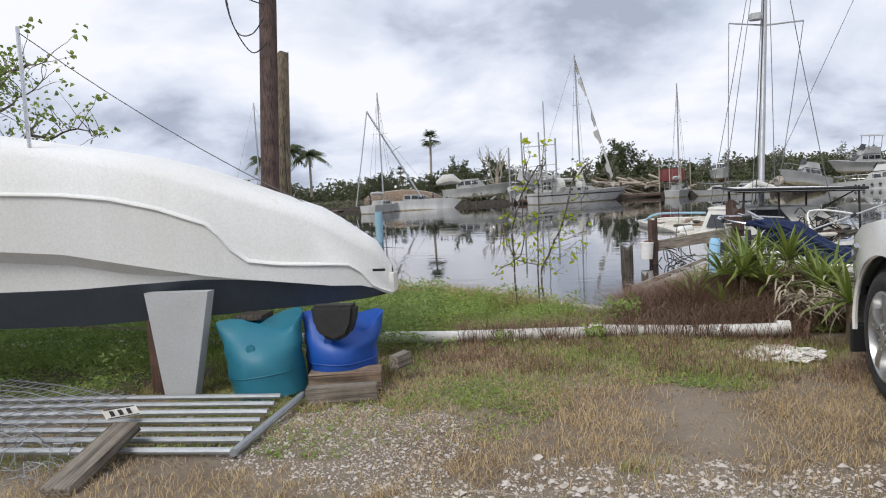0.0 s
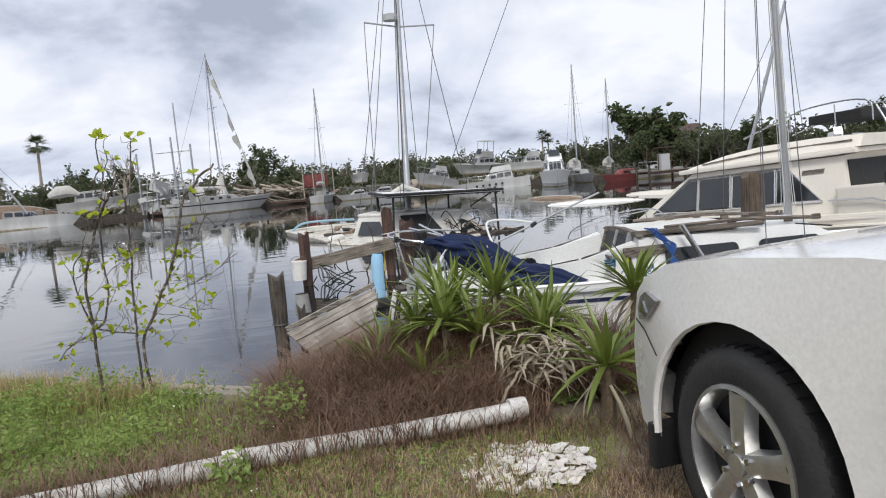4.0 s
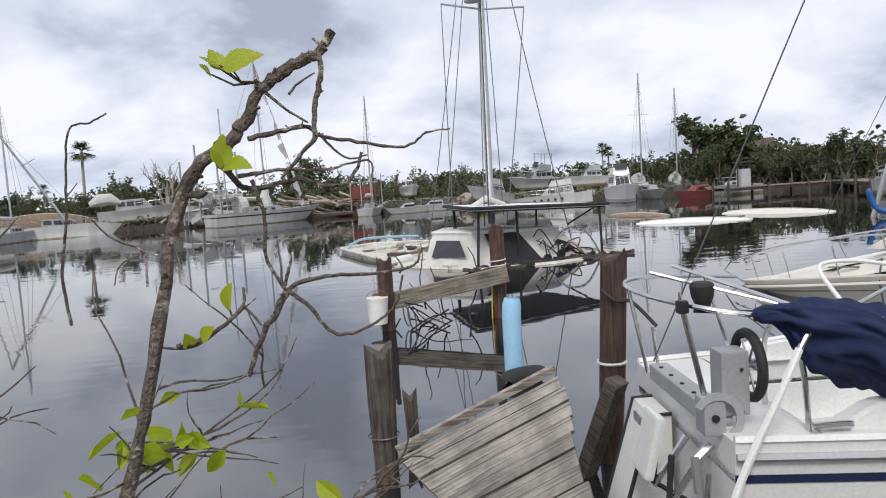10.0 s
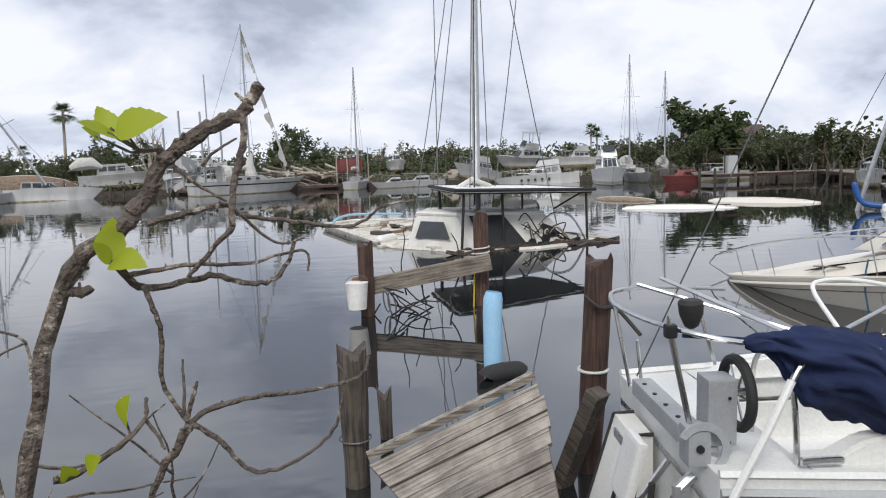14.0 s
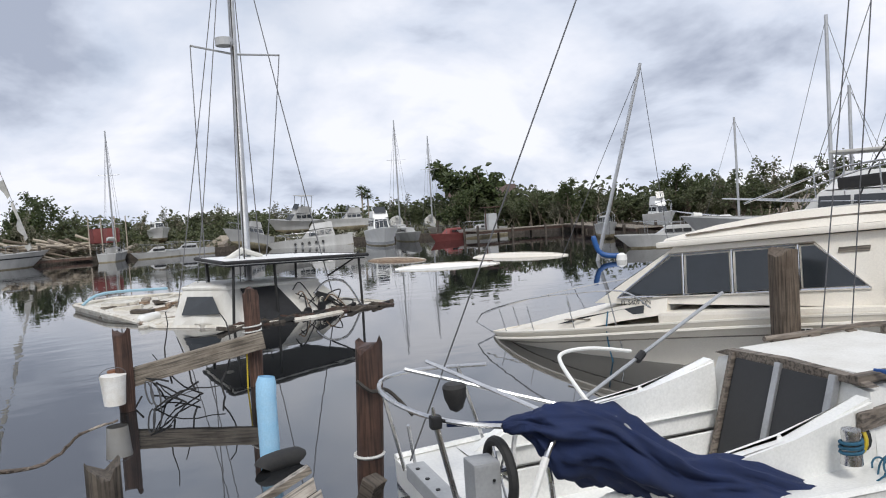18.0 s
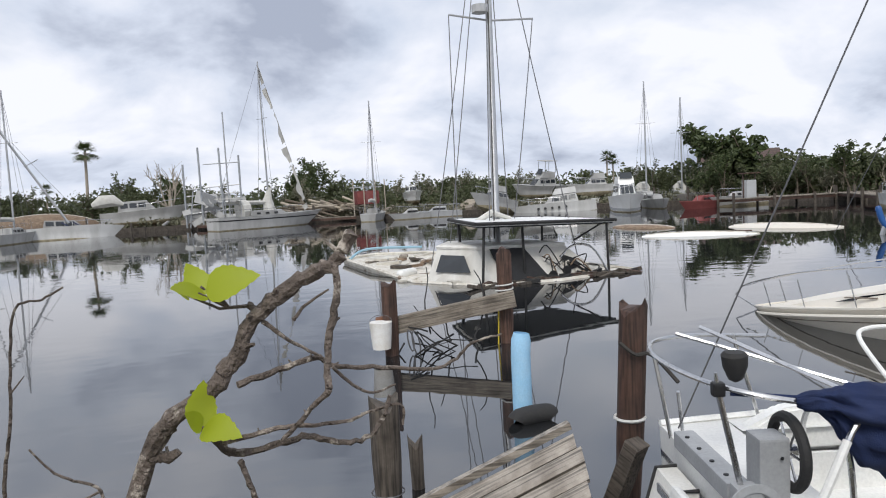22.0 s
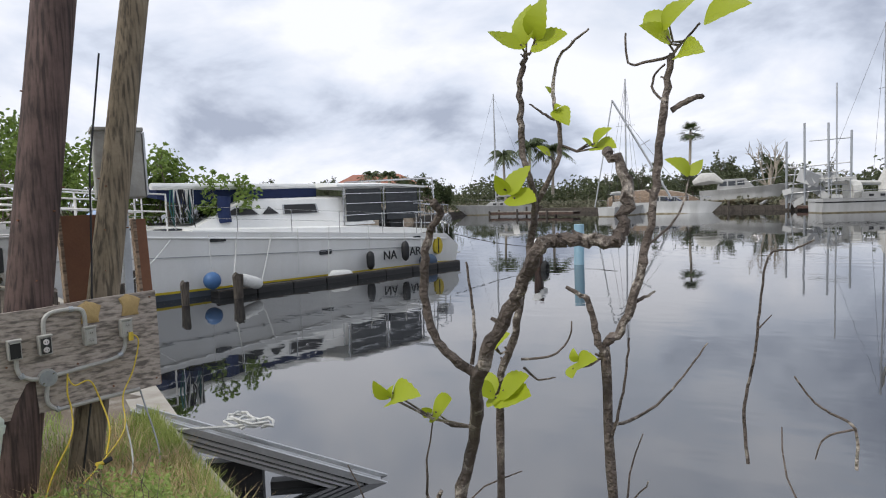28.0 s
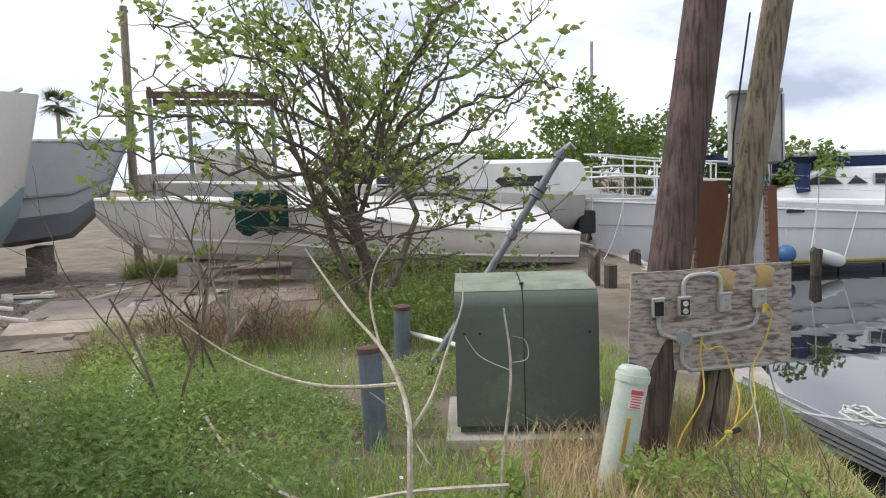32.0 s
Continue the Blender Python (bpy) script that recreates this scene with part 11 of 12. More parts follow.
# ---- yuccas and the weedy mound ----
def yucca(x, y, h, n, length, label, tilt=(0, 0), material="yucca", width=0.021, dead=8):
    t = thing("yucca", pose(x, y, gz(x, y) - 0.03), label, "yucca", "yuccas")
    top = Vector((tilt[0], tilt[1], h))
    part("trunk", tube([(0, 0, 0), top * 0.5 + Vector((0.01, 0, 0)), top], [0.05, 0.042, 0.035], 8), "grass_brown_bark", t)

    def rosette(count, lo, hi, mat_, name, drop, wdt):
        V, Fc = [], []
        for k in range(count):
            a = k * 2.399 + rnd(-0.3, 0.3)
            el = rnd(lo, hi)
            L_ = length * rnd(0.7, 1.15)
            ca, sa = math.cos(a), math.sin(a)
            base = top + Vector((0.02 * ca, 0.02 * sa, -0.05 * random.random() - (0.12 * random.random() if drop > 0.8 else 0)))
            rows = []
            for i in range(6):
                u = i / 5
                e = el - drop * u * u * rnd(0.85, 1.15)
                rad = L_ * u * math.cos(el - drop * 0.5 * u)
                zz = L_ * u * math.sin(el - drop * 0.5 * u)
                c = base + Vector((rad * ca, rad * sa, zz))
                w = wdt * (0.55 + 1.2 * u - 1.75 * u * u) if u < 1 else 0.0008
                up_ = Vector((-math.sin(el) * ca, -math.sin(el) * sa, math.cos(el)))
                rows.append((c + Vector((-sa, ca, 0)) * w + up_ * w * 0.5, c, c + Vector((sa, -ca, 0)) * w + up_ * w * 0.5))
            i0 = len(V)
            for r in rows:
                V.extend(tuple(q) for q in r)
            for i in range(5):
                b = i0 + 3 * i
                Fc += [(b, b + 1, b + 4, b + 3), (b + 1, b + 2, b + 5, b + 4)]
        raw(name, V, Fc, mat_, t)
    rosette(n, 0.05, 1.45, material, "leaves", 0.55, width)
    if dead:
        rosette(dead, -0.9, -0.1, "yucca_dry", "dead_leaves", 0.9, width * 0.8)
    return t


random.seed(82)
YL = "green yucca with long pointed leaves"
for x, y, h, n, l, tilt, dead in ((3.2, 8.05, 0.62, 52, 0.40, (0.03, 0.0), 16), (2.58, 7.36, 0.42, 34, 0.54, (-0.02, -0.06), 6), (2.0, 8.55, 0.36, 34, 0.50, (0, 0), 8),
                                  (2.45, 8.75, 0.42, 36, 0.52, (0.05, 0.05), 8), (1.62, 8.75, 0.22, 28, 0.42, (0, 0), 6), (2.25, 9.0, 0.36, 30, 0.46, (0, 0), 5), (1.9, 9.1, 0.22, 28, 0.40, (0, 0), 6), (2.85, 8.6, 0.32, 30, 0.46, (0, 0), 8),
                                  (1.36, 8.95, 0.12, 22, 0.32, (0, 0), 4), (1.75, 8.25, 0.16, 22, 0.34, (0, 0), 6), (2.75, 9.05, 0.28, 28, 0.46, (0.03, 0.03), 5), (1.5, 8.5, 0.2, 24, 0.36, (0, 0), 6), (2.2, 8.45, 0.3, 30, 0.44, (0, -0.04), 8), (2.62, 8.4, 0.34, 30, 0.46, (0.04, -0.04), 8), (1.85, 8.75, 0.34, 30, 0.42, (0, 0), 6), (2.1, 8.85, 0.44, 34, 0.46, (0, 0), 6), (1.65, 9.05, 0.2, 24, 0.36, (0, 0), 6)):
    yucca(x, y, max(0.1, h - (0.12 if y > 8.2 else 0)), n, l * 0.92, YL, tilt, "yucca", 0.024, dead)
dh = thing("dead_frond_heap", pose(2.48, 8.0, gz(2.48, 8.0)), "heap of bleached dead yucca leaves", "dead leaves")
V, Fc = [], []
for k in range(260):
    a = rnd(0, 6.283)
    c = Vector((rnd(-0.28, 0.28), rnd(-0.25, 0.25), 0.08 + rnd(0, 0.36) * rnd(0.4, 1)))
    d = Vector((math.cos(a), math.sin(a), rnd(-0.6, 0.3)))
    L_ = rnd(0.12, 0.30)
    s = Vector((-math.sin(a), math.cos(a), 0)) * rnd(0.006, 0.014)
    m_ = c + d * L_ * 0.5
    e = c + d * L_ + Vector((0, 0, -0.08))
    m_.z, e.z = max(m_.z, 0.01), max(e.z, 0.005)
    i = len(V)
    V += [tuple(c - s), tuple(c + s), tuple(m_ + s), tuple(m_ - s), tuple(e)]
    Fc += [(i, i + 1, i + 2, i + 3), (i + 3, i + 2, i + 4)]
raw("dead_leaves", V, Fc, "yucca_dry", dh)


# ---- ground cover ----
def scatter(n, x0, x1, y0, y1, keep=lambda x, y: True, clump=0.0, seed=1, z=0.0):
    random.seed(seed)
    out = []
    tries = 0
    while len(out) < n and tries < n * 12:
        tries += 1
        x, y = rnd(x0, x1), rnd(y0, y1)
        if not keep(x, y):
            continue
        if clump and noise.noise(Vector((x * clump, y * clump, seed))) < rnd(-0.45, 0.35):
            continue
        out.append((x, y))
    g = ground_z(np.array([p[0] for p in out]), np.array([p[1] for p in out]))
    return [(x, y, float(q) + z) for (x, y), q in zip(out, g)]


def shore_y(x):
    return float(np.interp(x, [p[0] for p in SEAWALL], [p[1] for p in SEAWALL]))


def dry_land(x, y, margin=0.25):
    return y < shore_y(x) - margin


def stuff(ob, label, cat):
    return tagged(ob, label, cat, kind="stuff")




def PIPE_AT(x):
    return 7.10 + 0.48 * min(1.0, max(0.0, (x + 8.4) / 8.4))


def off_pipe(x, y, lo=0.28, hi=0.16):
    """True away from the plastic pipe, which the weeds leave bare."""
    py = PIPE_AT(x)
    return not (py - lo < y < py + hi)




def bare(x, y):
    """Gravelly ground where little grows."""
    a = ((x + 0.9) / 0.75) ** 2 + ((y - 4.9) / 0.75) ** 2
    b = ((x - 0.9) / 1.6) ** 2 + ((y - 3.9) / 0.75) ** 2
    return min(a, b) + 1.1 * noise.noise(Vector((x * 2.2, y * 2.2, 5))) + 0.6 * noise.noise(Vector((x * 7, y * 7, 2))) < 1.0


tan_zone = lambda x, y: dry_land(x, y) and y < 7.75 and off_pipe(x, y, 0.05, 0.1) and (not bare(x, y) or random.random() < 0.30)

stuff(blades(scatter(34000, -3.0, 4.4, 2.2, 7.6, tan_zone, 1.4, 11), "grass_dry", "dry_grass", 0.042, 0.0022, 1.7, per=2), "short dry tan grass over bare soil", "grass")
stuff(blades(scatter(11000, -3.0, 4.2, 4.4, 7.6, lambda x, y: tan_zone(x, y) and noise.noise(Vector((x * 0.9, y * 0.9, 7))) + 0.10 * (0.5 - x) + 0.22 * (y - 5.8) > 0.05, 1.1, 12), "grass_green", "thin_grass", 0.045, 0.0025, 1.3, per=2), "thin green grass among dry turf", "grass")
stuff(blades(scatter(7500, -1.4, 4.0, 6.3, 8.8, lambda x, y: dry_land(x, y) and off_pipe(x, y, 0.15, 0.1), 2.2, 13), "grass_brown", "brown_weeds", 0.085, 0.003, 0.9, per=2), "dead brown weeds beside a pipe", "weeds")
stuff(blades(scatter(7000, 0.75, 3.3, 7.75, 9.35, lambda x, y: dry_land(x, y, 0.3) and off_pipe(x, y, 0.5, 0.10), 1.5, 14), "grass_brown", "dead_brush", 0.24, 0.0028, 1.8, per=2), "tangled dead brown weeds on a mound", "weeds")
stuff(blades(scatter(2600, 0.85, 1.6, 8.15, 8.95, lambda x, y: dry_land(x, y, 0.08), 0, 29), "grass_brown", "dead_brush", 0.30, 0.0028, 1.3, per=2), "tangled dead brown weeds beside planks", "weeds")
stuff(leaves(scatter(2600, 1.7, 3.0, 7.7, 9.0, dry_land, 3.0, 15, 0.03), 0.03, "weed", "mound_weeds", None, 0.7), "small green weeds under yuccas", "weeds")
stuff(leaves(scatter(3800, 0.7, 3.6, 7.5, 9.3, lambda x, y: dry_land(x, y, 0.25) and off_pipe(x, y, 0.3, 0.1), 1.0, 37, 0.02), 0.028, "grass_brown", "dead_leaf_litter", None, 0.6), "curled dead brown leaves on a mound", "leaf litter")
stuff(leaves(scatter(14000, -2.6, 4.2, 2.3, 7.5, tan_zone, 1.2, 38, 0.004), 0.010, "grass_brown", "ground_litter", None, 0.35), "brown leaf litter between dry grass", "leaf litter")
stuff(leaves(scatter(15000, -2.6, 3.4, 4.6, 7.5, lambda x, y: tan_zone(x, y) and x < 0.9 + 1.1 * (y - 6.0) + noise.noise(Vector((x, y, 3))) * 1.8, 1.3, 39, 0.012), 0.016, "weed", "turf_weeds", None, 0.5), "tiny green weeds in dry turf", "weeds")
stuff(blades(scatter(9000, -2.6, 4.2, 2.2, 7.4, lambda x, y: tan_zone(x, y), 0, 41), "grass_dry", "matted_grass", 0.035, 0.0022, 2.2, per=2), "matted flat dry grass", "grass")
stuff(blades(scatter(1500, -1.9, 2.3, 7.2, 7.75, lambda x, y: abs(y - PIPE_AT(x)) < 0.14 and noise.noise(Vector((x * 1.3, 0, 5))) + 0.25 * x > -0.1, 0, 42), "grass_brown", "pipe_stalks", 0.20, 0.003, 1.2, per=2), "dead brown weeds leaning over a pipe", "weeds")
# the green strip along the water
strip = lambda x, y: dry_land(x, y, 0.22) and y > 7.75 + 0.1 * math.sin(x * 3) and x < 0.95
sp = scatter(22000, -3.4, 1.0, 7.5, 11.0, strip, 1.2, 16)
stuff(leaves([(x, y, z + rnd(0.02, 0.26) * (1 if noise.noise(Vector((x * 1.6, y * 1.6, 4))) > -0.1 else 0.45)) for x, y, z in sp], 0.022, "weed", "green_weeds", None, 0.7), "low green weeds along the seawall", "weeds")
stuff(blades(scatter(9000, -3.6, 1.0, 7.6, 11.2, lambda x, y: dry_land(x, y, 0.18) and x < 0.95, 1.0, 17), "grass_green", "shore_grass", 0.15, 0.003, 0.7, per=1), "green grass along the seawall", "grass")
stuff(blades(scatter(2500, -3.6, 1.0, 9.2, 11.2, lambda x, y: dry_land(x, y, 0.10) and y > shore_y(x) - 0.7, 0, 18), "grass_dry", "straw_grass", 0.20, 0.0025, 0.9, per=2), "dry straw grass at the quay edge", "grass")
stuff(leaves([(x, y, z + rnd(0.08, 0.24)) for x, y, z in scatter(240, -9.0, 0.9, 6.4, 10.2, lambda x, y: dry_land(x, y, 0.4), 0, 19)], 0.012, "flower", "white_flowers", None, 0.4, 0.05, 1.0), "small white wildflowers among weeds", "flowers")
# the weedy corner round the transformer
corner = lambda x, y: dry_land(x, y, 0.3) and not (-5.35 < x < -4.2 and 9.35 < y < 10.45)
leafy = lambda x, y: corner(x, y) and not (x > -3.0 and y < 7.15) and (y < 8.55 + 0.35 * math.sin(2.1 * x) and x > -5.8 or noise.noise(Vector((x * 0.9, y * 0.9, 7))) > 0.18)
sp = scatter(36000, -9.0, -1.0, 5.6, 10.8, leafy, 0, 20)
stuff(leaves([(x, y, z + rnd(0.02, 0.34) * max(0.12, 0.55 + noise.noise(Vector((x * 1.1, y * 1.1, 9))))) for x, y, z in sp], 0.019, "weed", "weed_patch", None, 0.5), "dense low green weeds", "weeds")
sp = scatter(15000, -5.8, -1.0, 5.6, 8.6, lambda x, y: corner(x, y) and not (x > -3.0 and y < 7.15), 1.0, 21)
stuff(leaves([(x, y, z + rnd(0.10, 0.42)) for x, y, z in sp], 0.021, "weed_deep", "weed_tops", None, 0.8, 0.2, 2.0), "dark green leafy weeds", "weeds")
stuff(blades(scatter(30000, -9.5, -1.4, 6.5, 11.6, corner, 0.7, 22), "grass_lush", "corner_grass", 0.17, 0.003, 0.9, per=1), "bright green grass round a transformer box", "grass")
stuff(leaves([(x, y, z + rnd(0.16, 0.40)) for x, y, z in scatter(420, -6.6, -1.6, 6.2, 9.4, corner, 0.6, 35)], 0.017, "flower", "white_flowers", None, 0.5, 0.05, 1.0), "scattered small white wildflowers in weeds", "flowers")
stuff(blades(scatter(1300, -9.4, -7.2, 6.6, 8.9, dry_land, 0.8, 36), "grass_brown", "twig_tangle", 0.34, 0.004, 2.2, per=2), "tangle of dead brown twigs and stalks", "twigs")
stuff(blades(scatter(2600, -4.4, -2.0, 9.4, 11.5, lambda x, y: dry_land(x, y, 0.13) and corner(x, y), 0, 23), "grass_dry", "corner_straw", 0.20, 0.0025, 1.0, per=2), "dry straw round the utility poles", "grass")
stuff(blades(scatter(1500, -11.2, -6.6, 9.2, 13.6, dry_land, 1.2, 24), "grass_brown", "dead_stalks", 0.48, 0.004, 0.5, per=1), "dead brown weed stalks in front of a trimaran", "weeds")
sp = scatter(5200, -11.0, -6.4, 9.2, 13.4, dry_land, 0.8, 25)
stuff(leaves([(x, y, z + rnd(0.1, 0.85) * max(0.1, 0.6 + noise.noise(Vector((x, y, 3))))) for x, y, z in sp], 0.040, "leaf_tree", "yard_brush", None, 0.8), "leafy green brush below a tree", "brush")
stuff(blades(scatter(5200, -15, -8.6, 4.4, 9.4, lambda x, y: noise.noise(Vector((x * 0.9, y * 0.9, 2))) > 0.12, 0, 26), "grass_brown", "yard_litter", 0.05, 0.006, 2.5, per=1), "dark leaf litter on bare ground", "litter")
stuff(blades(scatter(700, -15.4, -14.4, 6.2, 7.2, lambda x, y: True, 0, 27), "grass_green", "yard_tuft", 0.35, 0.005, 0.9, per=2), "yellow-green grass tuft by a hull", "grass")

sp = scatter(6400, -7.3, 0.6, 6.7, 8.5, lambda x, y: abs(y - PIPE_AT(x)) < 0.38 and (x < -2.3 or noise.noise(Vector((x * 1.7, y, 8))) > 0.12), 0, 28)
stuff(leaves([(x, y, z + rnd(0.03, 0.36 if x < -2.3 else 0.16)) for x, y, z in sp], 0.028, "weed", "pipe_weeds", None, 0.5), "green weeds grown over a pipe", "weeds")

random.seed(30)
edge = []
for (x0, y0), (x1, y1) in zip(SEAWALL[:4], SEAWALL[1:5]):
    d = Vector((x1 - x0, y1 - y0)).normalized()
    nrm = Vector((d.y, -d.x)) * (1 if d.x > 0 else -1)
    for k in range(900):
        u, v = rnd(0, 1), abs(random.gauss(0, 0.14))
        edge.append((x0 + (x1 - x0) * u + nrm.x * (0.03 + v), y0 + (y1 - y0) * u + nrm.y * (0.03 + v), 0.03))
stuff(blades(edge, "grass_green", "edge_grass", 0.10, 0.003, 0.9, per=2), "short green grass over the seawall edge", "grass")
# gravel and rubble
def stones(n, region, size, material, name, label, seed, sink=0.3, parent=None):
    pts = scatter(n, *region, lambda x, y: dry_land(x, y) and bare(x, y), 0, seed)
    V, Fc = [], []
    base = [(1, 0, 0), (-0.9, 0.2, 0), (0, 1, 0.1), (0.1, -0.95, 0), (0, 0, 0.8), (0, 0.1, -0.7)]
    tri = [(0, 2, 4), (2, 1, 4), (1, 3, 4), (3, 0, 4), (2, 0, 5), (1, 2, 5), (3, 1, 5), (0, 3, 5)]
    for x, y, z in pts:
        s = size * rnd(0.35, 1.3)
        q = Euler((rnd(-0.5, 0.5), rnd(-0.5, 0.5), rnd(0, 6.28))).to_matrix()
        i = len(V)
        V += [tuple(Vector((x, y, z + s * (0.5 - sink))) + q @ Vector((b[0] * s * rnd(0.7, 1.2), b[1] * s * rnd(0.7, 1.1), b[2] * s * rnd(0.6, 1)))) for b in base]
        Fc += [tuple(i + k for k in f_) for f_ in tri]
    return raw(name, V, Fc, material, parent)


stuff(stones(15000, (-2.0, 2.8, 2.6, 6.0), 0.0060, "rubble", "gravel", "", 31), "pale gravel scattered in dry turf", "gravel")
stuff(stones(2600, (-2.0, 2.8, 2.6, 6.0), 0.013, "rubble", "gravel", "", 40), "coarse pale gravel in dry turf", "gravel")
stuff(stones(420, (-0.2, 2.4, 3.2, 4.8), 0.026, "rubble", "gravel", "", 32), "broken white stones in gravel", "gravel")
rb = thing("rubble_pile", pose(1.93, 7.02, gz(1.93, 7.02)), "broken white plaster rubble on the ground", "rubble")
random.seed(33)
pb = []
for k in range(260):
    a, r = rnd(0, 6.28), 0.30 * math.sqrt(random.random())
    x, y = 1.15 * r * math.cos(a), 0.95 * r * math.sin(a)
    s = rnd(0.010, 0.045)
    piece = [(s * rnd(0.7, 1.3) * math.cos(b + rnd(-0.3, 0.3)), s * rnd(0.6, 1.2) * math.sin(b + rnd(-0.3, 0.3))) for b in (0, 1.25, 2.5, 3.7, 5.0)]
    part("shard", prism(piece, rnd(0.004, 0.012), pose(x, y, 0.012 * random.random() + 0.06 * (0.30 - r), rnd(-16, 16), rnd(-16, 16), 0)), "rubble_white", rb)

# fallen twigs, dead bushes and bleached branches
random.seed(34)
for k in range(26):
    x, y = rnd(-3, 4), rnd(3.2, 8.0)
    tw = thing("fallen_twig", pose(x, y, gz(x, y) + 0.012), "dry fallen twig on the ground", "twig", "fallen twigs")
    bm = bmesh.new()
    limb((0, 0, 0), (rnd(-1, 1), rnd(-1, 1), 0.02), rnd(0.12, 0.5), 0.004, 0.002, bm, 0.2, 5)
    part("twig", bm, "deadwood", tw)


def dead_bush(x, y, h, label, seed, depth=3, r=0.02, count=3, material="deadwood", lean=(0, 0), cat="bush", spread=0.8):
    random.seed(seed)
    t = thing("dead_bush", pose(x, y, gz(x, y) - 0.02), label, cat, "dead bushes")
    tips = []
    for k in range(count):
        bm = bmesh.new()
        branching(bm, Vector((rnd(-0.05, 0.05), rnd(-0.05, 0.05), 0)), Vector((rnd(-0.5, 0.5) + lean[0], rnd(-0.5, 0.5) + lean[1], 1)), h * rnd(0.4, 0.6), r, depth, tips, spread, 0.1, (2, 3), 0.16)
        part("branch", bm, material, t)
    return t, tips


dead_bush(-7.75, 7.92, 0.9, "bleached dead branch standing in grass", 41, 3, 0.035, 2, "deadwood", (0.2, 0.3))
dead_bush(-8.3, 7.3, 0.6, "tangle of dead grey twigs on the ground", 42, 3, 0.012, 7, "bark", (0, 0), "bush", 1.2)
dead_bush(-8.0, 8.3, 0.7, "tangle of dead brown twigs on the ground", 43, 3, 0.010, 7, "bark", (0, 0), "bush", 1.2)
dead_bush(-1.9, 9.9, 0.8, "thin bare bush at the water's edge", 44, 3, 0.008, 4, "bark")
dead_bush(-2.6, 10.2, 0.6, "thin brown bush at the water's edge", 45, 3, 0.008, 4, "bark")
for x, y, hh, sd in ((-4.9, 7.6, 2.4, 46), (-5.6, 7.9, 1.6, 47)):
    dead_bush(x, y, hh, "tall bare dead bush beyond the white hull", sd, 3, 0.016, 2, "bark", (-0.25, 0.0))
# pale bare stems in front of the transformer
random.seed(48)
ps = thing("bare_sapling", pose(-2.2, 8.5, 0.0), "pale bare sapling with forked stems", "sapling")
for pts, r0, r1 in (([(-2.18, 8.47, 0.0), (-2.18, 8.48, 0.45), (-2.21, 8.50, 0.80), (-2.28, 8.52, 0.93), (-2.38, 8.52, 1.02), (-2.52, 8.49, 1.12), (-2.69, 8.41, 1.23), (-2.86, 8.33, 1.37), (-2.92, 8.29, 1.44)], 0.013, 0.003),
                    ([(-2.28, 8.53, 0.91), (-2.33, 8.61, 0.99), (-2.41, 8.70, 1.14), (-2.44, 8.76, 1.27), (-2.49, 8.77, 1.38)], 0.007, 0.002),
                    ([(-2.52, 8.49, 1.11), (-2.63, 8.48, 1.27), (-2.67, 8.52, 1.40), (-2.65, 8.61, 1.51)], 0.005, 0.002),
                    ([(-2.28, 8.53, 0.91), (-2.27, 8.47, 0.98), (-2.29, 8.40, 1.04)], 0.004, 0.002),
                    ([(-2.26, 8.53, 0.88), (-2.15, 8.54, 0.85), (-2.14, 8.57, 0.82)], 0.003, 0.001)):
    line = arc([Vector(p) - Vector((-2.2, 8.5, 0.0)) for p in pts], 5)
    part("stem", tube(line, [r0 + (r1 - r0) * k / (len(line) - 1) for k in range(len(line))], 6), "bark_pale", ps, smooth=True)
ps = thing("bare_sapling", pose(-2.68, 8.98, 0.0), "thin pale bare stem with curling twigs", "sapling")
for pts, r0, r1 in (([(-2.69, 8.97, 0.0), (-2.68, 8.98, 0.51), (-2.66, 9.02, 0.93), (-2.67, 9.00, 1.19)], 0.008, 0.004),
                    ([(-2.66, 9.02, 0.95), (-2.72, 8.92, 1.0), (-2.76, 8.87, 1.08)], 0.002, 0.001),
                    ([(-2.66, 9.02, 0.98), (-2.66, 9.09, 0.99), (-2.70, 9.10, 1.05), (-2.72, 9.05, 1.07)], 0.002, 0.001),
                    ([(-2.67, 8.99, 0.7), (-2.62, 9.06, 0.6), (-2.63, 9.08, 0.3)], 0.003, 0.002)):
    line = arc([Vector(p) - Vector((-2.68, 8.98, 0.0)) for p in pts], 5)
    part("stem", tube(line, [r0 + (r1 - r0) * k / (len(line) - 1) for k in range(len(line))], 6), "bark_pale", ps, smooth=True)
bt = thing("arching_branch", pose(-4.92, 8.29, 0.0), "long pale dead branch lying across weeds", "branch", "arching branches")
line = arc([Vector(p) - Vector((-4.92, 8.29, 0.0)) for p in ((-4.31, 8.96, 0.46), (-4.59, 8.60, 0.41), (-4.92, 8.29, 0.43), (-5.24, 7.96, 0.55), (-5.43, 7.65, 0.78))], 6)
part("branch", tube(line, [0.014 - 0.008 * k / (len(line) - 1) for k in range(len(line))], 6), "bark_pale", bt, smooth=True)
for x, y, h, ln in ((-3.15, 9.30, 0.55, (0.0, -0.02)), (-2.4, 8.0, 0.7, (-0.2, -0.5))):
    s_ = thing("bare_sapling", pose(x, y, 0.0), "pale bare weed stem with curling twigs", "stem", "bare stems")
    bm = bmesh.new()
    pts, dd = limb((0, 0, 0), (ln[0], ln[1], 1), h, 0.006, 0.003, bm, 0.08, 7)
    for q in (4, 5, 6):
        limb(pts[q], (rnd(-1, 1), rnd(-1, 1), rnd(-0.3, 0.6)), rnd(0.1, 0.25), 0.0025, 0.001, bm, 0.35, 5)
    part("stem", bm, "bark_pale", s_)
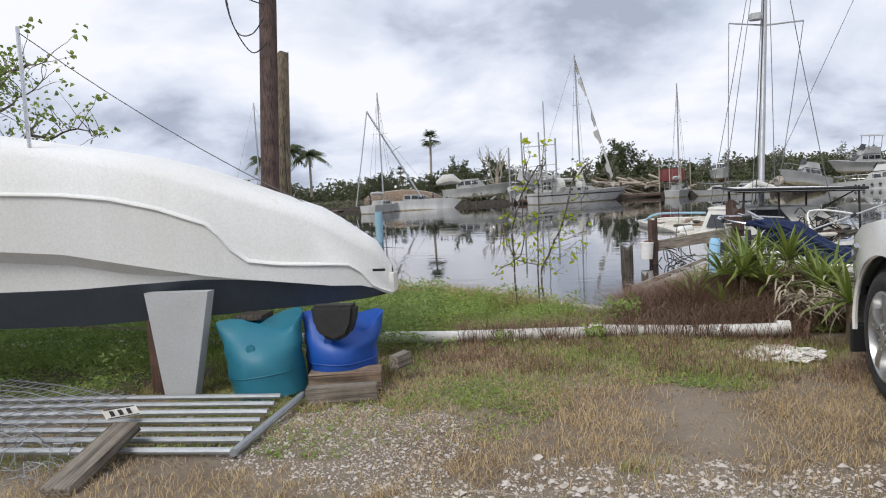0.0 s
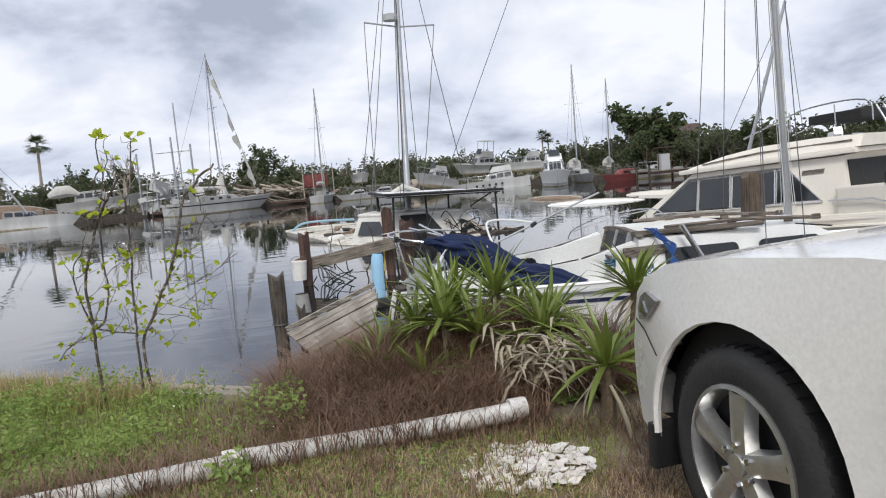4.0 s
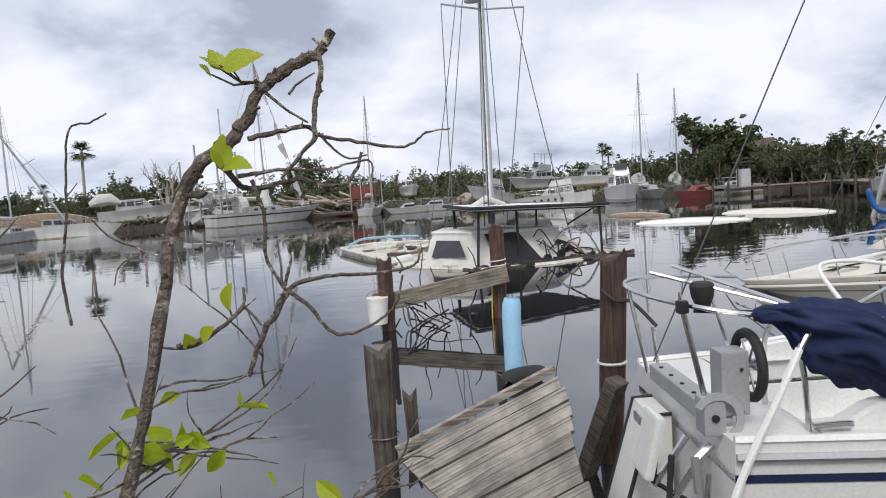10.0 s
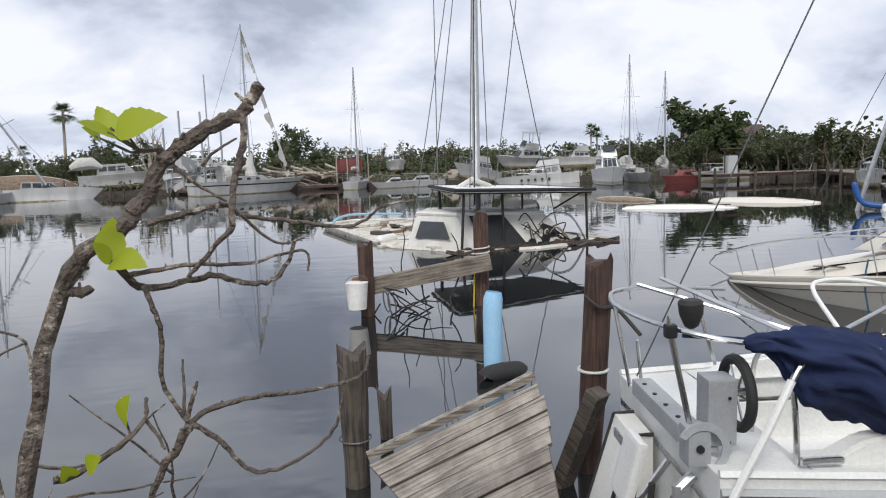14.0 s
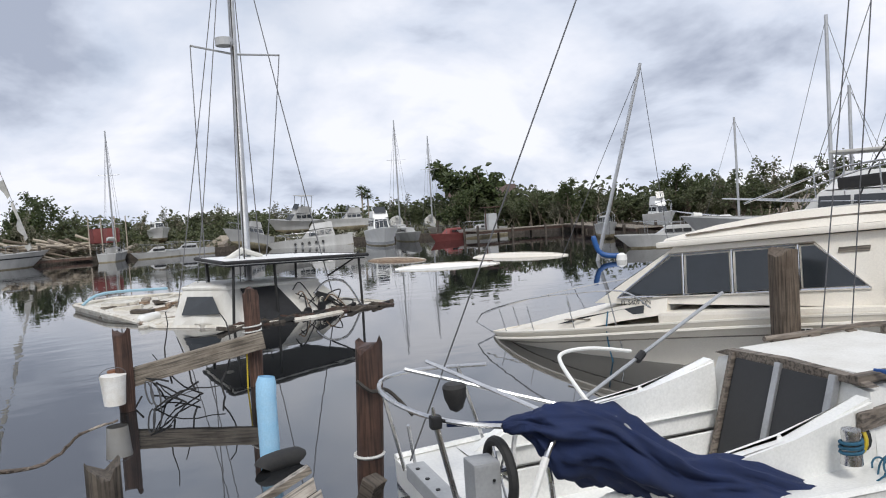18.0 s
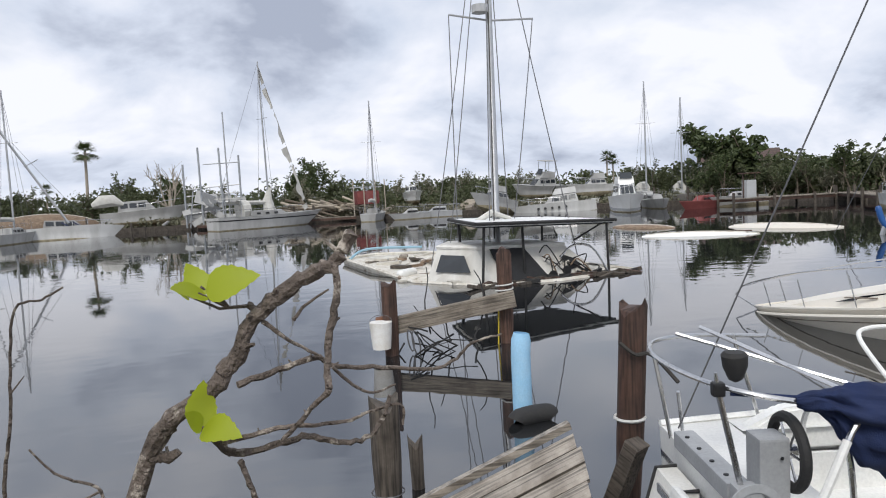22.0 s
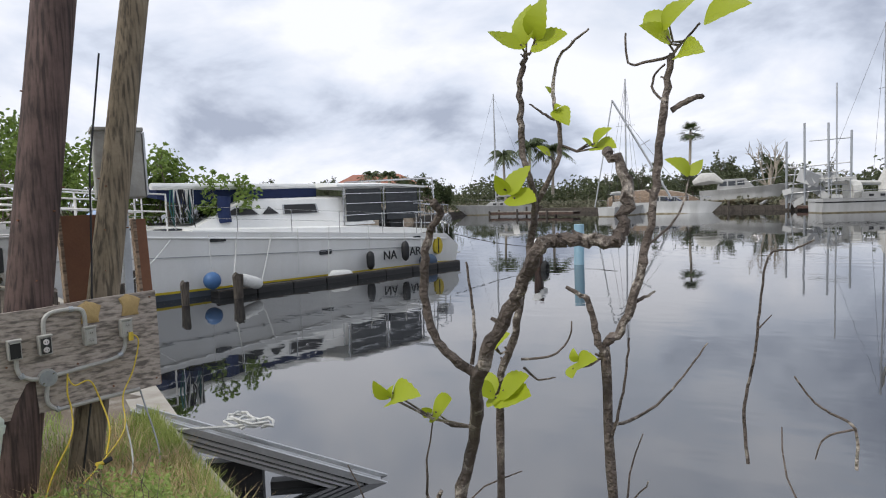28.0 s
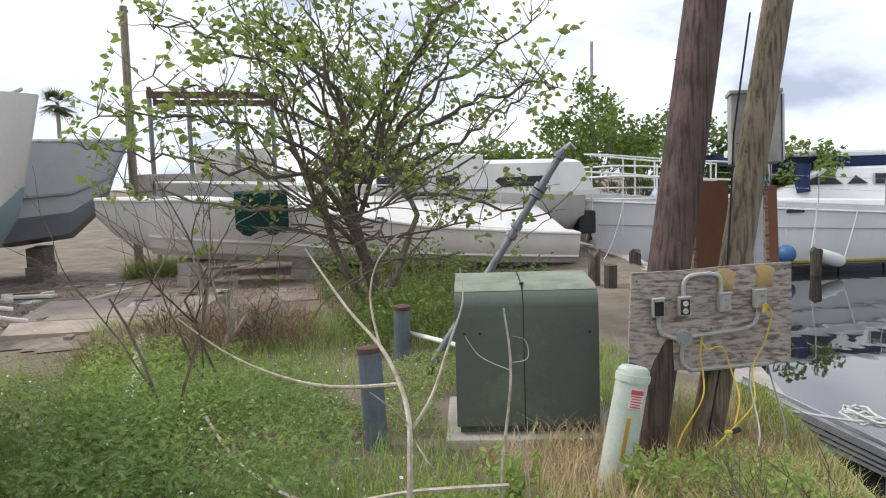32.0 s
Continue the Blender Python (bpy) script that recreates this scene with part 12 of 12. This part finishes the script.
bt = thing("arching_branch", pose(-3.4, 7.4, 0.0), "long pale dead branch arching over weeds", "branch", "arching branches")
part("branch", tube(arc([Vector(p) for p in ((-1.4, 0.4, 0.30), (-0.8, 0.6, 0.16), (0.0, 0.9, 0.22), (0.5, 1.3, 0.42), (0.75, 1.6, 0.5))], 6), 0.010, 6), "bark_pale", bt)
bt = thing("arching_branch", pose(-2.4, 6.4, 0.0), "thin curved dead branch lying in weeds", "branch", "arching branches")
part("branch", tube(arc([Vector(p) for p in ((-1.2, -0.3, 0.5), (-0.5, 0.1, 0.38), (0.1, 0.45, 0.2), (0.4, 0.8, 0.02))], 6), 0.008, 6), "bark_pale", bt)
bt = thing("arching_branch", pose(-2.9, 7.9, 0.0), "brown vine looping over green weeds", "branch", "arching branches")
part("branch", tube(arc([Vector(p) for p in ((0.3, 0.0, 0.0), (0.25, 0.1, 0.3), (0.0, 0.0, 0.42), (-0.4, -0.3, 0.3), (-0.6, -0.4, 0.05))], 6), 0.006, 6), "bark", bt)

# bushes with broad leaves near the board
for x, y, h, n in ((-3.45, 9.35, 0.30, 130), (-3.0, 8.3, 0.34, 120), (-3.3, 7.6, 0.3, 110), (-3.35, 9.95, 0.34, 40)):
    random.seed(int(-100 * x))
    lb_ = thing("leafy_weed", pose(x, y, gz(x, y)), "bright green leafy weed plant", "weed", "leafy weeds")
    sp = []
    for k in range(8):
        bm = bmesh.new()
        pts, dd = limb((0, 0, 0), (rnd(-0.6, 0.6), rnd(-0.6, 0.6), 1), h * rnd(0.7, 1.1), 0.004, 0.002, bm, 0.15, 5)
        sp += [tuple(q + Vector((rnd(-0.03, 0.03), rnd(-0.03, 0.03), rnd(-0.02, 0.03)))) for q in pts[2:] for _ in range(max(1, n // 32))]
        part("stalk", bm, "weed", lb_)
    leaves(sp, 0.034, "weed", "foliage", lb_, 0.8, 0.2, 1.8)


# ---- the tree beside the trimaran and the bushes behind ----
def yard_tree():
    random.seed(61)
    t = thing("tree", pose(-8.95, 9.85, -0.03) @ Matrix.Diagonal((1.1, 1.38, 1.22, 1)), "half-bare tree with fresh green lobed leaves", "tree")
    tips = []
    for d, l, r in (((-0.05, -0.16, 1), 1.5, 0.070), ((0.15, -0.55, 0.9), 1.4, 0.050), ((-0.1, 0.50, 0.8), 1.2, 0.045), ((0.2, -0.30, 1), 1.7, 0.045)):
        bm = bmesh.new()
        branching(bm, Vector((rnd(-0.08, 0.08), rnd(-0.08, 0.08), 0)), Vector(d), l, r, 4, tips, 0.80, 0.12, (2, 4), 0.15)
        part("trunk", bm, "bark", t)
    low = []
    for k in range(16):
        bm = bmesh.new()
        branching(bm, Vector((rnd(-0.1, 0.1), rnd(-0.2, 0.2), rnd(0.5, 1.3))), Vector((rnd(0, 0.8), rnd(-1, 1), rnd(-0.1, 0.5))), rnd(0.6, 1.0), 0.016, 2, low, 1.0, -0.12, (2, 4), 0.25)
        part("branch", bm, "bark", t)
    sp, big = [], []

    def cluster(p, n, wide, out):
        for _ in range(n):
            out.append((p.x + random.gauss(0, wide), p.y + random.gauss(0, wide), p.z + random.gauss(-0.01, wide * 0.8)))
    for p in tips:
        if p.z > 0.9 and random.random() < 0.9:
            cluster(p, random.choice((1, 2, 2, 4)), 0.05, sp)
    for p in low:
        if random.random() < 0.07:
            cluster(p, 3, 0.04, sp)
    # arching boughs reaching sideways
    for pts in ([(0.1, -0.1, 1.5), (0.4, -0.9, 1.5), (0.5, -1.6, 1.65), (0.4, -2.3, 1.75)], [(0.0, 0.1, 1.5), (0.3, 0.6, 1.75), (0.4, 1.1, 2.1), (0.5, 1.35, 2.35)], [(0.1, -0.2, 1.2), (0.7, -1.0, 1.2), (0.9, -2.0, 1.40)],
                [(0, 0, 1.7), (0.1, -0.7, 2.1), (0.2, -1.3, 2.3), (0.2, -1.9, 2.35)], [(0.1, 0.2, 1.3), (0.6, 0.7, 1.2), (0.9, 1.4, 1.0)], [(0, -0.2, 1.8), (0.3, -0.8, 2.4), (0.4, -1.4, 2.75), (0.4, -1.8, 2.8)],
                [(0, -0.2, 2.0), (0.2, -0.6, 2.7), (0.3, -1.0, 3.1)], [(0.1, -0.1, 1.4), (0.5, -0.8, 1.8), (0.7, -1.5, 2.0), (0.7, -2.2, 2.05)], [(0.0, 0.1, 1.8), (0.2, 0.5, 2.4), (0.3, 0.8, 2.9)],
                [(0.1, 0.1, 1.6), (0.8, 0.5, 2.0), (1.4, 0.9, 2.2), (1.8, 1.1, 2.2)], [(0.0, 0.2, 1.9), (0.5, 0.8, 2.5), (0.8, 1.3, 2.9)], [(0.1, 0.1, 2.0), (0.9, 0.3, 2.7), (1.5, 0.6, 3.0)]):
        bm2 = bmesh.new()
        P = arc([Vector(p) for p in pts], 6)
        for k in range(1, len(P)):
            P[k] = P[k] + Vector((random.gauss(0, 0.03), random.gauss(0, 0.03), random.gauss(0, 0.03)))
        tube(P, [0.024 * (1 - 0.8 * k / len(P)) for k in range(len(P))], 6, bm2)
        for k in range(4, len(P)):
            for _ in range(2):
                q, dd = limb(P[k], (rnd(-0.6, 0.8), rnd(-0.9, 0.7), rnd(-0.35, 0.9)), rnd(0.2, 0.6), 0.006, 0.002, bm2, 0.25, 6)
                if random.random() < 0.8:
                    cluster(q[-1], random.randint(4, 7), 0.055, big if k > len(P) // 2 else sp)
                    cluster(q[-3], random.randint(0, 2), 0.05, sp)
        part("bough", bm2, "bark", t)

    random.shuffle(sp)
    leaves(sp[:20000], 0.047, "leaf_yard", "foliage", t, 0.9, 0.22, 1.15)
    leaves(big, 0.064, "leaf_yard", "large_leaves", t, 0.9, 0.22, 1.15)


yard_tree()
for x, y, h, w, sd, n in ((-17.5, 17.2, 3.5, 1.7, 71, 1500), (-18.5, 19.6, 4.0, 1.9, 72, 1700), (-16.5, 21.5, 3.0, 1.6, 73, 1300), (-20.5, 15.6, 3.4, 1.8, 74, 1500), (-22, 12.5, 3.2, 1.8, 75, 1300)):
    random.seed(sd)
    t = thing("bush", pose(x, y, -0.05), "tall green bush behind the hauled-out boats", "bush", "yard bushes")
    tips = []
    for k in range(7):
        bm = bmesh.new()
        branching(bm, Vector((rnd(-0.4, 0.4), rnd(-0.4, 0.4), 0)), Vector((rnd(-0.6, 0.6), rnd(-0.6, 0.6), 1)), h * rnd(0.38, 0.55), 0.04, 3, tips, 0.7, 0.2, (2, 3), 0.14)
        part("branch", bm, "bark", t)
    sp = []
    while len(sp) < n * 2:
        p = random.choice(tips)
        sp.append((p.x + rnd(-0.22, 0.22), p.y + rnd(-0.22, 0.22), p.z + rnd(-0.2, 0.2)))
    leaves(sp, 0.10, "leaf_tree", "foliage", t, 0.9)
